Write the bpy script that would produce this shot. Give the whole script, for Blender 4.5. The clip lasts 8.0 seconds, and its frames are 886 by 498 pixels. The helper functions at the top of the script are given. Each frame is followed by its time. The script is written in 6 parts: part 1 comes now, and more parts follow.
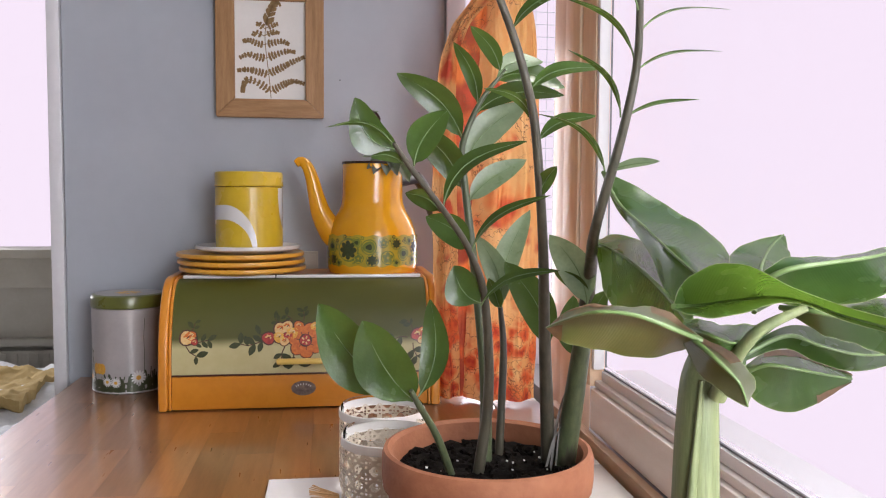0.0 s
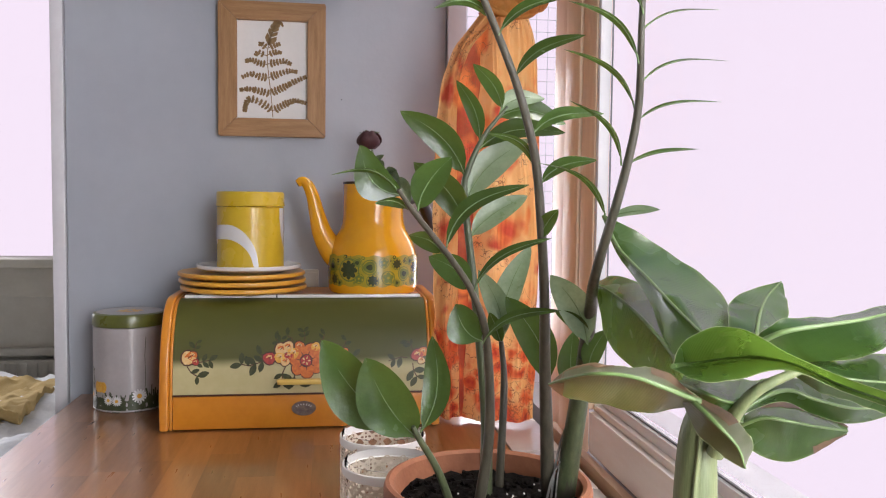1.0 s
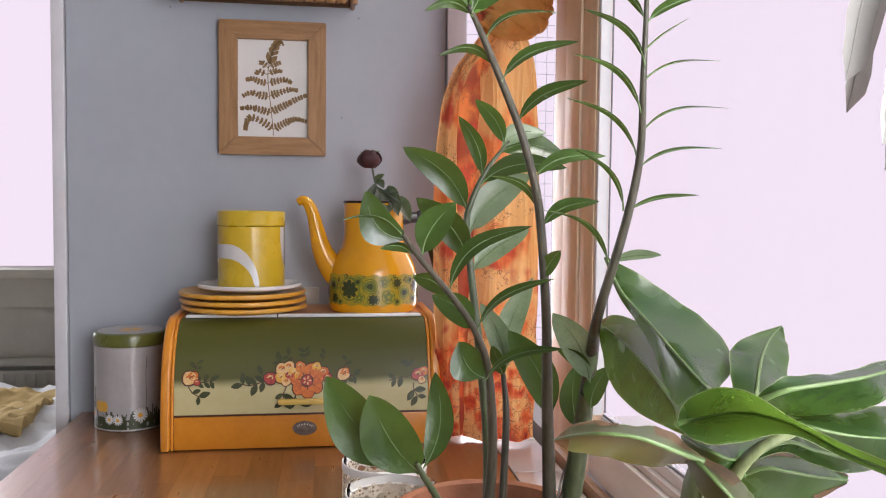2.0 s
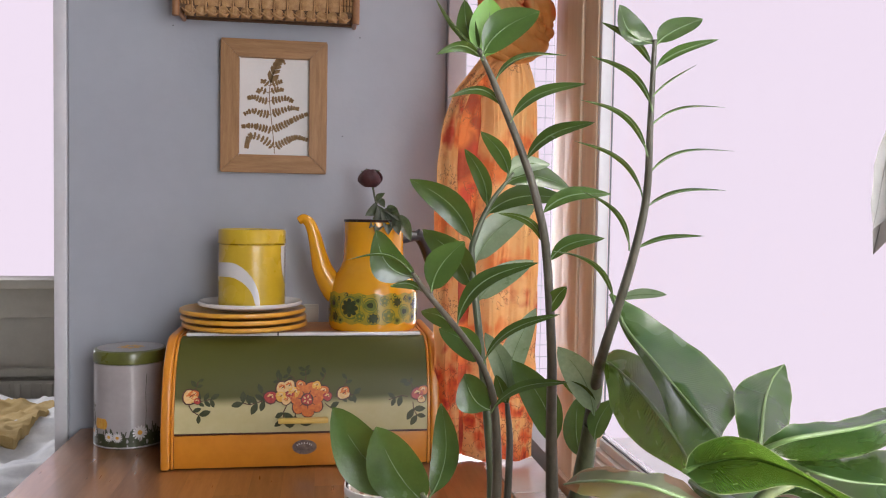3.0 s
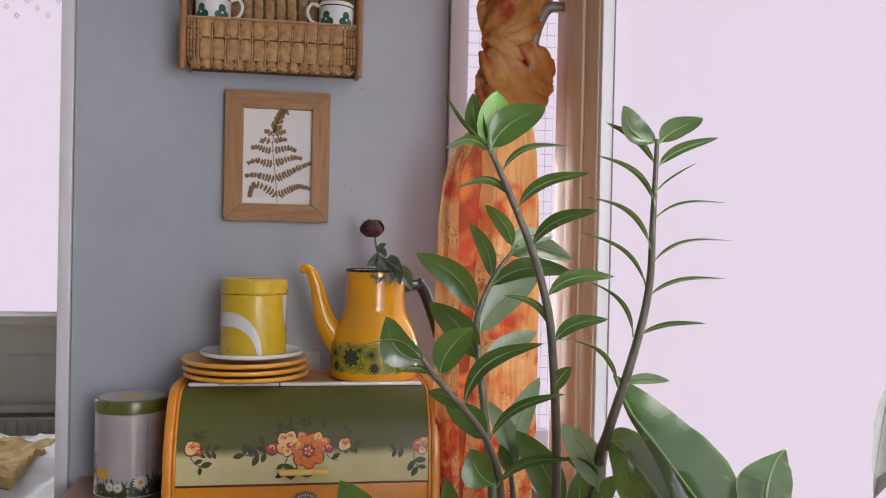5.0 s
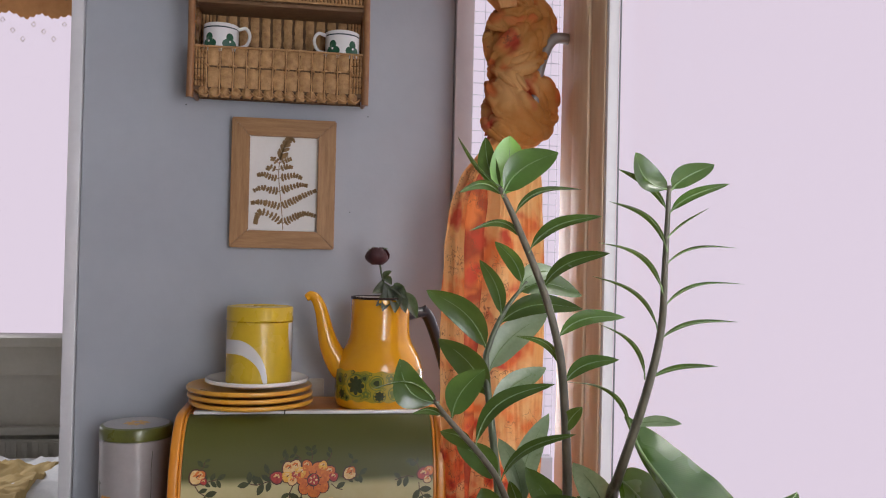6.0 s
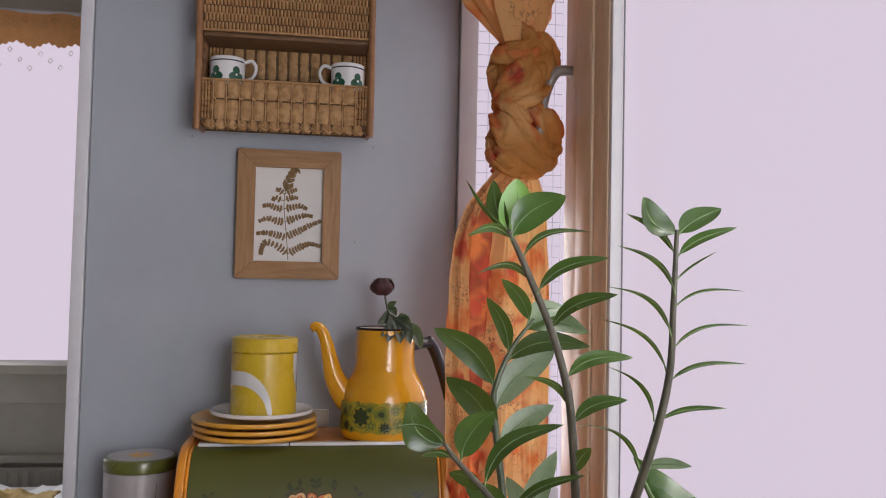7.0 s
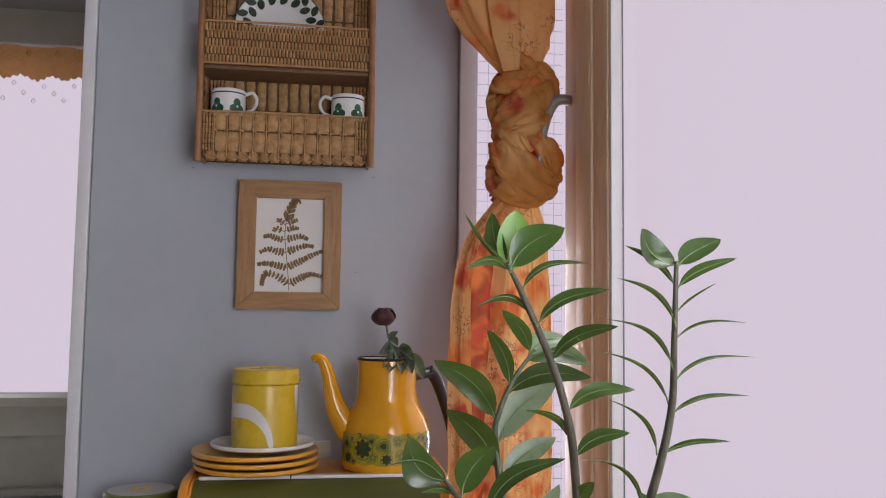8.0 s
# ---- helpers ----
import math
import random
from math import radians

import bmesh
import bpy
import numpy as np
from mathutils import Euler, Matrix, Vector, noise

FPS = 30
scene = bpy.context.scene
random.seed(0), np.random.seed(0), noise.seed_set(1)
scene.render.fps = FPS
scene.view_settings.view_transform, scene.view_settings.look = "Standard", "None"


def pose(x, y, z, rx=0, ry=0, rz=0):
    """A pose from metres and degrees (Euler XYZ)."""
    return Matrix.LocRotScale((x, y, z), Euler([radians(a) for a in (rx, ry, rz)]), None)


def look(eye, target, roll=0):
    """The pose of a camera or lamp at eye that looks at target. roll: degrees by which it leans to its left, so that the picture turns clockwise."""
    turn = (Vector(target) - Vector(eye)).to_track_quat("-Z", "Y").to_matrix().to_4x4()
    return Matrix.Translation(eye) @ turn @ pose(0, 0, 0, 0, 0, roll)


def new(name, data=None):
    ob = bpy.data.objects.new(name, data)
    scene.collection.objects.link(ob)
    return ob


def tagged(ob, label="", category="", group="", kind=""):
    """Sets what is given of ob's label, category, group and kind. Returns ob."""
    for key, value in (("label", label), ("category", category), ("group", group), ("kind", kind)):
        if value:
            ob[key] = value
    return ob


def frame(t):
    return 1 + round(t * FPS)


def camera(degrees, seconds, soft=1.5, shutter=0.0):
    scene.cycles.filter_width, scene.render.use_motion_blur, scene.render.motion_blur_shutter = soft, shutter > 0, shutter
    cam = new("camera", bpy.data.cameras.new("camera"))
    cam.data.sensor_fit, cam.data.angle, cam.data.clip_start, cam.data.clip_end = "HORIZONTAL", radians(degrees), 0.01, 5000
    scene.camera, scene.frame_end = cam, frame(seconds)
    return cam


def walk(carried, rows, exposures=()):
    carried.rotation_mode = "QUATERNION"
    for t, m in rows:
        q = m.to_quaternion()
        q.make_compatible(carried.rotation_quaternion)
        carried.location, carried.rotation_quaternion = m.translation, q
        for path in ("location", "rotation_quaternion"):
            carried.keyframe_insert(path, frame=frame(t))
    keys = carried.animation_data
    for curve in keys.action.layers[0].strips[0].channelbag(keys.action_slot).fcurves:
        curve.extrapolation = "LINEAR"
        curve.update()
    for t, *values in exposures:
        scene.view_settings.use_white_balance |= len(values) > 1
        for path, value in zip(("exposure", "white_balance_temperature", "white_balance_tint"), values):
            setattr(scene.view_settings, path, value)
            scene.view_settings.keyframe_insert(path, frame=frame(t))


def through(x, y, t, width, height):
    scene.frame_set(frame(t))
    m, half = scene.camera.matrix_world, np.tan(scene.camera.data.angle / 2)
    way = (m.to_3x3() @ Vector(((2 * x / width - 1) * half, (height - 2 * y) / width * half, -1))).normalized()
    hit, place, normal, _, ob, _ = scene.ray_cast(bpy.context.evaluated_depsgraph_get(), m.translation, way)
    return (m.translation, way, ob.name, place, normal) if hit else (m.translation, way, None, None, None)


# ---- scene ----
cam = camera(57.0, 8.0, soft=1.1)
PATH = [
    (0, (0.195, -1.468, 1.066), (0.468, 0.509, 0.937), 0.4),
    (0.5, (0.194, -1.471, 1.077), (0.469, 0.507, 0.953), 0.5),
    (1, (0.191, -1.474, 1.09), (0.468, 0.504, 0.975), 0.7),
    (1.5, (0.19, -1.475, 1.104), (0.468, 0.502, 0.993), 0.6),
    (3, (0.176, -1.483, 1.134), (0.472, 0.493, 1.047), 1.0),
    (3.5, (0.174, -1.485, 1.145), (0.471, 0.491, 1.072), 1.1),
    (4, (0.173, -1.49, 1.152), (0.471, 0.487, 1.095), 1.1),
    (5.5, (0.161, -1.495, 1.18), (0.467, 0.481, 1.183), 1.2),
    (6, (0.157, -1.497, 1.186), (0.459, 0.48, 1.213), 1.3),
    (6.5, (0.156, -1.498, 1.191), (0.452, 0.48, 1.245), 1.2),
    (7, (0.152, -1.5, 1.198), (0.447, 0.476, 1.282), 1.2),
    (7.5, (0.153, -1.498, 1.202), (0.443, 0.477, 1.318), 1.1),
    (8, (0.155, -1.498, 1.202), (0.442, 0.476, 1.352), 0.7),
]
walk(cam, [(t, look(eye, target, roll)) for t, eye, target, roll in PATH],
     exposures=[(0, 0.1), (3, 0.0), (5, -0.14), (8, -0.4)])

# ---------------- world and light ----------------
wd = bpy.data.worlds.new("sky")
scene.world = wd
wd.use_nodes = True
wn, wl = wd.node_tree.nodes, wd.node_tree.links
sky = wn.new("ShaderNodeTexSky")
sky.sky_type, sky.sun_disc = "NISHITA", False
sky.sun_elevation, sky.sun_rotation = radians(58), radians(98)
wl.new(sky.outputs[0], wn["Background"].inputs[0])
wn["Background"].inputs[1].default_value = 0.1
sun = new("sun", bpy.data.lights.new("sun", "SUN"))
sun.data.energy, sun.data.angle, sun.data.color = 2.6, radians(30), (1.0, 0.97, 0.93)
sun.matrix_world = look((1.0, -0.15, 1.6), (0, 0, 0))


def window_lamp(name, at, to, w, h, watts, color=(0.93, 0.95, 1.0)):
    """Daylight that enters by an opening."""
    la = bpy.data.lights.new(name, "AREA")
    la.shape, la.size, la.size_y, la.energy, la.color = "RECTANGLE", w, h, watts, color
    ob = new(name, la)
    ob.matrix_world = look(at, to)
    return ob


window_lamp("daylight_upper", (0.515, -1.2, 2.08), (-0.6, -1.2, 1.0), 1.0, 0.4, 0.4)
window_lamp("daylight_near", (0.515, -1.9, 1.2), (-1.0, -1.6, 1.0), 1.0, 0.85, 23)
window_lamp("daylight_low", (0.52, -1.45, 1.2), (0.25, -0.7, 1.0), 0.5, 0.7, 3.2)
window_lamp("daylight_corner", (0.488, 0.05, 1.08), (0.46, -0.3, 1.08), 0.09, 0.5, 1.15)
window_lamp("daylight_bedroom", (-1.88, 1.84, 1.53), (-1.75, 0.0, 1.2), 1.5, 1.25, 40)


# ---------------- mesh helpers ----------------
def root_of(ob):
    while ob.parent:
        ob = ob.parent
    return ob


def smooth(me, angle=35):
    me.shade_smooth()
    me.set_sharp_from_angle(angle=radians(angle))


def part(name, bm, material, parent, label="", angle=35):
    """Links a bmesh, made in world places, as one mesh under a thing or a part."""
    bmesh.ops.translate(bm, verts=bm.verts, vec=-root_of(parent).location)
    me = bpy.data.meshes.new(name)
    bm.to_mesh(me)
    bm.free()
    smooth(me, angle)
    me.materials.append(material)
    ob = new(name, me)
    ob.parent = parent
    return tagged(ob, label)


def single(name, bm, material, label, category, at=(0, 0, 0), kind="", group="", angle=35):
    """A thing that is one mesh."""
    bmesh.ops.translate(bm, verts=bm.verts, vec=-Vector(at))
    me = bpy.data.meshes.new(name)
    bm.to_mesh(me)
    bm.free()
    smooth(me, angle)
    me.materials.append(material)
    ob = new(name, me)
    ob.location = at
    return tagged(ob, label, category, group, kind)


def thing(name, at, label, category, group="", kind=""):
    ob = new(name)
    ob.location = at
    ob.empty_display_size = 0.05
    return tagged(ob, label, category, group, kind)


def box(bm, x0, x1, y0, y1, z0, z1, bevel=0.0, m=None):
    made = bmesh.ops.create_cube(bm, size=1)["verts"]
    for v in made:
        v.co = Vector(((x0 + x1) / 2 + v.co.x * (x1 - x0), (y0 + y1) / 2 + v.co.y * (y1 - y0), (z0 + z1) / 2 + v.co.z * (z1 - z0)))
    if m:
        for v in made:
            v.co = m @ v.co
    if bevel:
        es = list({e for v in made for e in v.link_edges})
        bmesh.ops.bevel(bm, geom=es, offset=bevel, segments=2, affect="EDGES", profile=0.6)
    return bm


def boxed(*a, **k):
    return box(bmesh.new(), *a, **k)


def lathe(bm, profile, cx, cy, segs=48, close=True):
    """Turns (radius, height) pairs round an upright line."""
    rings = []
    for r, z in profile:
        rings.append([bm.verts.new((cx + r * math.cos(2 * math.pi * i / segs), cy + r * math.sin(2 * math.pi * i / segs), z)) for i in range(segs)])
    for a, b in zip(rings, rings[1:]):
        for i in range(segs):
            bm.faces.new((a[i], a[(i + 1) % segs], b[(i + 1) % segs], b[i]))
    if close:
        for ring, flip in ((rings[0], True), (rings[-1], False)):
            if profile[0 if flip else -1][0] > 1e-4:
                bm.faces.new(ring[::-1] if flip else ring)
    return bm


def curve_pts(pts, n):
    """Catmull-Rom through points."""
    p = [Vector(q) for q in pts]
    p = [p[0] * 2 - p[1]] + p + [p[-1] * 2 - p[-2]]
    out = []
    for k in range(n + 1):
        s = k / n * (len(p) - 3)
        i = min(int(s), len(p) - 4)
        t = s - i
        a, b, c, d = p[i:i + 4]
        out.append(0.5 * (2 * b + (c - a) * t + (2 * a - 5 * b + 4 * c - d) * t * t + (3 * b - a - 3 * c + d) * t ** 3))
    return out


def tube(bm, pts, radii, segs=12, n=0, flat=1.0, cap=True):
    """A tube through points, with a radius at each; n resamples."""
    pts = [Vector(p) for p in pts]
    if n:
        k = len(pts) - 1
        rad = [radii[min(int(i / n * k), k - 1)] * (1 - (i / n * k - min(int(i / n * k), k - 1))) + radii[min(int(i / n * k), k - 1) + 1] * (i / n * k - min(int(i / n * k), k - 1)) for i in range(n + 1)]
        pts, radii = curve_pts(pts, n), rad
    side = None
    rings = []
    for i, p in enumerate(pts):
        d = (pts[min(i + 1, len(pts) - 1)] - pts[max(i - 1, 0)]).normalized()
        if side is None:
            side = d.orthogonal().normalized()
        side = (side - d * side.dot(d)).normalized()
        up = d.cross(side)
        rings.append([bm.verts.new(p + radii[i] * (side * math.cos(2 * math.pi * j / segs) + up * flat * math.sin(2 * math.pi * j / segs))) for j in range(segs)])
    for a, b in zip(rings, rings[1:]):
        for j in range(segs):
            bm.faces.new((a[j], a[(j + 1) % segs], b[(j + 1) % segs], b[j]))
    if cap:
        bm.faces.new(rings[0][::-1])
        bm.faces.new(rings[-1])
    return bm


# ---------------- materials ----------------
def mat(name, c1, c2=None, rough=0.5, metal=0.0, scale=40.0, fine=0.0, bump=0.0, bump_scale=None, coat=0.0, stretch=(1, 1, 1), vary=0.0, trans=0.0, sss=0.0, ior=1.5):
    """A surface of two tones mixed by a coarse and a fine noise, with relief."""
    m = bpy.data.materials.new(name)
    m.use_nodes = True
    n, l = m.node_tree.nodes, m.node_tree.links
    b = n["Principled BSDF"]
    b.inputs["Roughness"].default_value = rough
    b.inputs["Metallic"].default_value = metal
    b.inputs["Coat Weight"].default_value = coat
    b.inputs["Coat Roughness"].default_value = 0.12
    b.inputs["IOR"].default_value = ior
    b.inputs["Transmission Weight"].default_value = trans
    if sss:
        b.inputs["Subsurface Weight"].default_value = sss
        b.inputs["Subsurface Radius"].default_value = (0.004, 0.004, 0.002)
    tc, mp = n.new("ShaderNodeTexCoord"), n.new("ShaderNodeMapping")
    mp.inputs["Scale"].default_value = stretch
    l.new(tc.outputs["Object"], mp.inputs[0])
    c2 = c2 or tuple(x * 0.88 for x in c1)
    t1, t2 = n.new("ShaderNodeTexNoise"), n.new("ShaderNodeTexNoise")
    t1.inputs["Scale"].default_value, t1.inputs["Detail"].default_value = scale, 3
    t2.inputs["Scale"].default_value, t2.inputs["Detail"].default_value = scale * 7, 4
    l.new(mp.outputs[0], t1.inputs[0]), l.new(mp.outputs[0], t2.inputs[0])
    add = n.new("ShaderNodeMath")
    add.operation = "MULTIPLY_ADD"
    add.inputs[1].default_value = 0.45
    l.new(t2.outputs[0], add.inputs[0]), l.new(t1.outputs[0], add.inputs[2])
    ramp = n.new("ShaderNodeValToRGB")
    ramp.color_ramp.elements[0].position, ramp.color_ramp.elements[1].position = 0.5, 0.95
    ramp.color_ramp.elements[0].color, ramp.color_ramp.elements[1].color = (*c1, 1), (*c2, 1)
    l.new(add.outputs[0], ramp.inputs[0])
    col = ramp.outputs[0]
    if vary:
        oi, hv, mr = n.new("ShaderNodeObjectInfo"), n.new("ShaderNodeHueSaturation"), n.new("ShaderNodeMapRange")
        mr.inputs["To Min"].default_value, mr.inputs["To Max"].default_value = 1 - vary, 1 + vary
        l.new(oi.outputs["Random"], mr.inputs[0]), l.new(mr.outputs[0], hv.inputs["Value"]), l.new(col, hv.inputs["Color"])
        col = hv.outputs[0]
    l.new(col, b.inputs["Base Color"])
    rr = n.new("ShaderNodeMapRange")
    rr.inputs["To Min"].default_value, rr.inputs["To Max"].default_value = max(rough - 0.08, 0.02), min(rough + 0.08, 1)
    l.new(t1.outputs[0], rr.inputs[0]), l.new(rr.outputs[0], b.inputs["Roughness"])
    if bump:
        bp = n.new("ShaderNodeBump")
        bp.inputs["Strength"].default_value, bp.inputs["Distance"].default_value = bump, 0.002
        t3 = n.new("ShaderNodeTexNoise")
        t3.inputs["Scale"].default_value, t3.inputs["Detail"].default_value = bump_scale or scale * 5, 5
        l.new(mp.outputs[0], t3.inputs[0]), l.new(t3.outputs[0], bp.inputs["Height"]), l.new(bp.outputs[0], b.inputs["Normal"])
    return m


def glow(name, color, strength):
    m = bpy.data.materials.new(name)
    m.use_nodes = True
    n, l = m.node_tree.nodes, m.node_tree.links
    n.remove(n["Principled BSDF"])
    e = n.new("ShaderNodeEmission")
    e.inputs[0].default_value, e.inputs[1].default_value = (*color, 1), strength
    l.new(e.outputs[0], n["Material Output"].inputs[0])
    return m


def glass(name, rough=0.0, tint=(1, 1, 1), bump=0.0):
    m = bpy.data.materials.new(name)
    m.use_nodes = True
    n, l = m.node_tree.nodes, m.node_tree.links
    b = n["Principled BSDF"]
    b.inputs["Base Color"].default_value = (*tint, 1)
    b.inputs["Transmission Weight"].default_value, b.inputs["Roughness"].default_value, b.inputs["IOR"].default_value = 1, rough, 1.45
    if bump:
        t, bp = n.new("ShaderNodeTexNoise"), n.new("ShaderNodeBump")
        t.inputs["Scale"].default_value = 60
        bp.inputs["Strength"].default_value, bp.inputs["Distance"].default_value = bump, 0.002
        l.new(t.outputs[0], bp.inputs["Height"]), l.new(bp.outputs[0], b.inputs["Normal"])
    return m


M_WALL = mat("wall_paint", (0.41, 0.435, 0.48), (0.38, 0.4, 0.445), rough=0.65, scale=6, bump=0.12, bump_scale=120)
M_TRIM = mat("white_trim", (0.72, 0.71, 0.74), (0.66, 0.65, 0.68), rough=0.4, scale=14, bump=0.05)
M_CREAM = mat("bedroom_wall", (0.52, 0.5, 0.45), (0.46, 0.44, 0.39), rough=0.6, scale=9, bump=0.08)
# Grey for the ceiling and outer room walls, kept dark to weaken bounced fill.
M_CEIL = mat("dimmed_room_paint", (0.3, 0.285, 0.28), rough=0.8, scale=8, bump=0.1)
M_FLOOR = mat("floor_boards", (0.26, 0.16, 0.09), (0.2, 0.12, 0.06), rough=0.45, scale=5, stretch=(8, 1, 1))
M_STRIP = mat("beech_strip", (0.26, 0.11, 0.036), (0.19, 0.076, 0.024), rough=0.3, scale=16, stretch=(6, 0.6, 6), vary=0.28, coat=0.7, bump=0.02)
M_EDGE = mat("tabletop_core", (0.2, 0.095, 0.04), rough=0.45, scale=20)
M_ORANGE = mat("orange_enamel", (0.66, 0.25, 0.022), (0.58, 0.2, 0.015), rough=0.32, scale=18, coat=0.25, bump=0.03)
M_YELLOW = mat("kettle_enamel", (0.77, 0.37, 0.013), (0.71, 0.32, 0.01), rough=0.16, scale=14, coat=0.6)
M_TIN = mat("yellow_tin_paint", (0.68, 0.47, 0.035), (0.61, 0.41, 0.025), rough=0.28, scale=16, coat=0.3)
M_WHITE = mat("white_glaze", (0.75, 0.74, 0.73), (0.7, 0.69, 0.68), rough=0.2, scale=20, coat=0.4)
M_PLATE = mat("mustard_glaze", (0.78, 0.41, 0.055), (0.72, 0.35, 0.04), rough=0.3, scale=20, coat=0.3)
M_OAKV = mat("oak_grain_upright", (0.4, 0.215, 0.085), (0.27, 0.135, 0.048), rough=0.5, scale=30, stretch=(6, 6, 0.5), bump=0.15)
M_OAKH = mat("oak_grain_level", (0.4, 0.215, 0.085), (0.27, 0.135, 0.048), rough=0.5, scale=30, stretch=(0.5, 6, 6), bump=0.15)
M_PAPER = mat("paper", (0.78, 0.76, 0.73), (0.74, 0.72, 0.69), rough=0.8, scale=30, bump=0.05)
M_FERN = mat("pressed_fern", (0.3, 0.19, 0.08), (0.19, 0.115, 0.05), rough=0.8, scale=120)
M_BLACK = mat("black_plastic", (0.012, 0.011, 0.012), (0.02, 0.018, 0.018), rough=0.35, scale=30)
M_DARKRIM = mat("brown_enamel_rim", (0.03, 0.016, 0.012), rough=0.25, scale=40)
M_WICKER = mat("wicker", (0.5, 0.29, 0.12), (0.33, 0.17, 0.065), rough=0.55, scale=60, bump=0.3, bump_scale=400)
M_RUSH = mat("rush_weave", (0.52, 0.31, 0.13), (0.3, 0.155, 0.06), rough=0.6, scale=90, bump=0.6, bump_scale=420)
M_CANE = mat("cane", (0.33, 0.16, 0.065), (0.22, 0.1, 0.04), rough=0.4, scale=40, bump=0.15)
M_TERRA = mat("terracotta", (0.34, 0.13, 0.062), (0.25, 0.088, 0.042), rough=0.75, scale=24, bump=0.2, bump_scale=260)
M_SOIL = mat("soil", (0.012, 0.009, 0.007), (0.004, 0.003, 0.003), rough=0.95, ior=1.2, scale=90, bump=1.0, bump_scale=350)
M_FRAMEWOOD = mat("painted_window_wood", (0.88, 0.66, 0.46), (0.8, 0.57, 0.38), rough=0.45, scale=22, stretch=(4, 4, 0.6), bump=0.1)
M_SILLWOOD = mat("sill_wood", (0.5, 0.31, 0.18), (0.42, 0.25, 0.14), rough=0.5, scale=25, stretch=(5, 0.7, 5), bump=0.1)
M_TILE = mat("sill_tile", (0.72, 0.69, 0.66), (0.66, 0.62, 0.58), rough=0.25, scale=16, vary=0.05, coat=0.3)
M_GROUT = mat("grout", (0.16, 0.13, 0.1), rough=0.9, scale=60)
M_GLASS = glass("window_glass")
M_GLASS.node_tree.nodes["Principled BSDF"].inputs["IOR"].default_value = 1.06
M_NET = mat("net_white", (0.85, 0.86, 0.92), rough=0.7, scale=30, trans=0.7)
_n, _l = M_NET.node_tree.nodes, M_NET.node_tree.links
_t, _m = _n.new("ShaderNodeBsdfTranslucent"), _n.new("ShaderNodeMixShader")
_t.inputs[0].default_value, _m.inputs[0].default_value = (0.85, 0.85, 0.9, 1), 0.6
_l.new(_n["Principled BSDF"].outputs[0], _m.inputs[1]), _l.new(_t.outputs[0], _m.inputs[2]), _l.new(_m.outputs[0], _n["Material Output"].inputs[0])
M_SKYGLOW = glow("overcast_glow", (0.83, 0.715, 0.85), 1.06)
M_PALE = mat("pale_painted_wood", (0.88, 0.82, 0.77), (0.84, 0.76, 0.7), rough=0.45, scale=22, stretch=(4, 0.6, 4), bump=0.08)
M_BEAD = mat("white_bead", (0.88, 0.86, 0.87), (0.84, 0.82, 0.83), rough=0.4, scale=20)
M_SEAL = mat("grey_seal", (0.2, 0.2, 0.21), rough=0.6, scale=50)
M_HANDLE = mat("satin_handle", (0.4, 0.38, 0.37), rough=0.35, metal=0.6, scale=40)


# ---------------- structure ----------------
def slab(name, label, material, *a, bevel=0.0, cat="wall"):
    return single(name, boxed(*a, bevel=bevel), material, label, cat, kind="structure")


slab("floor", "brown timber floor of the flat", M_FLOOR, -3.2, 0.7, -3.2, 2.3, -0.1, 0.0, cat="floor")
slab("ceiling", "plain grey ceiling, toned dark to cut bounced light", M_CEIL, -3.2, 0.8, -3.2, 2.3, 2.42, 2.5, cat="ceiling")
slab("wall_north", "blue-grey painted wall behind the bread bin", M_WALL, -0.253, 0.398, 0.0, 0.11, 0.0, 2.42)
slab("trim", "white painted casing at the end of the wall", M_TRIM, -0.277, -0.2555, -0.004, 0.115, 0.0, 2.42, bevel=0.003, cat="door casing")
slab("wall_south", "plain grey wall, toned dark to cut bounced light", M_CEIL, -3.2, 0.7, -3.2, -3.1, 0.0, 2.42)
slab("wall_west", "plain grey wall, toned dark to cut bounced light", M_CEIL, -3.2, -3.1, -3.1, 2.3, 0.0, 2.42)
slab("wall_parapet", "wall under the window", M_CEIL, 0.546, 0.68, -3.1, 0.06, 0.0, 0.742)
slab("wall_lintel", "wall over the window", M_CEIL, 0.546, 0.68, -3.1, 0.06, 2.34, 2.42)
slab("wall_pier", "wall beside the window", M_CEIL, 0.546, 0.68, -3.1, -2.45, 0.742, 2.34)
# narrow glazed opening at the corner
slab("trim_corner", "white painted jamb beside the corner glazing", M_TRIM, 0.4, 0.434, -0.012, 0.1, 0.0, 2.42, bevel=0.003, cat="window jamb")
slab("wall_corner_foot", "white panel under the corner glazing", M_TRIM, 0.436, 0.625, 0.07, 0.1, 0.0, 0.8)

# far bedroom wall round its window
slab("wall_bedroom_low", "cream panelled wall under the bedroom window", M_CREAM, -3.1, -0.2, 2.0, 2.1, 0.0, 0.80)
slab("wall_bedroom_high", "cream wall over the bedroom window", M_CREAM, -3.1, -0.2, 2.0, 2.1, 2.22, 2.42)
slab("wall_bedroom_side", "cream wall beside the bedroom window", M_CREAM, -0.75, -0.2, 2.0, 2.1, 0.8, 2.22)
slab("wall_bedroom_end", "cream wall beside the bedroom window", M_CREAM, -3.1, -2.9, 2.0, 2.1, 0.8, 2.22)
slab("wall_partition", "light wall of the bedroom", M_CREAM, -0.19, -0.1, 0.12, 2.1, 0.0, 2.42)
slab("backdrop", "bright overcast daylight outside the window", M_SKYGLOW, 1.6, 1.62, -3.6, 1.2, -0.4, 2.8, cat="sky")
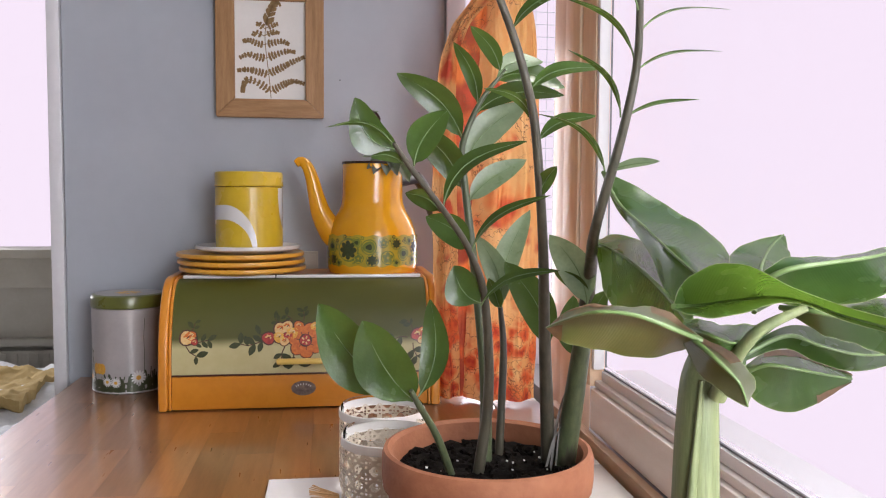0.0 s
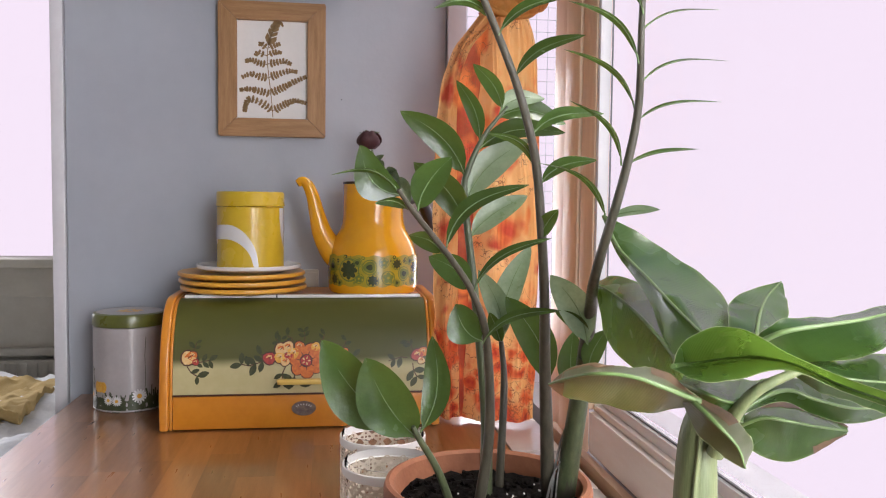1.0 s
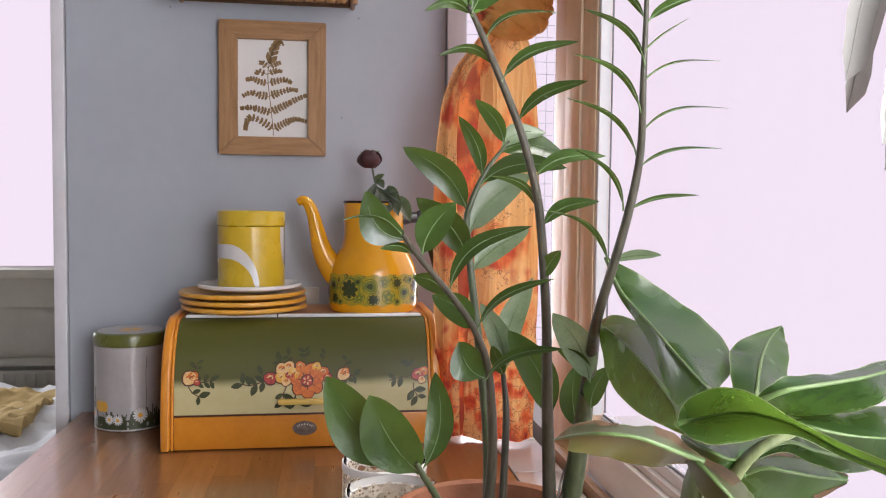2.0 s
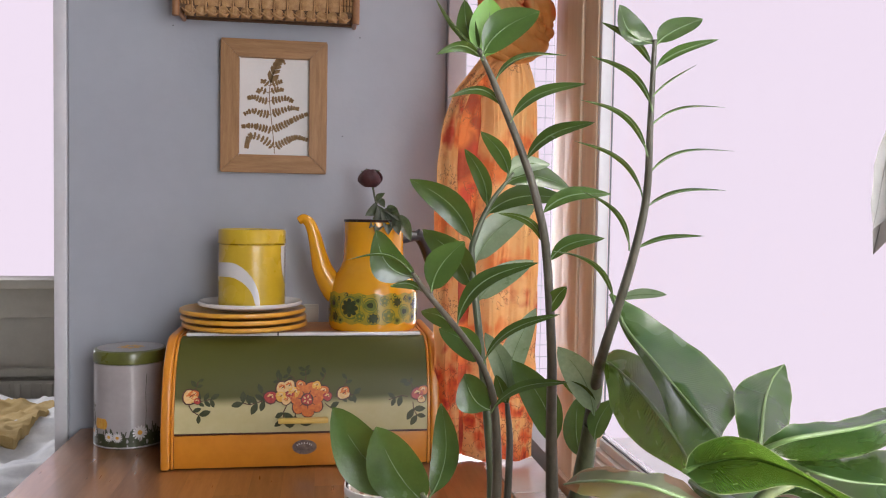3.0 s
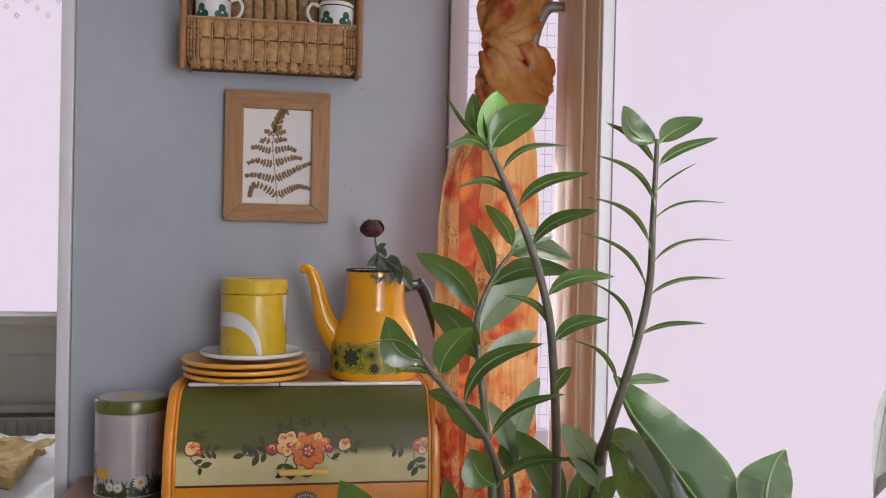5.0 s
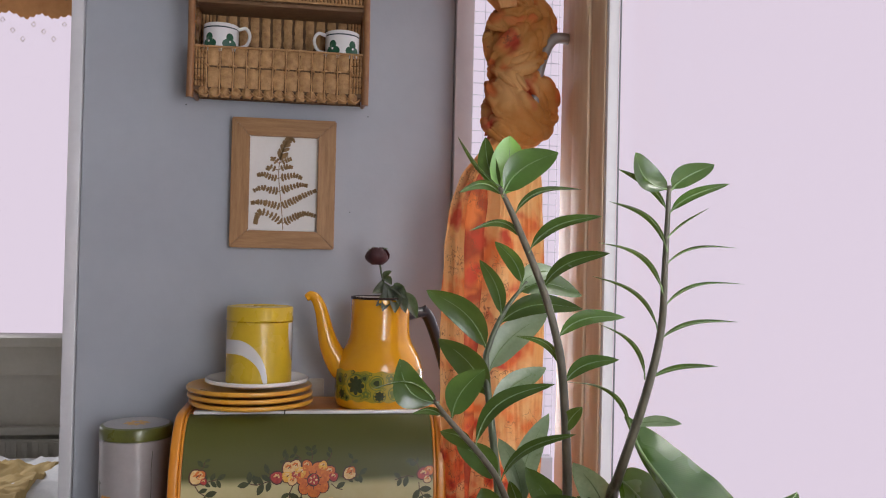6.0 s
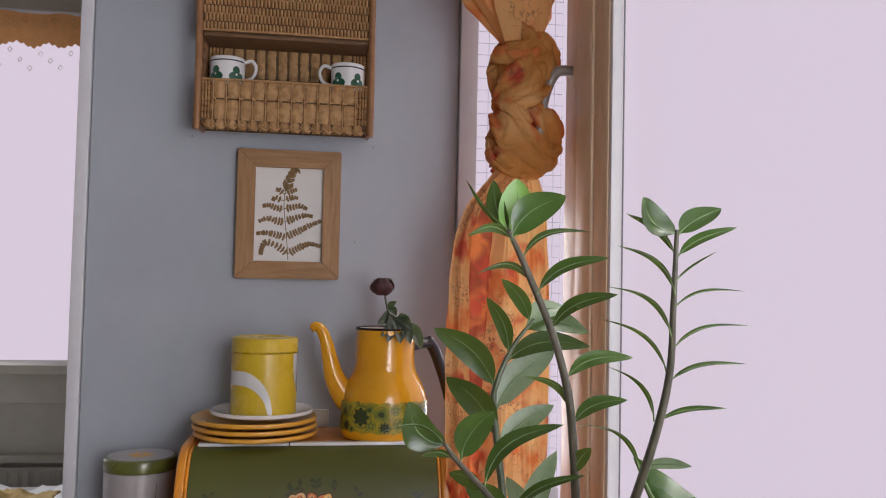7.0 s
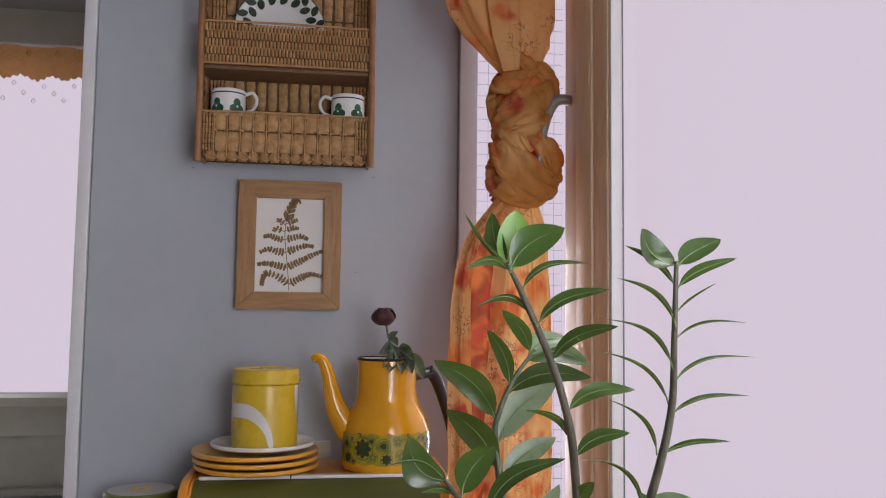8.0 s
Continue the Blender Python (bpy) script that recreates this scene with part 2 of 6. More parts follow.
slab("backdrop_corner", "bright overcast daylight outside the corner glazing", M_SKYGLOW, 0.3, 1.6, 0.9, 0.92, -0.4, 3.2, cat="sky")
slab("backdrop_bedroom", "bright overcast daylight outside the bedroom window", M_SKYGLOW, -4.2, 0.0, 2.7, 2.72, -0.4, 3.2, cat="sky")


def pane(bm_args, parent, label="clear window glass"):
    ob = part("pane", boxed(*bm_args), M_GLASS, parent, label)
    ob.visible_shadow = False
    return ob


def side_window():
    w = thing("window_1", (0.54, -0.9, 0.76), "light wooden window with large clear panes beside the table", "window", kind="structure")
    x0, x1 = 0.53, 0.60
    # bottom rail with stepped mouldings
    part("bottom_rail", boxed(x0, x1, -2.45, -0.452, 0.764, 0.818, bevel=0.004), M_PALE, w)
    part("rail_moulding", boxed(x0 + 0.006, x1, -2.45, -0.452, 0.8185, 0.828, bevel=0.003), M_PALE, w)
    part("glazing_bead", boxed(x0 + 0.012, x1, -2.45, -0.461, 0.8285, 0.842, bevel=0.003), M_BEAD, w, "white glazing bead")
    # upright stile, its broad face towards the room
    part("stile", boxed(x0, x0 + 0.022, -0.45, -0.3932, 0.8185, 2.34, bevel=0.004), M_FRAMEWOOD, w)
    part("frame_post", boxed(x0 - 0.004, x0 + 0.022, -0.393, -0.322, 0.742, 2.34, bevel=0.006), M_FRAMEWOOD, w)
    part("sash_edge", boxed(0.5345, 0.552, -0.3215, -0.24, 0.742, 2.34, bevel=0.003), M_FRAMEWOOD, w)
    part("glazing_bead", boxed(x0 + 0.002, x0 + 0.017, -0.4605, -0.4502, 0.8425, 2.278, bevel=0.003), M_BEAD, w, "white glazing bead")
    part("top_rail", boxed(x0, x1, -2.45, -0.452, 2.28, 2.34, bevel=0.004), M_FRAMEWOOD, w)
    part("stile", boxed(x0, x1, -2.45, -2.4, 0.8425, 2.278, bevel=0.004), M_FRAMEWOOD, w)
    part("gasket", boxed(x0 + 0.015, x0 + 0.0172, -2.4, -0.462, 0.8425, 0.8445), M_SEAL, w, "thin dark seal")
    part("gasket", boxed(x0 + 0.0172, x0 + 0.019, -0.4622, -0.4606, 0.846, 2.278), M_SEAL, w, "thin dark seal")
    pane((x0 + 0.0195, x0 + 0.0235, -2.398, -0.4515, 0.846, 2.278), w)
    bm = bmesh.new()
    tube(bm, [(0.5258, -0.385, 1.545), (0.5246, -0.385, 1.545)], [0.0085, 0.0075], 20)
    bmesh.ops.scale(bm, verts=bm.verts, vec=(1, 1, 2.4), space=Matrix.Translation((0, 0, -1.545)))
    part("lock_cover", bm, M_FRAMEWOOD, w, "oval lock cover")
    return w


side_window()


def window_handle():
    h = thing("window_handle", (0.535, -0.27, 1.537), "satin grey lever handle on the window post", "window handle")
    bm = bmesh.new()
    tube(bm, [(0.5422, -0.27, 1.533), (0.537, -0.27, 1.533)], [0.011, 0.01], 20)
    bmesh.ops.scale(bm, verts=bm.verts, vec=(1, 1, 2.6), space=Matrix.Translation((0, 0, -1.533)))
    part("rosette", bm, M_HANDLE, h)
    bm = bmesh.new()
    tube(bm, [(0.537, -0.27, 1.535), (0.518, -0.27, 1.536), (0.506, -0.27, 1.528), (0.495, -0.27, 1.502), (0.487, -0.27, 1.465), (0.483, -0.27, 1.43)],
         [0.0085, 0.0085, 0.0085, 0.0075, 0.007, 0.0065], 14, n=30)
    part("lever", bm, M_HANDLE, h)


window_handle()


def corner_window():
    w = thing("window_2", (0.6, 0.07, 0.8), "bright corner window with a fine white lattice", "window", kind="structure")
    ob = part("pane", boxed(0.436, 0.625, 0.082, 0.086, 0.802, 2.4), M_GLASS, w, "clear window glass")
    ob.visible_shadow = False
    for i in range(64):
        z = 0.83 + i * 0.0235
        part("lattice_bar", boxed(0.436, 0.625, 0.0745, 0.076, z, z + 0.0011), M_NET, w)
    for i in range(8):
        x = 0.448 + i * 0.0225
        part("lattice_bar", boxed(x, x + 0.0011, 0.0725, 0.0738, 0.802, 2.4), M_NET, w)


corner_window()


def bedroom_window():
    w = thing("window_3", (-1.8, 2.0, 0.82), "large bright bedroom window with cream sill", "window", kind="structure")
    part("window_sill", boxed(-2.9, -0.75, 1.86, 2.06, 0.815, 0.85, bevel=0.006), M_CREAM, w)
    part("apron", boxed(-2.9, -0.7, 1.97, 1.998, 0.69, 0.812, bevel=0.004), M_CREAM, w)
    part("ledge", boxed(-2.9, -0.7, 1.955, 1.998, 0.455, 0.485, bevel=0.004), M_CREAM, w)
    part("frame", boxed(-0.82, -0.752, 2.02, 2.08, 0.852, 2.21, bevel=0.004), M_TRIM, w)
    for x in (-2.88, -1.9):
        part("frame", boxed(x, x + 0.06, 2.02, 2.08, 0.852, 2.21, bevel=0.004), M_TRIM, w)
    ob = part("pane", boxed(-2.82, -0.822, 2.045, 2.05, 0.852, 2.21), M_GLASS, w, "clear window glass")
    ob.visible_shadow = False


bedroom_window()

# radiator panel with upright flutes under the bedroom window
rad = thing("radiator", (-1.6, 1.96, 0.1), "cream panel radiator with upright flutes", "radiator")
part("panel", boxed(-2.6, -0.75, 1.94, 1.953, 0.12, 0.44, bevel=0.004), M_CREAM, rad)
for i in range(46):
    x = -2.58 + i * 0.04
    part("flute", boxed(x, x + 0.024, 1.932, 1.939, 0.13, 0.43, bevel=0.003), M_CREAM, rad)
for x in (-2.4, -0.95):
    part("leg", boxed(x, x + 0.03, 1.945, 1.98, 0.0, 0.119), M_CREAM, rad)


# table
def table():
    t = thing("table", (0.1, -0.7, 0.0), "table with a glossy beech strip top against the wall", "table")
    part("core", boxed(-0.233, 0.44, -1.32, -0.004, 0.715, 0.7465, bevel=0.002), M_EDGE, t)
    for x in (-0.2, 0.36):
        for y in (-1.28, -0.07):
            part("leg", boxed(x, x + 0.05, y, y + 0.05, 0.0, 0.7145, bevel=0.004), M_EDGE, t)
    rnd = random.Random(5)
    meshes = {}
    w = 0.0448
    for i in range(15):
        y = -1.32 - rnd.random() * 0.25
        while y < -0.004:
            ln = rnd.choice((0.16, 0.2, 0.24, 0.3, 0.36))
            y0, y1 = max(y, -1.32), min(y + ln, -0.005)
            if y1 - y0 > 0.012:
                key = round(y1 - y0, 4)
                if key not in meshes:
                    bm = boxed(0, w - 0.00012, 0, key - 0.00012, -0.003, 0.0)
                    me = bpy.data.meshes.new("strip")
                    bm.to_mesh(me)
                    bm.free()
                    me.materials.append(M_STRIP)
                    meshes[key] = me
                ob = new("strip", meshes[key])
                ob.parent = t
                ob.location = Vector((-0.2325 + i * w, y0, 0.75)) - t.location
            y += ln


table()


def tiled_sill():
    s = thing("window_sill_tiles", (0.48, -0.9, 0.74), "row of pale glazed tiles with brown joints along the window", "tiled sill", kind="structure")
    part("bed", boxed(0.4405, 0.5165, -2.4, 0.06, 0.70, 0.745), M_GROUT, s)
    for i in range(16):
        y1 = 0.055 - i * 0.152
        part("tile", boxed(0.442, 0.512, y1 - 0.149, y1, 0.7455, 0.7505, bevel=0.0015), M_TILE, s)
    part("edge_strip", boxed(0.517, 0.5295, -2.4, -0.3, 0.70, 0.7635, bevel=0.003), M_SILLWOOD, s, "varnished wooden strip")


tiled_sill()


# ---------------- bread bin ----------------
BIN = dict(x0=-0.053, x1=0.359, front=-0.257, back=-0.02, z0=0.752, top=0.937)


def bin_curve(s):
    """Point (y, z) of the roll front; s from 0 at the lower edge to 1 at the top."""
    a = s * math.pi / 2
    return -0.178 - 0.077 * math.cos(a) ** 0.9, 0.803 + 0.134 * math.sin(a) ** 1.0


def bin_point(x, z, lift=0.0):
    """Point on the roll front at a height."""
    s = math.asin(min(max((z - 0.803) / 0.134, 0.0), 1.0)) * 2 / math.pi
    y, _ = bin_curve(s)
    ya, za = bin_curve(max(s - 0.02, 0))
    yb, zb = bin_curve(min(s + 0.02, 1))
    t = Vector((0, yb - ya, zb - za)).normalized()
    n = Vector((0, -t.z, t.y))
    return Vector((x, y, z)) + n * lift


def roll_front_paint():
    m = mat("roll_front_paint", (0.55, 0.49, 0.26), (0.49, 0.43, 0.21), rough=0.5, scale=18, coat=0.0, bump=0.02)
    n, l = m.node_tree.nodes, m.node_tree.links
    b = n["Principled BSDF"]
    old = b.inputs["Base Color"].links[0].from_socket
    tc, sep, ns, ma = n.new("ShaderNodeTexCoord"), n.new("ShaderNodeSeparateXYZ"), n.new("ShaderNodeTexNoise"), n.new("ShaderNodeMath")
    ns.inputs["Scale"].default_value = 9
    l.new(tc.outputs["Object"], sep.inputs[0]), l.new(tc.outputs["Object"], ns.inputs[0])
    ma.operation, ma.inputs[1].default_value = "MULTIPLY_ADD", 0.012
    l.new(ns.outputs[0], ma.inputs[0]), l.new(sep.outputs["Z"], ma.inputs[2])
    rp = n.new("ShaderNodeMapRange")
    rp.interpolation_type = "SMOOTHSTEP"
    rp.inputs["From Min"].default_value, rp.inputs["From Max"].default_value = 0.097, 0.114
    l.new(ma.outputs[0], rp.inputs[0])
    mx = n.new("ShaderNodeMix")
    mx.data_type = "RGBA"
    l.new(rp.outputs[0], mx.inputs["Factor"]), l.new(old, mx.inputs["A"])
    mx.inputs["B"].default_value = (0.078, 0.08, 0.009, 1)
    l.new(mx.outputs["Result"], b.inputs["Base Color"])
    return m


M_ROLL = roll_front_paint()
M_PET_O = mat("petal_orange", (0.7, 0.2, 0.025), (0.5, 0.09, 0.015), rough=0.4, scale=220)
M_PET_R = mat("petal_red", (0.5, 0.05, 0.035), (0.3, 0.02, 0.02), rough=0.4, scale=220)
M_PET_Y = mat("petal_yellow", (0.78, 0.47, 0.07), (0.68, 0.3, 0.03), rough=0.4, scale=220)
M_PET_W = mat("petal_cream", (0.76, 0.56, 0.28), (0.66, 0.36, 0.1), rough=0.4, scale=220)
M_PET_D = mat("flower_line", (0.06, 0.02, 0.012), (0.1, 0.03, 0.015), rough=0.4, scale=200)
M_LEAF_P = mat("painted_leaf", (0.055, 0.06, 0.012), (0.028, 0.036, 0.008), rough=0.4, scale=260)
M_BAR = mat("bar_cream_yellow", (0.72, 0.5, 0.13), (0.66, 0.44, 0.1), rough=0.35, scale=60)
M_BADGE = mat("badge_metal", (0.3, 0.24, 0.2), (0.13, 0.1, 0.1), rough=0.35, metal=0.7, scale=160, bump=0.3)


def blot(bm, place, cx, cz, rx, rz, turn=0.0, n=12, wob=0.0, tip=0.0, lift=0.0004):
    """A flat painted shape laid on a curved surface by place(u, v, lift)."""
    vs = []
    for i in range(n):
        a = 2 * math.pi * i / n
        k = 1 + wob * math.sin(3 * a + cx * 900)
        u, v = rx * k * math.cos(a), rz * k * math.sin(a) * (1 - tip * abs(math.cos(a)) ** 2)
        vs.append(bm.verts.new(place(cx + u * math.cos(turn) - v * math.sin(turn), cz + u * math.sin(turn) + v * math.cos(turn), lift)))
    c = bm.verts.new(place(cx, cz, lift))
    for i in range(n):
        bm.faces.new((c, vs[i], vs[(i + 1) % n]))


def stroke(bm, place, pts, w, lift=0.0003):
    prev = None
    for k, (u, v) in enumerate(pts):
        a, b = pts[max(k - 1, 0)], pts[min(k + 1, len(pts) - 1)]
        d = Vector((b[0] - a[0], b[1] - a[1])).normalized()
        q = [bm.verts.new(place(u - d.y * w * s, v + d.x * w * s, lift)) for s in (-0.5, 0.5)]
        if prev:
            bm.faces.new((prev[0], q[0], q[1], prev[1]))
        prev = q


def rosette(sets, place, cx, cz, r, petals, mid, core, lift=0.0006):
    """A painted open flower: outlined petals round an eye."""
    for i in range(petals):
        a = 2 * math.pi * i / petals + 0.3
        u, v = cx + 0.62 * r * math.cos(a), cz + 0.62 * r * math.sin(a)
        blot(sets["line"], place, u, v, r * 0.46, r * 0.42, a, lift=lift)
        blot(sets[mid], place, u, v, r * 0.4, r * 0.36, a, wob=0.06, lift=lift + 0.0002)
        blot(sets["line"], place, cx + 0.4 * r * math.cos(a), cz + 0.4 * r * math.sin(a), r * 0.16, r * 0.025, a, lift=lift + 0.0004)
    blot(sets["line"], place, cx, cz, r * 0.38, r * 0.38, lift=lift + 0.0005)
    blot(sets[core], place, cx, cz, r * 0.31, r * 0.31, wob=0.12, lift=lift + 0.0007)
    for i in range(5):
        a = 2 * math.pi * i / 5
        blot(sets["cream"], place, cx + 0.17 * r * math.cos(a), cz + 0.17 * r * math.sin(a), r * 0.09, r * 0.05, a, n=8, lift=lift + 0.0009)


def bud(sets, place, cx, cz, r, kind, lift=0.0006):
    blot(sets["line"], place, cx, cz, r * 1.16, r * 1.08, wob=0.05, lift=lift)
    blot(sets[kind], place, cx, cz, r * 0.95, r * 0.88, wob=0.08, lift=lift + 0.0002)
    for i in range(3):
        a = 0.6 + i * 0.9
        blot(sets["cream" if kind != "cream" else "orange"], place, cx + 0.35 * r * math.cos(a), cz + 0.35 * r * math.sin(a), r * 0.34, r * 0.13, a + 1.2, n=8, lift=lift + 0.0004)
    blot(sets["line"], place, cx + 0.1 * r, cz + 0.1 * r, r * 0.3, r * 0.07, 0.7, n=8, lift=lift + 0.0005)


def sprig(sets, place, cx, cz, turn, n, size, rnd):
    """A curved stalk with painted leaves."""
    pts = []
    for k in range(n + 1):
        a = turn + 0.5 * math.sin(k * 1.1)
        pts.append((cx, cz))
        if k:
            for s in (-1, 1):
                b = a + s * (0.8 + 0.3 * rnd.random())
                L = size * (0.8 + 0.5 * rnd.random())
                if rnd.random() < 0.8:
                    blot(sets["leaf"], place, cx + 0.8 * L * math.cos(b), cz + 0.8 * L * math.sin(b), L * 0.8, L * 0.42, b, tip=0.55, lift=0.0005)
        cx, cz = cx + size * 1.15 * math.cos(a), cz + size * 1.15 * math.sin(a)
    stroke(sets["line"], place, pts, size * 0.16)


def bread_bin():
    b = thing("bread_bin", (0.153, -0.14, 0.75), "orange and green metal bread bin with a painted floral roll front", "bread bin")
    x0, x1, z0 = BIN["x0"], BIN["x1"], BIN["z0"]

    def outline(grow):
        pts = [(BIN["back"] + grow * 0.2, z0), (BIN["front"] - grow - 0.0, z0), (BIN["front"] - grow, 0.803)]
        for k in range(1, 15):
            y, z = bin_curve(k / 14)
            t = k / 14
            pts.append((y - grow * math.cos(t * 1.57), z + grow * math.sin(t * 1.57)))
        pts.append((BIN["back"] + grow * 0.2, 0.937 + grow))
        return pts

    def plate(xa, xb, grow, bevel):
        bm = bmesh.new()
        lo = [bm.verts.new((xa, y, z)) for y, z in outline(grow)]
        hi = [bm.verts.new((xb, y, z)) for y, z in outline(grow)]
        bm.faces.new(lo), bm.faces.new(hi[::-1])
        for i in range(len(lo)):
            j = (i + 1) % len(lo)
            bm.faces.new((lo[j], lo[i], hi[i], hi[j]))
        bmesh.ops.recalc_face_normals(bm, faces=bm.faces)
        if bevel:
            es = [e for e in bm.edges if abs(e.verts[0].co.x - e.verts[1].co.x) < 1e-6]
            bmesh.ops.bevel(bm, geom=es, offset=bevel, segments=3, affect="EDGES", profile=0.5)
        return bm

    part("side_panel", plate(x0, x0 + 0.014, 0.004, 0.0035), M_ORANGE, b, angle=50)
    part("side_panel", plate(x1 - 0.014, x1, 0.004, 0.0035), M_ORANGE, b, angle=50)
    for xa, xb in ((x0 + 0.0145, x0 + 0.0185), (x1 - 0.0185, x1 - 0.0145)):
        part("rolled_edge", plate(xa, xb, 0.0015, 0.001), M_ORANGE, b, angle=50)
    xi0, xi1 = x0 + 0.019, x1 - 0.019
    bm = boxed(xi0, xi1, BIN["front"] + 0.03, BIN["back"], z0, 0.83)
    box(bm, xi0, xi1, -0.168, BIN["back"], 0.83, 0.93)
    part("body", bm, M_ORANGE, b)
    part("base_front", boxed(xi0, xi1, BIN["front"], BIN["front"] + 0.029, z0, 0.801, bevel=0.002), M_ORANGE, b)
    part("top", boxed(xi0, xi1, -0.178, BIN["back"], 0.9305, 0.9372, bevel=0.001), M_ORANGE, b)
    bm = bmesh.new()
    rows = []
    for k in range(25):
        y, z = bin_curve(k / 24)
        rows.append([bm.verts.new((x, y, z)) for x in (xi0, xi1)] + [bm.verts.new((x, y + 0.004, z - 0.003)) for x in (xi1, xi0)])
    for r, q in zip(rows, rows[1:]):
        for i in range(4):
            bm.faces.new((r[i], r[(i + 1) % 4], q[(i + 1) % 4], q[i]))
    bm.faces.new(rows[0][::-1]), bm.faces.new(rows[-1])
    bmesh.ops.recalc_face_normals(bm, faces=bm.faces)
    door = part("roll_front", bm, M_ROLL, b, "green over cream painted roll front")
    part("lower_lip", boxed(xi0, xi1, -0.2575, -0.253, 0.8014, 0.8036, bevel=0.0006), M_PET_D, b, "thin dark gap")
    # pull bar
    bm = boxed(0.116, 0.19, -0.268, -0.259, 0.818, 0.8265, bevel=0.003)
    box(bm, 0.12, 0.126, -0.26, -0.25, 0.82, 0.825)
    box(bm, 0.182, 0.188, -0.26, -0.25, 0.82, 0.825)
    part("pull_bar", bm, M_BAR, door, "yellow pull bar")
    part("top_strip", boxed(xi0 + 0.006, xi1 - 0.004, -0.186, -0.171, 0.9375, 0.9425, bevel=0.0012), M_WHITE, b, "white plastic strip")
    part("seam", boxed(0.11, 0.112, -0.1865, -0.171, 0.9376, 0.943), M_BLACK, b, "dark notch in the strip")
    # oval badge
    bm = bmesh.new()
    flat = lambda u, v, lift: Vector((u, BIN["front"] - lift, v))
    blot(bm, flat, 0.155, 0.781, 0.0165, 0.0095, n=28, lift=0.0022)
    blot(bm, flat, 0.155, 0.781, 0.018, 0.011, n=28, lift=0.0012)
    badge = part("badge", bm, M_BADGE, b, "worn oval metal badge")
    bm = bmesh.new()
    for i in range(7):
        a = -1.0 + i * 0.33
        blot(bm, flat, 0.155 + 0.0125 * math.sin(a), 0.781 + 0.0062 * math.cos(a), 0.0009, 0.0017, -a * 0.6, n=6, lift=0.0028)
    part("badge_mark", bm, M_WHITE, badge, "pale worn marks")
    # painted flowers
    sets = {k: bmesh.new() for k in ("orange", "red", "yellow", "cream", "line", "leaf")}
    rnd = random.Random(3)
    P = bin_point
    # small leafy sprays round the blooms
    for u, v, a, n, k in ((0.105, 0.846, 3.0, 6, 0.0085), (0.108, 0.852, 2.6, 4, 0.007), (0.128, 0.84, -2.0, 3, 0.0095), (0.14, 0.836, -1.5, 2, 0.0095), (0.14, 0.875, 2.2, 4, 0.0055), (0.185, 0.842, -0.7, 4, 0.008),
                          (0.2, 0.852, -0.2, 5, 0.0075), (0.178, 0.874, 0.8, 4, 0.0055), (0.155, 0.876, 1.4, 3, 0.0055), (-0.01, 0.848, -0.2, 5, 0.0075), (-0.014, 0.842, -1.0, 3, 0.0085),
                          (-0.008, 0.862, 0.9, 4, 0.006), (0.31, 0.85, 3.0, 5, 0.008), (0.318, 0.842, -1.5, 3, 0.0085), (0.318, 0.862, 1.9, 4, 0.006), (0.12, 0.868, 1.9, 3, 0.0055), (0.212, 0.866, 0.9, 3, 0.005)):
        sprig(sets, P, u, v + 0.003, a, max(n - 2, 2), k * 1.08, rnd)
    rosette(sets, P, 0.158, 0.851, 0.0255, 7, "orange", "red")
    for u, v, r, kind in ((0.121, 0.868, 0.0095, "cream"), (0.131, 0.871, 0.009, "cream"), (0.139, 0.862, 0.009, "yellow"), (0.104, 0.855, 0.0095, "red"), (0.119, 0.856, 0.0085, "yellow"), (0.127, 0.85, 0.007, "cream"),
                          (0.132, 0.858, 0.0065, "red"), (0.182, 0.863, 0.0085, "orange"), (0.188, 0.855, 0.007, "red"), (0.148, 0.872, 0.0075, "orange"), (0.172, 0.871, 0.007, "yellow"), (0.212, 0.859, 0.0095, "cream"),
                          (0.215, 0.863, 0.0065, "orange"), (-0.012, 0.857, 0.011, "cream"), (-0.007, 0.86, 0.0075, "orange"), (-0.002, 0.851, 0.005, "red"), (0.325, 0.857, 0.0095, "red"), (0.334, 0.862, 0.0075, "orange"), (0.331, 0.849, 0.006, "cream")):
        bud(sets, P, u, v, r, kind)
    for k, mm in (("leaf", M_LEAF_P), ("line", M_PET_D), ("orange", M_PET_O), ("red", M_PET_R), ("yellow", M_PET_Y), ("cream", M_PET_W)):
        tagged(part("painted_flower" if k != "leaf" else "painted_leaf", sets[k], mm, door, "hand-painted " + ("leaves" if k == "leaf" else "blooms")), kind="stuff")


bread_bin()


# ---------------- plates, tins, coffee pot ----------------
def plate_profile(r, z, h):
    return [(r * 0.02, z), (r * 0.66, z), (r * 0.7, z + h * 0.1), (r * 0.86, z + h * 0.32), (r * 0.975, z + h * 0.5), (r * 0.996, z + h * 0.6), (r, z + h * 0.76), (r * 0.996, z + h * 0.92), (r * 0.98, z + h),
            (r * 0.955, z + h * 0.98), (r * 0.8, z + h * 0.7), (r * 0.7, z + h * 0.45), (r * 0.64, z + h * 0.36), (r * 0.02, z + h * 0.36)]


for i, (z, dx, r) in enumerate(((0.9375, 0.0, 0.101), (0.9486, -0.002, 0.1015), (0.9598, -0.0035, 0.1015))):
    single("plate", lathe(bmesh.new(), plate_profile(r, z, 0.0145), 0.054 + dx, -0.108, 72), M_PLATE, "mustard yellow dinner plate in a stack on the bread bin", "plate", (0.054 + dx, -0.108, z), group="stacked plates")
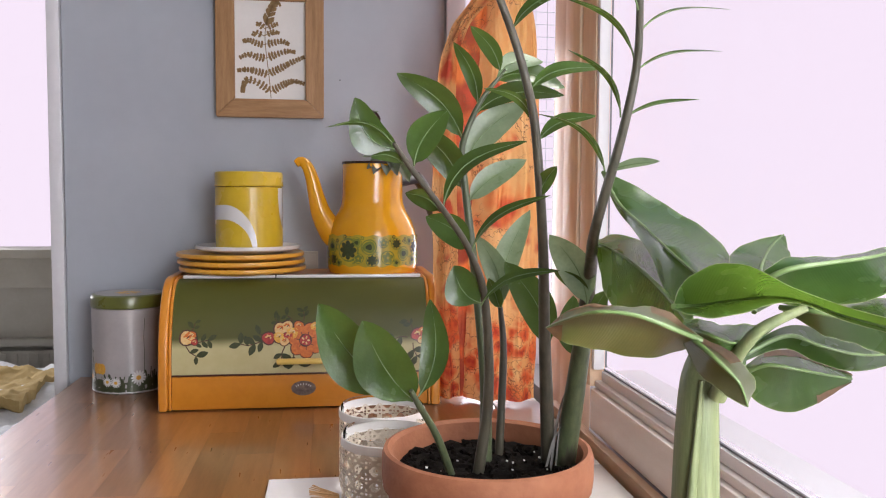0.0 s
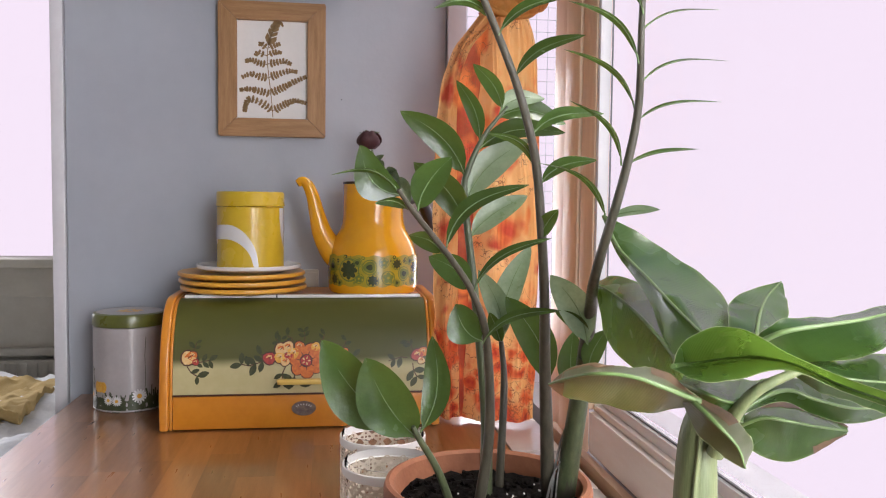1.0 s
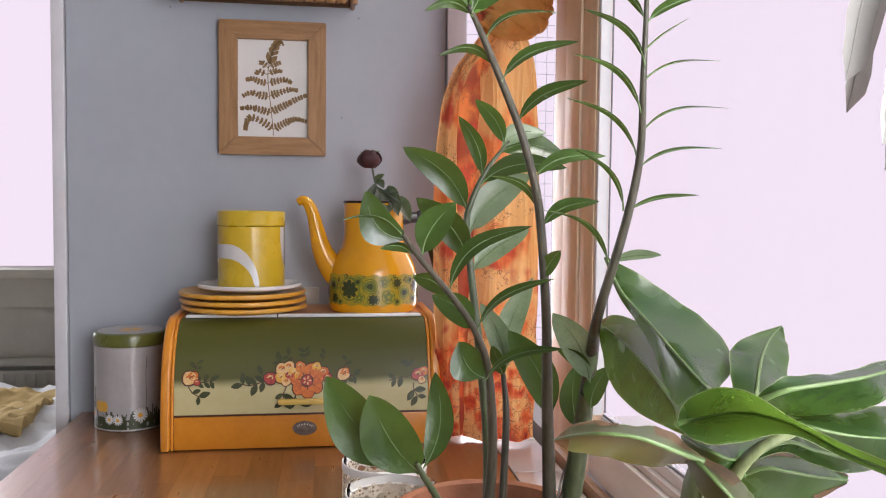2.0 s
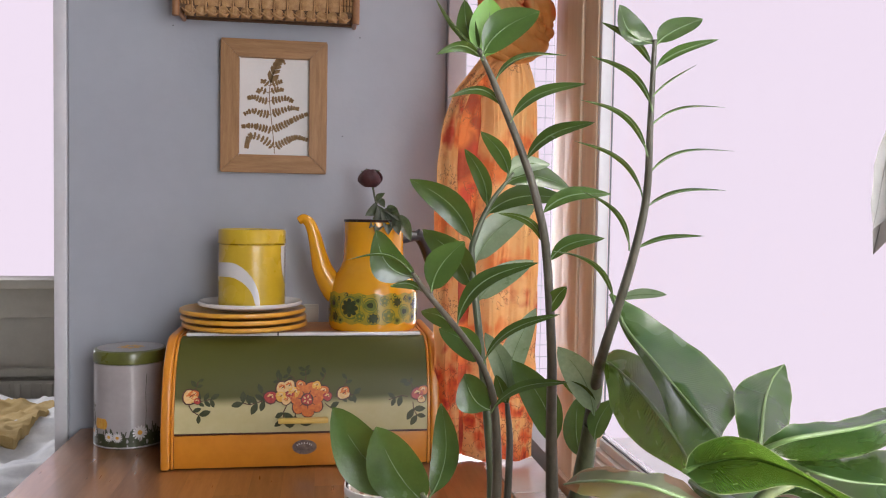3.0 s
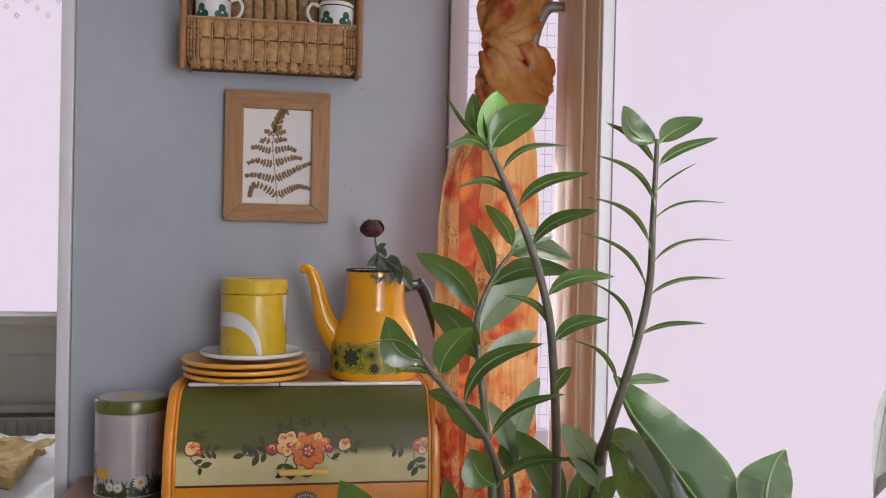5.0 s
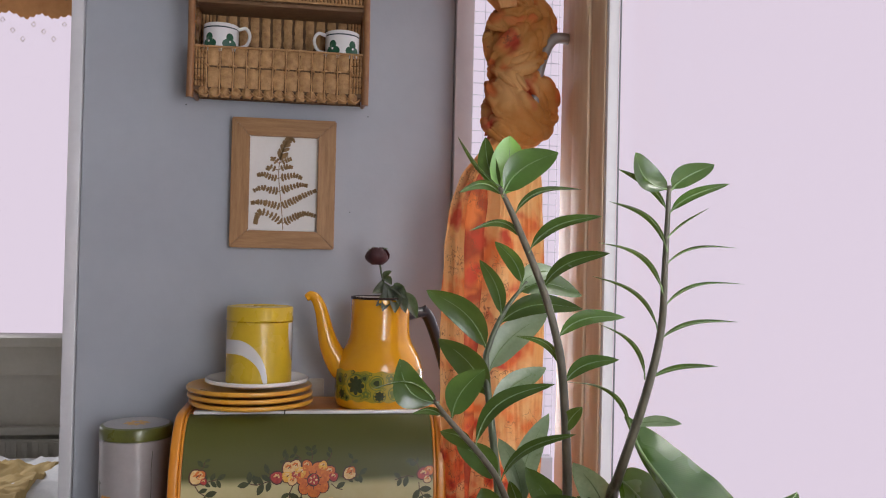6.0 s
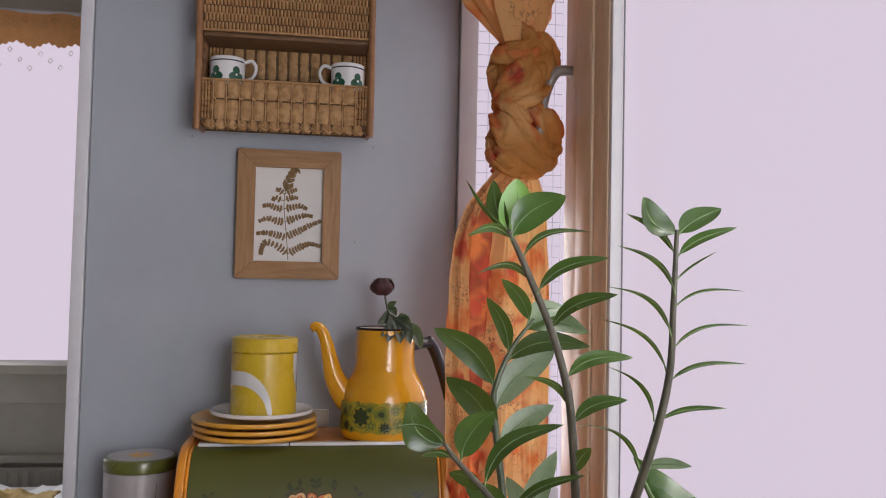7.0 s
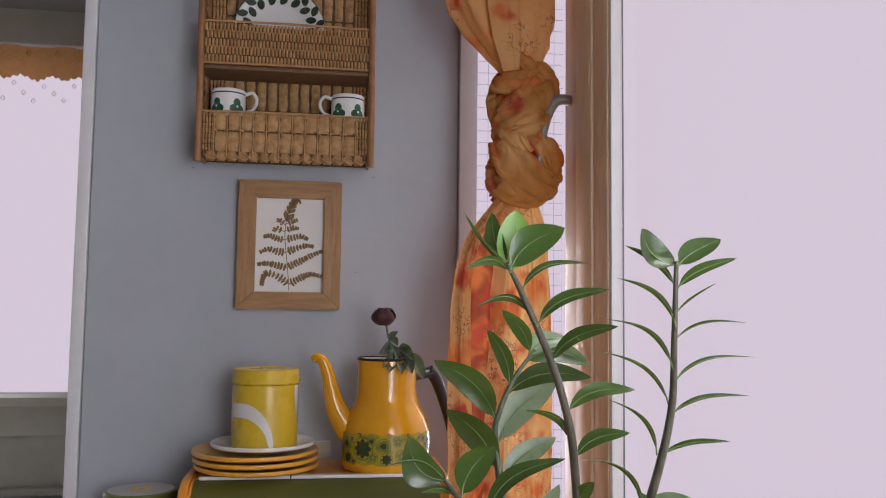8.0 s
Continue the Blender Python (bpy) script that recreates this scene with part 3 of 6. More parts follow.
single("saucer", lathe(bmesh.new(), plate_profile(0.084, 0.972, 0.0135), 0.062, -0.108, 64), M_WHITE, "white saucer on top of the stacked plates", "saucer", (0.062, -0.108, 0.972))


def cyl(cx, cy, r):
    """Surface map of an upright cylinder: u along its front, v height."""
    def place(u, v, lift=0.0):
        a = u / r
        return Vector((cx + (r + lift) * math.sin(a), cy - (r + lift) * math.cos(a), v))
    return place


def yellow_tin():
    cx, cy, r = 0.064, -0.108, 0.0535
    t = thing("storage_tin", (cx, cy, 0.978), "yellow lidded tin with a white swoosh, standing on the saucer", "tin")
    part("body", lathe(bmesh.new(), [(0.001, 0.977), (r - 0.003, 0.977), (r, 0.979), (r, 1.078), (r - 0.002, 1.079)], cx, cy, 64), M_TIN, t)
    part("lid", lathe(bmesh.new(), [(r - 0.001, 1.0795), (r + 0.0008, 1.0795), (r + 0.0014, 1.0815), (r + 0.0006, 1.083), (r + 0.0006, 1.100), (r - 0.001, 1.1025), (r - 0.004, 1.103), (r - 0.006, 1.1015), (0.001, 1.1015)], cx, cy, 64), M_TIN, t)
    P = cyl(cx, cy, r)
    bm = bmesh.new()

    def arc(u, peak, mid, reach):
        k = (u - mid) / (reach if u > mid else 0.16)
        return 0.979 + (peak - 0.979) * math.sqrt(max(1 - k * k, 0))
    prev = None
    for k in range(41):
        u = -0.092 + 0.109 * k / 40
        lo, hi = arc(u, 1.027, -0.036, 0.0455), arc(u, 1.05, -0.034, 0.0515)
        q = [bm.verts.new(P(u, lo, 0.0005)), bm.verts.new(P(u, max(hi, lo + 0.0002), 0.0005))]
        if prev:
            bm.faces.new((prev[0], q[0], q[1], prev[1]))
        prev = q
    blob = [(0.058, 1.077, 1.06), (0.062, 1.077, 1.035), (0.07, 1.077, 1.018), (0.085, 1.077, 1.01), (0.11, 1.077, 1.006)]
    prev = None
    for u, a, b in blob:
        q = [bm.verts.new(P(u, b, 0.0005)), bm.verts.new(P(u, a, 0.0005))]
        if prev:
            bm.faces.new((prev[0], q[0], q[1], prev[1]))
        prev = q
    part("printed_swoosh", bm, M_WHITE, t, "white printed swoosh")


yellow_tin()

M_BAND = mat("print_ground", (0.46, 0.34, 0.025), (0.34, 0.28, 0.025), rough=0.2, scale=70, coat=0.5)
M_PRN_G = mat("print_olive", (0.2, 0.22, 0.035), (0.13, 0.17, 0.03), rough=0.22, scale=120, coat=0.5)
M_PRN_D = mat("print_dark_green", (0.06, 0.075, 0.025), (0.035, 0.05, 0.02), rough=0.22, scale=120, coat=0.5)


def coffee_pot():
    cx, cy = 0.264, -0.108
    k = thing("coffee_pot", (cx, cy, 0.938), "yellow enamel coffee pot with a green floral band", "coffee pot")
    prof = [(0.001, 0.938), (0.066, 0.938), (0.071, 0.941), (0.0738, 0.948), (0.0743, 0.96), (0.0741, 0.985), (0.073, 1.0), (0.0702, 1.013), (0.0655, 1.025), (0.06, 1.035), (0.0548, 1.044), (0.0518, 1.053),
            (0.0502, 1.064), (0.0497, 1.09), (0.0495, 1.118), (0.0485, 1.119), (0.048, 1.1), (0.048, 1.06), (0.001, 1.06)]
    body = part("body", lathe(bmesh.new(), prof, cx, cy, 72), M_YELLOW, k)
    part("rim", lathe(bmesh.new(), [(0.0478, 1.1175), (0.0503, 1.1175), (0.0508, 1.1195), (0.0498, 1.1215), (0.0478, 1.1205), (0.0478, 1.1175)], cx, cy, 64, close=False), M_DARKRIM, k, "dark brown enamel rim")
    part("lining", lathe(bmesh.new(), [(0.0476, 1.1195), (0.0474, 1.09), (0.0474, 1.0605)], cx, cy, 48, close=False), M_WHITE, k, "white enamel lining")
    bm = bmesh.new()
    tube(bm, [(0.222, cy, 0.99), (0.2, cy, 1.004), (0.181, cy, 1.034), (0.1715, cy, 1.066), (0.165, cy, 1.094), (0.157, cy, 1.114), (0.147, cy, 1.1215), (0.1395, cy, 1.117)],
         [0.027, 0.0225, 0.0172, 0.0132, 0.0108, 0.0093, 0.0077, 0.0064], 20, n=48)
    part("spout", bm, M_YELLOW, k)
    bm = bmesh.new()
    tube(bm, [(0.1405, cy, 1.1176), (0.1388, cy, 1.1166)], [0.0052, 0.005], 16)
    part("spout_mouth", bm, M_DARKRIM, k, "dark spout mouth")
    # angular black handle
    bm = bmesh.new()
    tube(bm, [(0.309, cy + 0.004, 1.092), (0.33, cy + 0.012, 1.0945), (0.3425, cy + 0.017, 1.095)], [0.013, 0.0105, 0.0105], 10, flat=0.7)
    tube(bm, [(0.337, cy + 0.015, 1.1), (0.351, cy + 0.021, 1.082), (0.366, cy + 0.027, 1.045), (0.375, cy + 0.03, 1.015), (0.378, cy + 0.031, 0.995)], [0.0105, 0.011, 0.0105, 0.0095, 0.007], 10, n=20, flat=0.8)
    part("handle", bm, M_BLACK, k, "angular black handle")
    # printed band
    P = cyl(cx, cy, 0.0742)
    bm = bmesh.new()
    cols = [[bm.verts.new(P(-0.112 + 0.224 * i / 60, z + 0.0015 * math.sin(i * 0.9), 0.0003)) for z in (0.9545, 1.003)] for i in range(61)]
    for a, b in zip(cols, cols[1:]):
        bm.faces.new((a[0], b[0], b[1], a[1]))
    band = part("printed_band", bm, M_BAND, k, "green floral printed band")
    G, D, Y = bmesh.new(), bmesh.new(), bmesh.new()
    rnd = random.Random(11)
    spots = [(-0.044, 0.98, 0.019, 1), (-0.009, 0.985, 0.0125, 0), (-0.004, 0.964, 0.0105, 1), (0.021, 0.968, 0.0115, 2), (0.036, 0.99, 0.0095, 1), (0.05, 0.974, 0.012, 0),
             (-0.026, 0.967, 0.0085, 2), (-0.029, 0.992, 0.0085, 0), (0.014, 0.992, 0.0085, 2), (-0.08, 0.985, 0.012, 0), (-0.075, 0.964, 0.01, 1), (0.078, 0.984, 0.013, 1),
             (0.072, 0.963, 0.009, 0), (-0.1, 0.972, 0.011, 2), (0.1, 0.97, 0.012, 2), (0.064, 0.994, 0.007, 0), (-0.062, 0.959, 0.006, 0), (0.036, 0.96, 0.0065, 0)]
    for u, v, r, kind in spots:
        blot(G, P, u, v, r, r, n=24, wob=0.03, lift=0.0005)
        blot(Y, P, u, v, r * 0.86, r * 0.86, n=24, lift=0.0007)
        if kind == 0:
            blot(G, P, u, v, r * 0.78, r * 0.74, n=24, wob=0.08, lift=0.0009)
            blot(D, P, u, v, r * 0.4, r * 0.36, n=16, wob=0.1, lift=0.0011)
        elif kind == 1:
            for i in range(8):
                a = i * math.pi / 4
                blot(D, P, u + 0.52 * r * math.cos(a), v + 0.52 * r * math.sin(a), r * 0.3, r * 0.22, a, n=10, lift=0.0009)
            blot(D, P, u, v, r * 0.4, r * 0.4, n=14, lift=0.0011)
        else:
            for i in range(5):
                a = i * math.pi * 0.4 + 0.3
                blot(G, P, u + 0.45 * r * math.cos(a), v + 0.45 * r * math.sin(a), r * 0.36, r * 0.32, a, n=10, lift=0.0009)
            blot(Y, P, u, v, r * 0.2, r * 0.2, n=10, lift=0.0011)
    for i in range(150):
        u, v, r = rnd.uniform(-0.112, 0.112), rnd.uniform(0.956, 1.0015), rnd.uniform(0.0012, 0.0032)
        if all((u - a) ** 2 + (v - b) ** 2 > (c + r * 0.8) ** 2 for a, b, c, _ in spots):
            blot(G if rnd.random() < 0.7 else D, P, u, v, r, r, n=9, lift=0.0005)
            blot(Y, P, u, v, r * 0.5, r * 0.5, n=8, lift=0.0007)
    tagged(part("print_ring", G, M_PRN_G, band), kind="stuff")
    tagged(part("print_bloom", D, M_PRN_D, band), kind="stuff")
    tagged(part("print_ground", Y, M_BAND, band), kind="stuff")


coffee_pot()


def flower_tin():
    cx, cy, r = -0.132, -0.086, 0.0565
    t = thing("storage_tin", (cx, cy, 0.75), "white round tin with printed meadow flowers and a green lid", "tin")
    m_body = mat("tin_white_print", (0.44, 0.41, 0.41), (0.38, 0.35, 0.35), rough=0.3, scale=20, coat=0.3)
    m_lid = mat("tin_green_lid", (0.14, 0.15, 0.03), (0.09, 0.1, 0.02), rough=0.3, scale=30, coat=0.3)
    m_grass = mat("print_grass", (0.035, 0.045, 0.022), (0.06, 0.07, 0.03), rough=0.35, scale=100)
    part("body", lathe(bmesh.new(), [(0.001, 0.7505), (r - 0.001, 0.7505), (r + 0.0008, 0.752), (r, 0.755), (r, 0.884), (r - 0.002, 0.885)], cx, cy, 56), m_body, t)
    lid = part("lid", lathe(bmesh.new(), [(r - 0.001, 0.8855), (r + 0.001, 0.8855), (r + 0.0014, 0.888), (r + 0.0012, 0.901), (r - 0.0005, 0.9045), (r - 0.005, 0.906)], cx, cy, 56, close=False), m_lid, t, "green lid rim")
    part("lid_top", lathe(bmesh.new(), [(r - 0.0045, 0.9058), (r - 0.009, 0.9048), (0.001, 0.9052)], cx, cy, 56), m_body, lid, "pale lid top")
    bm = bmesh.new()
    top = lambda u, v, lift: Vector((cx + u, cy + v, 0.9053 + lift))
    for i in range(9):
        a = i * 2 * math.pi / 9
        blot(bm, top, 0.013 * math.cos(a), 0.013 * math.sin(a), 0.009, 0.004, a, n=8, lift=0.0006)
    part("printed_daisy", bm, M_PET_Y, lid)
    P = cyl(cx, cy, r)
    rnd = random.Random(8)
    sets = {k: bmesh.new() for k in ("grass", "white", "yellow")}
    for i in range(90):
        u = rnd.uniform(-0.085, 0.085)
        h = rnd.uniform(0.012, 0.03) * (1.4 if abs(u + 0.062) < 0.01 or abs(u - 0.04) < 0.015 else 1)
        lean = rnd.uniform(-0.005, 0.005)
        stroke(sets["grass"], P, [(u, 0.754), (u + lean * 0.4, 0.754 + h * 0.6), (u + lean, 0.754 + h)], rnd.uniform(0.0015, 0.0035), lift=0.0004)
    for u in (-0.06, -0.033, -0.006, 0.02, 0.045, 0.07, -0.085):
        blot(sets["grass"], P, u, 0.762, 0.017, 0.011, n=12, wob=0.2, lift=0.0004)
    stroke(sets["grass"], P, [(0.034, 0.76), (0.036, 0.81), (0.035, 0.84), (0.037, 0.87)], 0.0008, lift=0.0004)
    for i in range(12):
        blot(sets["grass"], P, -0.058 + rnd.uniform(-0.004, 0.004), 0.79 + i * 0.0026, 0.0032, 0.002, rnd.random() * 3, n=7, lift=0.0005)
    for u, v, rr in ((-0.06, 0.776, 0.011), (0.026, 0.776, 0.0115), (-0.022, 0.77, 0.008), (-0.008, 0.769, 0.008)):
        for i in range(14):
            a = i * 2 * math.pi / 14
            blot(sets["white"], P, u + 0.62 * rr * math.cos(a), v + 0.62 * rr * math.sin(a), rr * 0.42, rr * 0.14, a, n=8, lift=0.0007)
        blot(sets["yellow"], P, u, v, rr * 0.33, rr * 0.33, n=12, lift=0.001)
    for du in (-0.007, 0, 0.007):
        blot(sets["yellow"], P, -0.038 + du, 0.79, 0.0062, 0.009, n=12, lift=0.0008)
    tagged(part("printed_grass", sets["grass"], m_grass, t), kind="stuff")
    tagged(part("printed_daisy", sets["white"], M_WHITE, t), kind="stuff")
    tagged(part("printed_tulip", sets["yellow"], M_PET_Y, t), kind="stuff")


flower_tin()


# ---------------- picture ----------------
def picture():
    x0, x1, z0, z1 = 0.001, 0.184, 1.2, 1.431
    p = thing("framed_picture", (0.09, -0.002, z0), "oak-framed pressed fern on white paper hung on the wall", "picture")
    w, yb, yf = 0.0315, -0.003, -0.02

    def bar(a, b, c, d):
        bm = bmesh.new()
        f = [bm.verts.new((x, yf, z)) for x, z in (a, b, c, d)]
        k = [bm.verts.new((x, yb, z)) for x, z in (a, b, c, d)]
        bm.faces.new(f), bm.faces.new(k[::-1])
        for i in range(4):
            j = (i + 1) % 4
            bm.faces.new((f[j], f[i], k[i], k[j]))
        bmesh.ops.recalc_face_normals(bm, faces=bm.faces)
        bmesh.ops.bevel(bm, geom=bm.edges[:], offset=0.0015, segments=2, affect="EDGES")
        return bm
    i0, i1, j0, j1 = x0 + w, x1 - w, z0 + w, z1 - w
    g = 0.0002
    part("frame_side", bar((x0, z0 + g), (i0, j0), (i0, j1), (x0, z1 - g)), M_OAKV, p)
    part("frame_side", bar((i1, j0), (x1, z0 + g), (x1, z1 - g), (i1, j1)), M_OAKV, p)
    part("frame_bottom", bar((x0 + g, z0), (x1 - g, z0), (i1, j0 - g), (i0, j0 - g)), M_OAKH, p)
    part("frame_top", bar((i0, j1 + g), (i1, j1 + g), (x1 - g, z1), (x0 + g, z1)), M_OAKH, p)
    sheet = part("paper", boxed(i0 - 0.003, i1 + 0.003, -0.009, -0.007, j0 - 0.003, j1 + 0.003), M_PAPER, p, "white paper")
    # pressed fern: bent stalk with toothed side leaves
    bm = bmesh.new()
    flat = lambda u, v, lift: Vector((u, -0.0092 - lift, v))
    stalk = [(0.093, 1.234), (0.092, 1.25), (0.089, 1.28), (0.0855, 1.31), (0.0835, 1.335), (0.0855, 1.358), (0.092, 1.38), (0.099, 1.394), (0.106, 1.3965), (0.1105, 1.391)]
    sp = [q.xy for q in curve_pts([(a, b, 0) for a, b in stalk], 60)]
    stroke(bm, flat, [(q.x, q.y) for q in sp], 0.0013, lift=0.0004)
    stroke(bm, flat, [(q.x, q.y) for q in sp[48:]], 0.0038, lift=0.0005)
    rnd = random.Random(4)
    leaves = (
        (0.0925, 1.245, ((0.075, 1.258), (0.054, 1.265), (0.047, 1.255), (0.045, 1.243))), (0.0925, 1.245, ((0.113, 1.257), (0.131, 1.264), (0.15, 1.26))),
        (0.0895, 1.274, ((0.07, 1.279), (0.053, 1.282), (0.037, 1.28))), (0.0895, 1.276, ((0.11, 1.286), (0.13, 1.297), (0.1505, 1.306))),
        (0.0865, 1.302, ((0.07, 1.304), (0.055, 1.308), (0.041, 1.302))), (0.0865, 1.303, ((0.102, 1.309), (0.12, 1.315), (0.134, 1.314))),
        (0.084, 1.325, ((0.07, 1.327), (0.058, 1.332), (0.047, 1.33))), (0.084, 1.326, ((0.098, 1.329), (0.112, 1.332), (0.124, 1.327))),
        (0.0835, 1.34, ((0.074, 1.343), (0.067, 1.346), (0.064, 1.341))), (0.0835, 1.341, ((0.092, 1.345), (0.099, 1.347), (0.107, 1.346))),
        (0.084, 1.352, ((0.078, 1.357), (0.073, 1.362), (0.072, 1.358))), (0.084, 1.353, ((0.092, 1.357), (0.098, 1.359), (0.104, 1.361))))
    for bx, bz, tips in leaves:
        mid = curve_pts([(bx, bz, 0)] + [(u, v, 0) for u, v in tips], 40)
        length = sum((q - p).length for p, q in zip(mid, mid[1:]))
        n = max(int(length / 0.0048), 4)
        stroke(bm, flat, [(q.x, q.y) for q in mid], 0.0014, lift=0.0005)
        for k in range(1, n + 1):
            t = k / n
            q = mid[min(int(t * 40), 39)]
            d = mid[min(int(t * 40), 39) + 1] - q
            a = math.atan2(d.y, d.x)
            r = (0.0034 + 0.026 * min(length, 0.066) * (1 - t)) * (1 - 0.35 * t) * rnd.uniform(0.85, 1.12)
            for e in (-1, 1):
                c = a + e * rnd.uniform(1.2, 1.45)
                blot(bm, flat, q.x + r * 0.75 * math.cos(c), q.y + r * 0.75 * math.sin(c), r, 0.0022, c, n=8, lift=0.0004 + 0.00003 * k)
    for k in range(15):
        t = k / 14
        q = sp[34 + int(t * 20)]
        r = 0.0075 * (1 - t) + 0.0026
        for e in (-1, 1):
            c = 1.2 - 0.35 * t + e * (0.75 + 0.2 * t)
            blot(bm, flat, q.x + r * 0.6 * math.cos(c), q.y + r * 0.6 * math.sin(c), r * 0.9, 0.0022, c, n=8, lift=0.0004 + 0.00003 * k)
    part("pressed_fern", bm, M_FERN, sheet, "brown dried fern frond")


picture()
for x, z in ((0.241, 1.445), (0.212, 1.269), (-0.081, 1.451)):
    single("nail", tube(bmesh.new(), [(x, 0.0, z), (x, -0.0025, z), (x, -0.0035, z)], [0.0006, 0.0012, 0.0008], 8), M_BLACK, "tiny dark nail in the wall", "nail", (x, 0, z), group="wall nails")
sock = thing("wall_socket", (0.146, 0.0, 0.931), "plain pale wall socket above the bread bin", "wall socket")
part("cover", boxed(0.146, 0.173, -0.007, -0.0005, 0.931, 0.967, bevel=0.002), M_CREAM, sock)
part("insert", boxed(0.150, 0.169, -0.0085, -0.0072, 0.936, 0.962, bevel=0.0006), M_CREAM, sock)


# ---------------- leaves ----------------
def leaf_mat(name, c1, c2, rough=0.32, through=0.3, lit=(0.3, 0.5, 0.08), scale=60, vary=0.2, bump=0.15):
    """Waxy leaf that lets some light through."""
    m = mat(name, c1, c2, rough=rough, scale=scale, vary=vary, bump=bump, bump_scale=300, coat=0.25)
    n, l = m.node_tree.nodes, m.node_tree.links
    b = n["Principled BSDF"]
    tr, mx = n.new("ShaderNodeBsdfTranslucent"), n.new("ShaderNodeMixShader")
    tr.inputs[0].default_value = (*lit, 1)
    mx.inputs[0].default_value = through
    l.new(b.outputs[0], mx.inputs[1]), l.new(tr.outputs[0], mx.inputs[2]), l.new(mx.outputs[0], n["Material Output"].inputs[0])
    return m


def veined_leaf(name, c1, c2, **k):
    """A broad leaf with fine veins that run out from its rib, and a paler rim."""
    m = leaf_mat(name, c1, c2, **k)
    n, l = m.node_tree.nodes, m.node_tree.links
    b = n["Principled BSDF"]
    old = b.inputs["Base Color"].links[0].from_socket
    uvn, sep, ma, sn, mx, mx2, rim, bp = (n.new("ShaderNode" + q) for q in ("UVMap", "SeparateXYZ", "Math", "Math", "Mix", "Mix", "MapRange", "Bump"))
    uvn.uv_map = "along"
    l.new(uvn.outputs[0], sep.inputs[0])
    ma.operation, ma.inputs[1].default_value = "MULTIPLY_ADD", -0.12
    l.new(sep.outputs["X"], ma.inputs[0]), l.new(sep.outputs["Y"], ma.inputs[2])
    sc = n.new("ShaderNodeMath")
    sc.operation, sc.inputs[1].default_value = "MULTIPLY", 420.0
    l.new(ma.outputs[0], sc.inputs[0])
    sn.operation = "SINE"
    l.new(sc.outputs[0], sn.inputs[0])
    fr = n.new("ShaderNodeMapRange")
    fr.inputs["From Min"].default_value, fr.inputs["From Max"].default_value, fr.inputs["To Max"].default_value = 0.3, 1.0, 0.1
    l.new(sn.outputs[0], fr.inputs[0])
    mx.data_type = mx2.data_type = "RGBA"
    mx.inputs["B"].default_value = (0.09, 0.15, 0.06, 1)
    l.new(fr.outputs[0], mx.inputs["Factor"]), l.new(old, mx.inputs["A"])
    rim.inputs["From Min"].default_value, rim.inputs["From Max"].default_value, rim.inputs["To Max"].default_value = 0.9, 1.0, 0.7
    l.new(sep.outputs["X"], rim.inputs[0])
    mx2.inputs["B"].default_value = (0.1, 0.15, 0.05, 1)
    l.new(rim.outputs[0], mx2.inputs["Factor"]), l.new(mx.outputs["Result"], mx2.inputs["A"]), l.new(mx2.outputs["Result"], b.inputs["Base Color"])
    bp.inputs["Strength"].default_value, bp.inputs["Distance"].default_value = 0.1, 0.0005
    l.new(sn.outputs[0], bp.inputs["Height"]), l.new(bp.outputs[0], b.inputs["Normal"])
    return m


M_ZZ = leaf_mat("zz_leaf", (0.015, 0.034, 0.007), (0.03, 0.06, 0.013), rough=0.24, through=0.16, lit=(0.28, 0.42, 0.07), vary=0.35)
M_ZZY = leaf_mat("zz_young_leaf", (0.1, 0.22, 0.04), (0.14, 0.28, 0.06), through=0.35, lit=(0.35, 0.6, 0.12))
# Paler copy of the zz leaf: window gloss put into the base colour.
M_ZZP = leaf_mat("zz_leaf_sheen", (0.1, 0.15, 0.075), (0.2, 0.26, 0.16), rough=0.3, through=0.2, lit=(0.4, 0.5, 0.25), vary=0.2)
M_RIMLINE = mat("leaf_rim_pale", (0.26, 0.29, 0.15), (0.18, 0.2, 0.09), rough=0.5, scale=90)
M_RIB = mat("leaf_rib", (0.09, 0.14, 0.045), (0.12, 0.18, 0.06), rough=0.4, scale=80)
M_STEM = mat("zz_stem", (0.075, 0.066, 0.047), (0.036, 0.033, 0.022), rough=0.38, scale=60, stretch=(4, 4, 0.45), bump=0.12)
M_STEMG = mat("zz_stem_green", (0.08, 0.098, 0.046), (0.038, 0.048, 0.024), rough=0.38, scale=60, stretch=(4, 4, 0.45), bump=0.12)
M_BAN = veined_leaf("banana_leaf", (0.014, 0.04, 0.009), (0.032, 0.07, 0.018), rough=0.26, through=0.22, lit=(0.2, 0.36, 0.04), scale=22, vary=0.3)
M_BANW = veined_leaf("withering_leaf", (0.04, 0.05, 0.022), (0.085, 0.08, 0.045), rough=0.35, through=0.16, lit=(0.25, 0.33, 0.06), scale=30, vary=0.2)
M_BANS = mat("banana_stem", (0.2, 0.225, 0.1), (0.1, 0.125, 0.05), rough=0.5, scale=30, stretch=(8, 8, 0.6), bump=0.15)
M_DRY = leaf_mat("dried_leaf", (0.2, 0.11, 0.05), (0.07, 0.04, 0.022), rough=0.75, through=0.2, lit=(0.4, 0.25, 0.1), scale=70)
M_GREY = leaf_mat("grey_dried_leaf", (0.38, 0.365, 0.34), (0.28, 0.265, 0.25), rough=0.85, through=0.5, lit=(0.4, 0.38, 0.36), scale=60)
VIEW = Vector((0.12, 1.0, -0.03)).normalized()


def shape(s, fat=0.62, tip=0.78):
    """Half-width of a pointed oval leaf along its length."""
    peak = fat / (fat + tip)
    return (s ** fat * (1 - s) ** tip) / (peak ** fat * (1 - peak) ** tip)


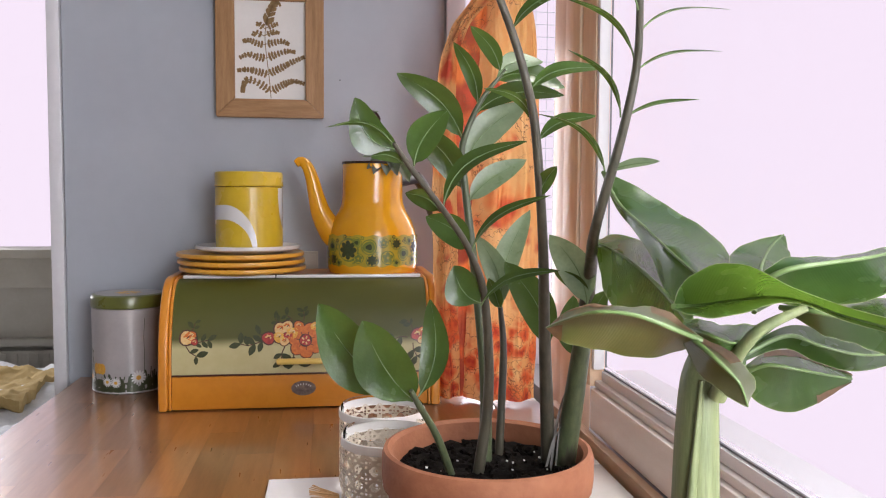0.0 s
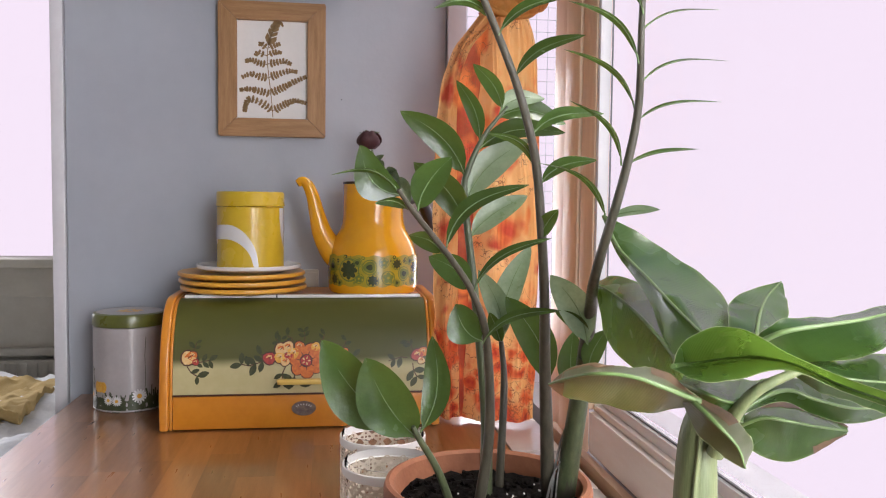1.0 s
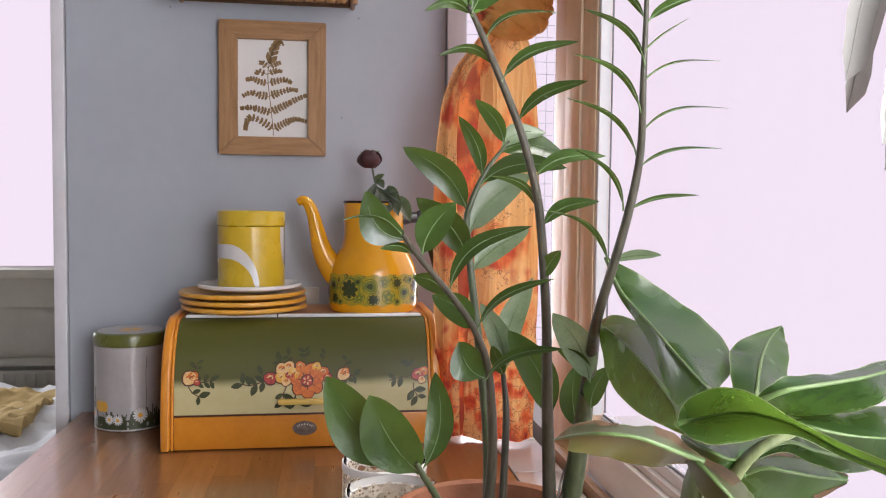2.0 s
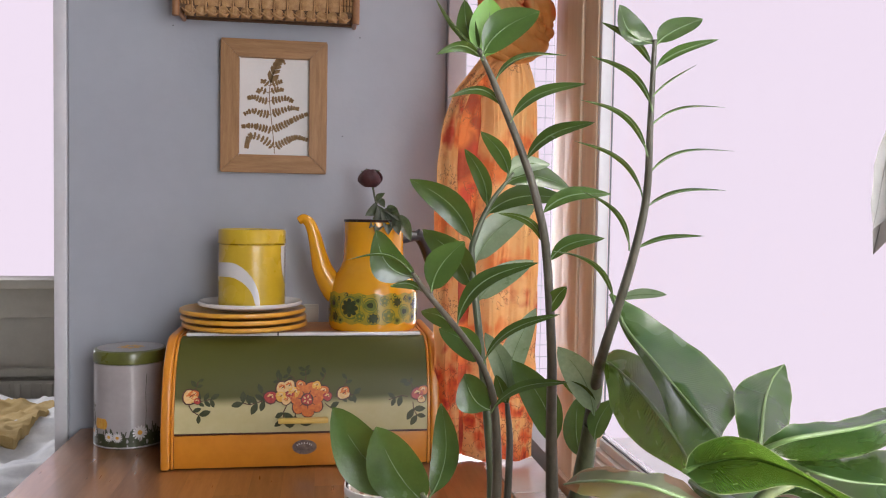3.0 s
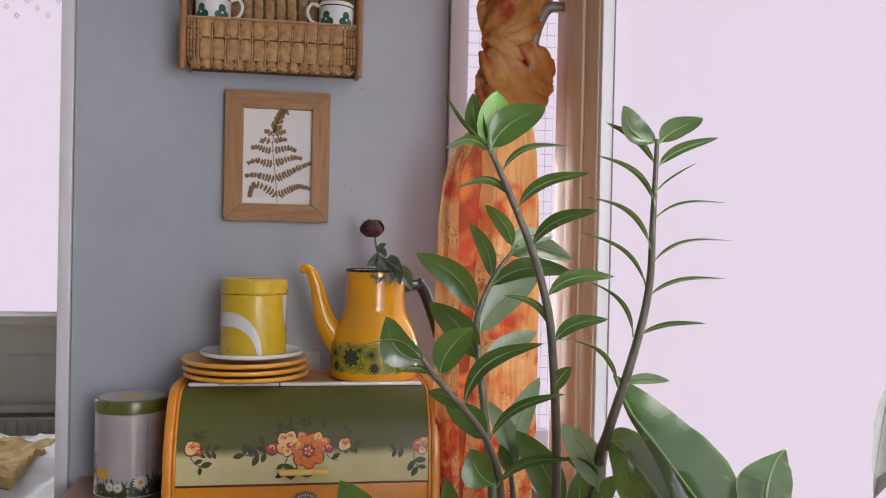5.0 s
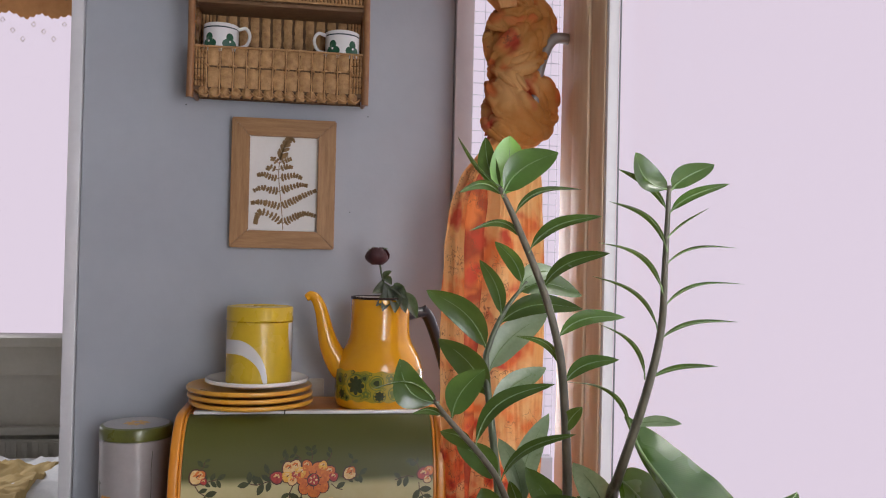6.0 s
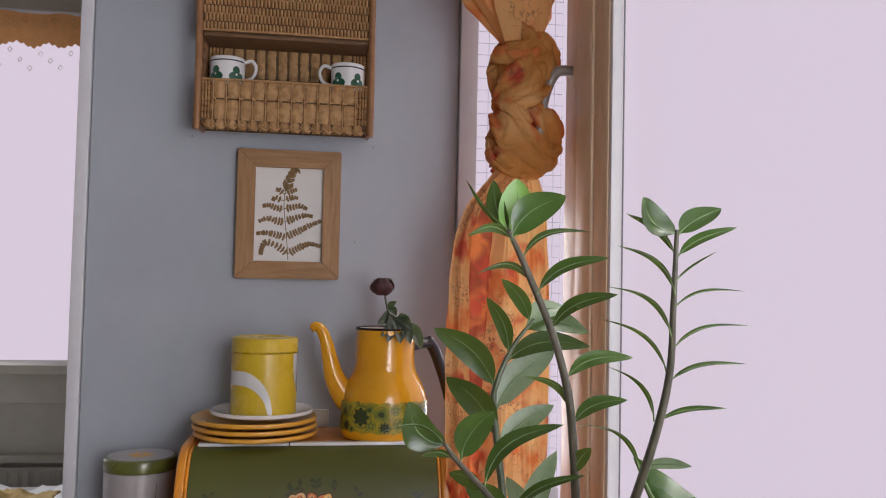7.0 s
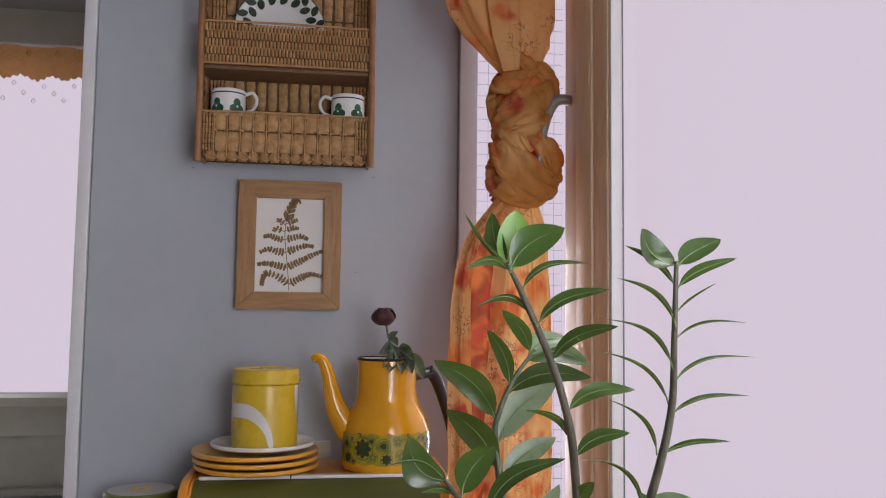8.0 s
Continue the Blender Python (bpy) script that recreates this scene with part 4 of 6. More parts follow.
def leaf(parent, base, tip, w, roll, bend, material=None, fold=0.22, rows=14):
    """One leaf from its stalk to its tip; roll turns it about its length."""
    base, tip = Vector(base), Vector(tip)
    d = (tip - base)
    L = d.length
    d.normalize()
    p = d.cross(VIEW).normalized()
    v = p.cross(d).normalized()
    wv = p * math.cos(radians(roll)) + v * math.sin(radians(roll))
    nv = d.cross(wv).normalized()
    bm = bmesh.new()
    rib, grid = [], []
    for i in range(rows + 1):
        s = i / rows
        c = base + d * (L * s) + p * (bend * L * 1.1 * math.sin(math.pi * s ** 0.85)) - nv * (0.05 * L * math.sin(math.pi * s))
        h = w * 0.5 * max(shape(max((s - 0.06) / 0.94, 0.0)), 0.025)
        rib.append(c)
        grid.append([bm.verts.new(c + wv * h * u + nv * (fold * h * abs(u) ** 1.4 + 0.03 * h * math.sin(9 * s + 3 * u))) for u in (-1, -0.55, 0, 0.55, 1)])
    for a, b in zip(grid, grid[1:]):
        for k in range(4):
            bm.faces.new((a[k], a[k + 1], b[k + 1], b[k]))
    ob = part("leaf", bm, material or M_ZZ, parent, angle=80)
    bm = bmesh.new()
    tube(bm, rib, [0.0006 * (1 - 0.8 * i / rows) for i in range(rows + 1)], 5)
    part("midrib", bm, M_RIB, ob, angle=80)
    return ob


def zz_plant():
    z = thing("zz_plant", (0.325, -0.85, 0.75), "tall zz plant with glossy green leaflets in a terracotta pot", "potted plant")
    cx, cy = 0.3165, -0.85
    part("pot", lathe(bmesh.new(), [(0.001, 0.7515), (0.06, 0.7515), (0.064, 0.755), (0.0765, 0.83), (0.0785, 0.838), (0.0815, 0.842), (0.0825, 0.85), (0.0825, 0.866), (0.081, 0.8705), (0.078, 0.8715),
                                    (0.0745, 0.869), (0.0735, 0.86), (0.072, 0.845), (0.001, 0.845)], cx, cy, 72), M_TERRA, z, "terracotta pot")
    bm = bmesh.new()
    rnd = random.Random(2)
    n = 26
    rings = []
    for i in range(n + 1):
        r = 0.0728 * i / n
        rings.append([bm.verts.new((cx + r * math.cos(a * 0.1309), cy + r * math.sin(a * 0.1309), 0.8535 + 0.004 * noise.noise((r * 90 * math.cos(a * 0.1309), r * 90 * math.sin(a * 0.1309), 3)) + rnd.uniform(-0.0012, 0.0012))) for a in range(48)])
    for a, b in zip(rings, rings[1:]):
        for k in range(48):
            bm.faces.new((a[k], a[(k + 1) % 48], b[(k + 1) % 48], b[k]))
    soil = part("soil", bm, M_SOIL, z, "dark moist potting soil")
    bm = bmesh.new()
    for i in range(240):
        a, r = rnd.uniform(0, 6.28), 0.07 * math.sqrt(rnd.random())
        m = pose(cx + r * math.cos(a), cy + r * math.sin(a), 0.8545, rnd.uniform(0, 90), rnd.uniform(0, 90), rnd.uniform(0, 90))
        s = rnd.uniform(0.0008, 0.0026)
        box(bm, -s, s, -s * 0.7, s * 0.7, -s * 0.6, s * 0.6, m=m)
    tagged(part("crumb_layer", bm, M_SOIL, soil), kind="stuff")
    bm = bmesh.new()
    for i in range(16):
        a, r = rnd.uniform(0, 6.28), 0.068 * math.sqrt(rnd.random())
        m = pose(cx + r * math.cos(a), cy + r * math.sin(a), 0.857, rnd.uniform(0, 90), 20, rnd.uniform(0, 90))
        s = rnd.uniform(0.0004, 0.001)
        box(bm, -s, s, -s * 0.8, s * 0.8, -s * 0.6, s * 0.6, m=m)
    tagged(part("perlite", bm, M_PAPER, soil, "pale perlite grains"), kind="stuff")
    stems = (
        (M_STEMG, (0.0034, 0.0029, 0.0024, 0.0016), ((0.289, -0.86, 0.845), (0.274, -0.875, 0.886), (0.257, -0.89, 0.917), (0.252, -0.893, 0.927))),
        (M_STEM, (0.0046, 0.004, 0.003, 0.0024, 0.0021, 0.0018, 0.0012), ((0.306, -0.862, 0.845), (0.312, -0.875, 0.916), (0.304, -0.9, 0.99), (0.289, -0.925, 1.027), (0.271, -0.945, 1.052), (0.243, -0.975, 1.083), (0.232, -0.985, 1.097))),
        (M_STEMG, (0.0056, 0.0045, 0.0034, 0.0028, 0.0025, 0.0021, 0.0013), ((0.318, -0.835, 0.845), (0.318, -0.83, 0.92), (0.309, -0.83, 1.004), (0.3, -0.82, 1.092), (0.302, -0.82, 1.115), (0.316, -0.815, 1.144), (0.336, -0.81, 1.169))),
        (M_STEM, (0.0062, 0.0044, 0.0034, 0.003, 0.0028, 0.0026, 0.0022, 0.0014), ((0.368, -0.845, 0.845), (0.352, -0.885, 0.961), (0.339, -0.925, 1.035), (0.328, -0.945, 1.106), (0.319, -0.955, 1.138), (0.306, -0.965, 1.17), (0.283, -0.985, 1.21), (0.268, -1.0, 1.232))),
        (M_STEM, (0.0082, 0.0066, 0.0046, 0.0033, 0.0028, 0.0024, 0.0019, 0.0013), ((0.378, -0.85, 0.845), (0.379, -0.885, 0.944), (0.373, -0.925, 1.015), (0.359, -0.975, 1.045), (0.366, -1.0, 1.102), (0.369, -1.015, 1.145), (0.362, -1.035, 1.187), (0.357, -1.05, 1.232))),
        (M_STEM, (0.0036, 0.003, 0.002), ((0.332, -0.82, 0.845), (0.335, -0.82, 0.936), (0.332, -0.82, 0.976))))
    for mm, rr, pts in stems:
        bm = bmesh.new()
        tube(bm, pts, list(rr), 14, n=40)
        part("stem", bm, mm, z, angle=80)
    young = 0.0305
    rows = (
        # left shoot
        (0.257, -0.89, 0.917, 0.217, -0.895, 0.978, 0.041, 5, 0.08), (0.25, -0.882, 0.925, 0.186, -0.87, 0.987, 0.042, 5, 0.12), (0.258, -0.885, 0.92, 0.267, -0.88, 0.991, 0.021, 10, -0.1),
        # bent left stem
        (0.237, -0.975, 1.094, 0.209, -0.985, 1.123, 0.022, 0, 0.2), (0.245, -0.975, 1.084, 0.264, -0.985, 1.117, 0.02, 10, 0.1), (0.233, -0.98, 1.095, 0.192, -0.99, 1.105, 0.01, 60, -0.15), (0.239, -0.975, 1.085, 0.218, -0.985, 1.089, 0.011, 40, -0.1))
    rows2 = (
        (0.267, -0.945, 1.056, 0.321, -0.95, 1.102, 0.018, 35, 0.2), (0.265, -0.945, 1.056, 0.243, -0.94, 1.068, 0.014, 30, -0.1), (0.288, -0.925, 1.029, 0.26, -0.91, 1.052, 0.02, 10, -0.1),
        (0.289, -0.928, 1.029, 0.337, -0.95, 1.067, 0.012, 50, 0.16), (0.3, -0.905, 0.991, 0.281, -0.9, 1.017, 0.026, 5, 0.15), (0.3, -0.905, 0.989, 0.35, -0.93, 1.016, 0.012, 45, 0.16))
    rows3 = (
        (0.3, -0.82, 1.11, 0.246, -0.83, 1.161, 0.024, 15, -0.1), (0.301, -0.82, 1.07, 0.257, -0.83, 1.121, 0.025, 15, -0.08), (0.312, -0.817, 1.139, 0.291, -0.825, 1.187, 0.014, 20, -0.08),
        (0.332, -0.81, 1.166, 0.307, -0.81, 1.203, 0.015, 30, -0.08), (0.31, -0.817, 1.131, 0.38, -0.83, 1.147, 0.02, 30, 0.16), (0.302, -0.82, 1.092, 0.352, -0.82, 1.142, 0.026, 10, 0.1),
        (0.304, -0.823, 1.061, 0.352, -0.82, 1.096, 0.02, 15, 0.08), (0.327, -0.812, 1.158, 0.389, -0.8, 1.157, 0.022, 20, 0.16), (0.329, -0.812, 1.163, 0.37, -0.8, 1.178, 0.02, 30, 0.16))
    rows4 = (
        (0.27, -0.998, 1.226, 0.277, -0.985, 1.267, young, 0, -0.04), (0.27, -1.0, 1.228, 0.302, -1.01, 1.254, 0.021, 5, 0.12), (0.27, -0.998, 1.232, 0.243, -0.985, 1.265, 0.009, 60, 0.1),
        (0.27, -0.996, 1.232, 0.262, -0.98, 1.266, 0.013, 20, 0.1), (0.271, -0.998, 1.226, 0.242, -1.0, 1.228, 0.01, 40, -0.2), (0.28, -0.988, 1.214, 0.326, -0.985, 1.234, 0.011, 55, 0.2),
        (0.289, -0.98, 1.199, 0.252, -0.985, 1.205, 0.01, 50, -0.2), (0.293, -0.978, 1.192, 0.34, -0.985, 1.217, 0.016, 45, 0.16), (0.306, -0.966, 1.167, 0.346, -0.985, 1.193, 0.016, 40, 0.16))
    rows5 = (
        (0.321, -0.953, 1.133, 0.369, -0.955, 1.149, 0.017, 35, 0.16), (0.329, -0.946, 1.101, 0.367, -0.95, 1.119, 0.017, 40, 0.16), (0.326, -0.947, 1.111, 0.292, -0.95, 1.135, 0.01, 45, -0.16), (0.333, -0.937, 1.066, 0.341, -0.95, 1.086, 0.011, 20, 0.08),
        (0.371, -0.926, 0.991, 0.345, -0.92, 1.04, 0.024, 20, -0.08), (0.373, -0.925, 0.995, 0.35, -0.915, 1.014, 0.018, 35, -0.08), (0.376, -0.915, 0.969, 0.387, -0.92, 1.001, 0.016, 30, 0.1))
    rows6 = (
        (0.358, -1.05, 1.23, 0.338, -1.045, 1.251, 0.021, -32, 0.16), (0.358, -1.05, 1.229, 0.387, -1.045, 1.246, 0.015, 34, 0.08), (0.359, -1.046, 1.216, 0.397, -1.045, 1.235, 0.011, 40, 0.1),
        (0.358, -1.046, 1.217, 0.328, -1.045, 1.241, 0.012, 62, -0.08), (0.36, -1.042, 1.202, 0.384, -1.045, 1.22, 0.008, 80, 0.08), (0.361, -1.04, 1.194, 0.323, -1.045, 1.222, 0.011, 66, -0.12),
        (0.362, -1.036, 1.186, 0.402, -1.045, 1.197, 0.01, 74, 0.16), (0.363, -1.03, 1.169, 0.317, -1.045, 1.198, 0.011, 68, -0.12))
    rows7 = (
        (0.368, -1.02, 1.159, 0.424, -1.015, 1.175, 0.011, 72, 0.16), (0.367, -1.015, 1.145, 0.324, -1.015, 1.178, 0.011, 70, -0.12), (0.369, -1.012, 1.138, 0.42, -1.015, 1.151, 0.012, 68, 0.14),
        (0.364, -1.003, 1.113, 0.328, -1.015, 1.149, 0.011, 68, -0.12), (0.366, -1.003, 1.112, 0.407, -1.015, 1.123, 0.011, 60, 0.12), (0.36, -0.99, 1.079, 0.31, -1.015, 1.113, 0.012, 66, -0.12), (0.361, -0.99, 1.081, 0.384, -1.015, 1.087, 0.012, 50, 0.08))
    rows8 = (
        (0.36, -0.868, 0.95, 0.333, -0.83, 1.014, 0.028, 10, -0.08), (0.333, -0.82, 0.976, 0.314, -0.81, 1.034, 0.02, 15, -0.08), (0.333, -0.82, 0.977, 0.358, -0.81, 1.055, 0.022, 10, 0.08),
        (0.332, -0.82, 0.974, 0.322, -0.82, 1.0, 0.012, 20, 0.0), (0.378, -0.885, 0.945, 0.381, -0.86, 0.99, 0.02, 20, 0.08))
    # leaves that take the painted window sheen
    pale = (rows3[5], rows3[6], rows3[8], rows8[1], rows8[2], rows5[4], rows7[6])
    for group in (rows, rows2, rows3, rows4, rows5, rows6, rows7, rows8):
        for r in group:
            w = 0.024 if r[6] == young else r[6] * (1.0 if r[7] < 35 else 0.72 if r[7] < 58 else 0.5)
            leaf(z, r[:3], r[3:6], w, r[7], r[8], M_ZZY if r[6] == young else M_ZZP if r in pale else M_ZZ)
    bm = bmesh.new()
    tube(bm, [(0.378, -0.85, 0.85), (0.3786, -0.866, 0.893), (0.379, -0.885, 0.944), (0.3765, -0.905, 0.979)], [0.0092, 0.0081, 0.0071, 0.0054], 16, n=16)
    part("stem_base", bm, M_STEMG, z, "smooth green swollen stem base", angle=80)
    # papery sheaths at the foot of the thick stem
    for dx, h, lean in ((0.0, 0.075, 0.004), (0.004, 0.06, -0.003), (-0.004, 0.045, 0.006)):
        bm = bmesh.new()
        tube(bm, [(0.366 + dx, -0.856, 0.85), (0.368 + dx + lean * 0.3, -0.864, 0.85 + h * 0.6), (0.372 + dx + lean, -0.868, 0.85 + h)], [0.0022, 0.0026, 0.0003], 8, n=10, flat=0.18)
        part("sheath", bm, M_GREY, z, "papery grey sheath")


zz_plant()


# ---------------- banana plant ----------------
def broad_leaf(parent, pts, w, side, fold=0.3, wave=0.22, fat=0.5, tip=0.5, name="leaf", material=None, torn=0.0, rows=26, cols=9, asym=(1, 1)):
    """A broad leaf along a curved rib; side gives the way its blade spreads."""
    c = curve_pts(pts, rows)
    side = Vector(side).normalized()
    bm = bmesh.new()
    grid = []
    uv = bm.loops.layers.uv.new("along")
    rnd = random.Random(int(w * 1e5))
    for i, q in enumerate(c):
        s = i / rows
        d = (c[min(i + 1, rows)] - c[max(i - 1, 0)]).normalized()
        sv = (side - d * side.dot(d)).normalized()
        nv = d.cross(sv)
        h = w * 0.5 * max(shape(max((s - 0.05) / 0.95, 0), fat, tip), 0.04)
        row = []
        for k in range(cols):
            u = -1 + 2 * k / (cols - 1)
            e = abs(u)
            hh = h * (asym[0] if u < 0 else asym[1]) * (1 - (torn * rnd.random() if e > 0.9 else 0))
            row.append(bm.verts.new(q + sv * hh * u + nv * (fold * h * e ** 1.3 + wave * h * e * math.sin(11 * s + 2.5 * u) + 0.025 * h * math.sin(70 * s) * e)))
        grid.append(row)
    for i, (a, b) in enumerate(zip(grid, grid[1:])):
        for k in range(cols - 1):
            f = bm.faces.new((a[k], a[k + 1], b[k + 1], b[k]))
            for lp, (u, v) in zip(f.loops, ((k, i), (k + 1, i), (k + 1, i + 1), (k, i + 1))):
                lp[uv].uv = (abs(u / (cols - 1) - 0.5) * 2, v / rows)
    ob = part(name, bm, material or M_BAN, parent, angle=80)
    bm = bmesh.new()
    tube(bm, c, [(0.0017 if material is None else 0.0005) * (1 - 0.85 * i / rows) for i in range(rows + 1)], 7)
    part("midrib", bm, M_RIB if material is None else material, ob, angle=80)
    return ob, grid


def blade(parent, edge_a, rib, edge_b, wave=0.0012, dry=(), rows=34, cols=13, material=None):
    """A broad leaf spanned between two edges over a raised or sunken rib; dry lists browned stretches of an edge."""
    ca, cm, cb = curve_pts(edge_a, rows), curve_pts(rib, rows), curve_pts(edge_b, rows)

    def point(i, u, lift=0.0):
        a, m, c = ca[i], cm[i], cb[i]
        e = abs(u)
        k = e ** 0.8 if e else 0.0
        p = m.lerp(c if u > 0 else a, k)
        side = (c - a)
        along = cm[min(i + 1, rows)] - cm[max(i - 1, 0)]
        nv = side.cross(along)
        nv = nv.normalized() if nv.length > 1e-9 else Vector((0, -1, 0))
        w = min(side.length / 0.03, 1.0)
        s = i / rows
        ripple = wave * w * (e * math.sin(13 * s + 2.2 * u + cm[0].x * 90) + 0.35 * e * math.sin(41 * s + 4 * u) + 0.1 * math.sin(170 * s - 14 * e))
        return p + nv * (ripple + lift)

    def skin(name, i0, i1, us, material, under, lift=0.0, ragged=0.0, label=""):
        bm = bmesh.new()
        uv = bm.loops.layers.uv.new("along")
        rnd = random.Random(i0 * 7 + i1)
        grid = [[bm.verts.new(point(i, u * (1 - (ragged * rnd.random() if k == 0 else 0)), lift)) for k, u in enumerate(us)] for i in range(i0, i1 + 1)]
        for i, (p, q) in enumerate(zip(grid, grid[1:])):
            for k in range(len(us) - 1):
                f = bm.faces.new((p[k], p[k + 1], q[k + 1], q[k]))
                for lp, (kk, ii) in zip(f.loops, ((k, i), (k + 1, i), (k + 1, i + 1), (k, i + 1))):
                    lp[uv].uv = (abs(us[kk]), (i0 + ii) / rows)
        return part(name, bm, material, under, label, angle=80)
    ob = skin("leaf", 0, rows, [-1 + 2 * k / (cols - 1) for k in range(cols)], material or M_BAN, parent)
    bm = bmesh.new()
    tube(bm, cm, [0.0012 * (1 - 0.8 * i / rows) + 0.0002 for i in range(rows + 1)], 7)
    part("midrib", bm, M_RIB, ob, angle=80)
    for side in (-1, 1):
        bm = bmesh.new()
        tube(bm, [point(i, side) for i in range(rows + 1)], [0.00014] * (rows + 1), 5)
        part("pale_rim", bm, M_RIMLINE, ob, "thin pale leaf rim", angle=80)
    for side, start, end, width in dry:
        for lift in (0.0005, -0.0005):
            skin("browned_edge", int(start * rows), int(end * rows), [side * (1.02 - width), side * (1.02 - width * 0.5), side * 1.02], M_DRY, ob, lift, 0.12, "dry brown leaf edge")
    return ob


def banana_plant():
    b = thing("banana_plant", (0.366, -1.12, 0.75), "young banana plant with broad, partly browned leaves", "potted plant")
    x, y = 0.366, -1.12
    part("pot", lathe(bmesh.new(), [(0.001, 0.7515), (0.05, 0.7515), (0.053, 0.755), (0.064, 0.84), (0.064, 0.858), (0.06, 0.86), (0.058, 0.85), (0.001, 0.85)], x, y, 48), M_TERRA, b, "small terracotta pot")
    bm = bmesh.new()
    tube(bm, [(x - 0.006, y, 0.848), (x - 0.005, y, 0.924), (x - 0.005, y, 0.96), (x - 0.004, y, 0.985), (x + 0.002, y, 1.003)], [0.0118, 0.0108, 0.0098, 0.0085, 0.006], 20, n=24)
    part("stem", bm, M_BANS, b, "pale green sheathed stem", angle=80)
    bm = bmesh.new()
    tube(bm, [(x - 0.0125, y - 0.006, 0.85), (x - 0.0105, y - 0.0075, 0.92), (x - 0.007, y - 0.008, 0.985)], [0.006, 0.005, 0.002], 10, n=14, flat=0.5)
    part("leaf_sheath", bm, M_BANS, b, angle=80)
    bm = bmesh.new()
    tube(bm, [(0.364, -1.132, 0.978), (0.367, -1.14, 0.995), (0.369, -1.145, 1.003), (0.375, -1.15, 1.012), (0.391, -1.155, 1.021)], [0.0042, 0.0034, 0.003, 0.0026, 0.0018], 10, n=24)
    part("leaf_stalk", bm, M_BANS, b, "grey-green leaf stalk", angle=80)
    # tall folded leaf and the broad one beside it
    blade(b, [(0.367, -0.965, 1.081), (0.369, -0.985, 1.060), (0.373, -1.030, 1.034), (0.367, -1.070, 1.016), (0.360, -1.110, 1.008)],
          [(0.367, -0.965, 1.082), (0.369, -0.988, 1.063), (0.373, -1.025, 1.048), (0.375, -1.065, 1.034), (0.374, -1.105, 1.024)],
          [(0.367, -0.965, 1.083), (0.391, -0.985, 1.068), (0.411, -1.015, 1.048), (0.414, -1.047, 1.031), (0.383, -1.090, 1.020)])
    blade(b, [(0.367, -1.100, 1.001), (0.372, -1.060, 0.995), (0.373, -1.000, 0.992), (0.371, -0.960, 1.006), (0.369, -0.945, 1.035)],
          [(0.367, -1.100, 1.004), (0.367, -1.065, 1.017), (0.369, -1.015, 1.028), (0.370, -0.970, 1.034), (0.369, -0.945, 1.036)],
          [(0.367, -1.100, 1.008), (0.383, -1.050, 1.018), (0.391, -0.985, 1.036), (0.386, -0.945, 1.041), (0.373, -0.935, 1.037)])
    # leaves towards the window
    blade(b, [(0.397, -1.100, 1.011), (0.398, -1.080, 1.021), (0.405, -1.060, 1.032), (0.421, -1.040, 1.039), (0.455, -1.024, 1.045)],
          [(0.398, -1.100, 1.011), (0.408, -1.085, 1.022), (0.424, -1.060, 1.032), (0.443, -1.035, 1.039), (0.458, -1.022, 1.045)],
          [(0.400, -1.100, 1.011), (0.432, -1.070, 1.015), (0.449, -1.045, 1.026), (0.457, -1.030, 1.037), (0.459, -1.022, 1.044)])
    blade(b, [(0.387, -1.120, 1.020), (0.404, -1.120, 1.017), (0.424, -1.120, 1.017), (0.448, -1.120, 1.019), (0.462, -1.120, 1.030), (0.476, -1.120, 1.041)],
          [(0.375, -1.140, 1.028), (0.384, -1.150, 1.036), (0.400, -1.152, 1.039), (0.420, -1.150, 1.041), (0.442, -1.145, 1.044), (0.468, -1.130, 1.044)],
          [(0.374, -1.140, 1.031), (0.384, -1.145, 1.039), (0.405, -1.140, 1.041), (0.427, -1.135, 1.042), (0.454, -1.130, 1.045), (0.468, -1.130, 1.044)])
    blade(b, [(0.400, -1.120, 1.015), (0.410, -1.130, 1.008), (0.426, -1.135, 1.001), (0.451, -1.140, 0.995)],
          [(0.400, -1.120, 1.016), (0.403, -1.140, 1.017), (0.419, -1.145, 1.014), (0.447, -1.145, 1.011)],
          [(0.401, -1.120, 1.017), (0.422, -1.115, 1.017), (0.442, -1.115, 1.018), (0.469, -1.115, 1.019)])
    blade(b, [(0.385, -1.110, 0.988), (0.414, -1.100, 0.993), (0.432, -1.100, 0.986), (0.454, -1.100, 0.981), (0.489, -1.100, 0.988)],
          [(0.385, -1.110, 0.991), (0.409, -1.110, 1.001), (0.427, -1.110, 0.996), (0.450, -1.110, 0.991), (0.488, -1.100, 0.990)],
          [(0.384, -1.110, 0.994), (0.416, -1.100, 1.004), (0.436, -1.100, 1.001), (0.460, -1.100, 0.994), (0.488, -1.100, 0.991)])
    # cupped leaf and the heart of the plant
    blade(b, [(0.339, -1.141, 1.019), (0.338, -1.165, 1.019), (0.350, -1.175, 1.022), (0.366, -1.185, 1.027), (0.379, -1.200, 1.022), (0.389, -1.220, 1.019)],
          [(0.339, -1.141, 1.020), (0.356, -1.125, 1.018), (0.376, -1.128, 1.021), (0.378, -1.165, 1.026), (0.382, -1.195, 1.023), (0.389, -1.220, 1.021)],
          [(0.339, -1.141, 1.021), (0.344, -1.143, 1.032), (0.357, -1.160, 1.040), (0.370, -1.180, 1.032), (0.380, -1.198, 1.027), (0.389, -1.220, 1.024)])
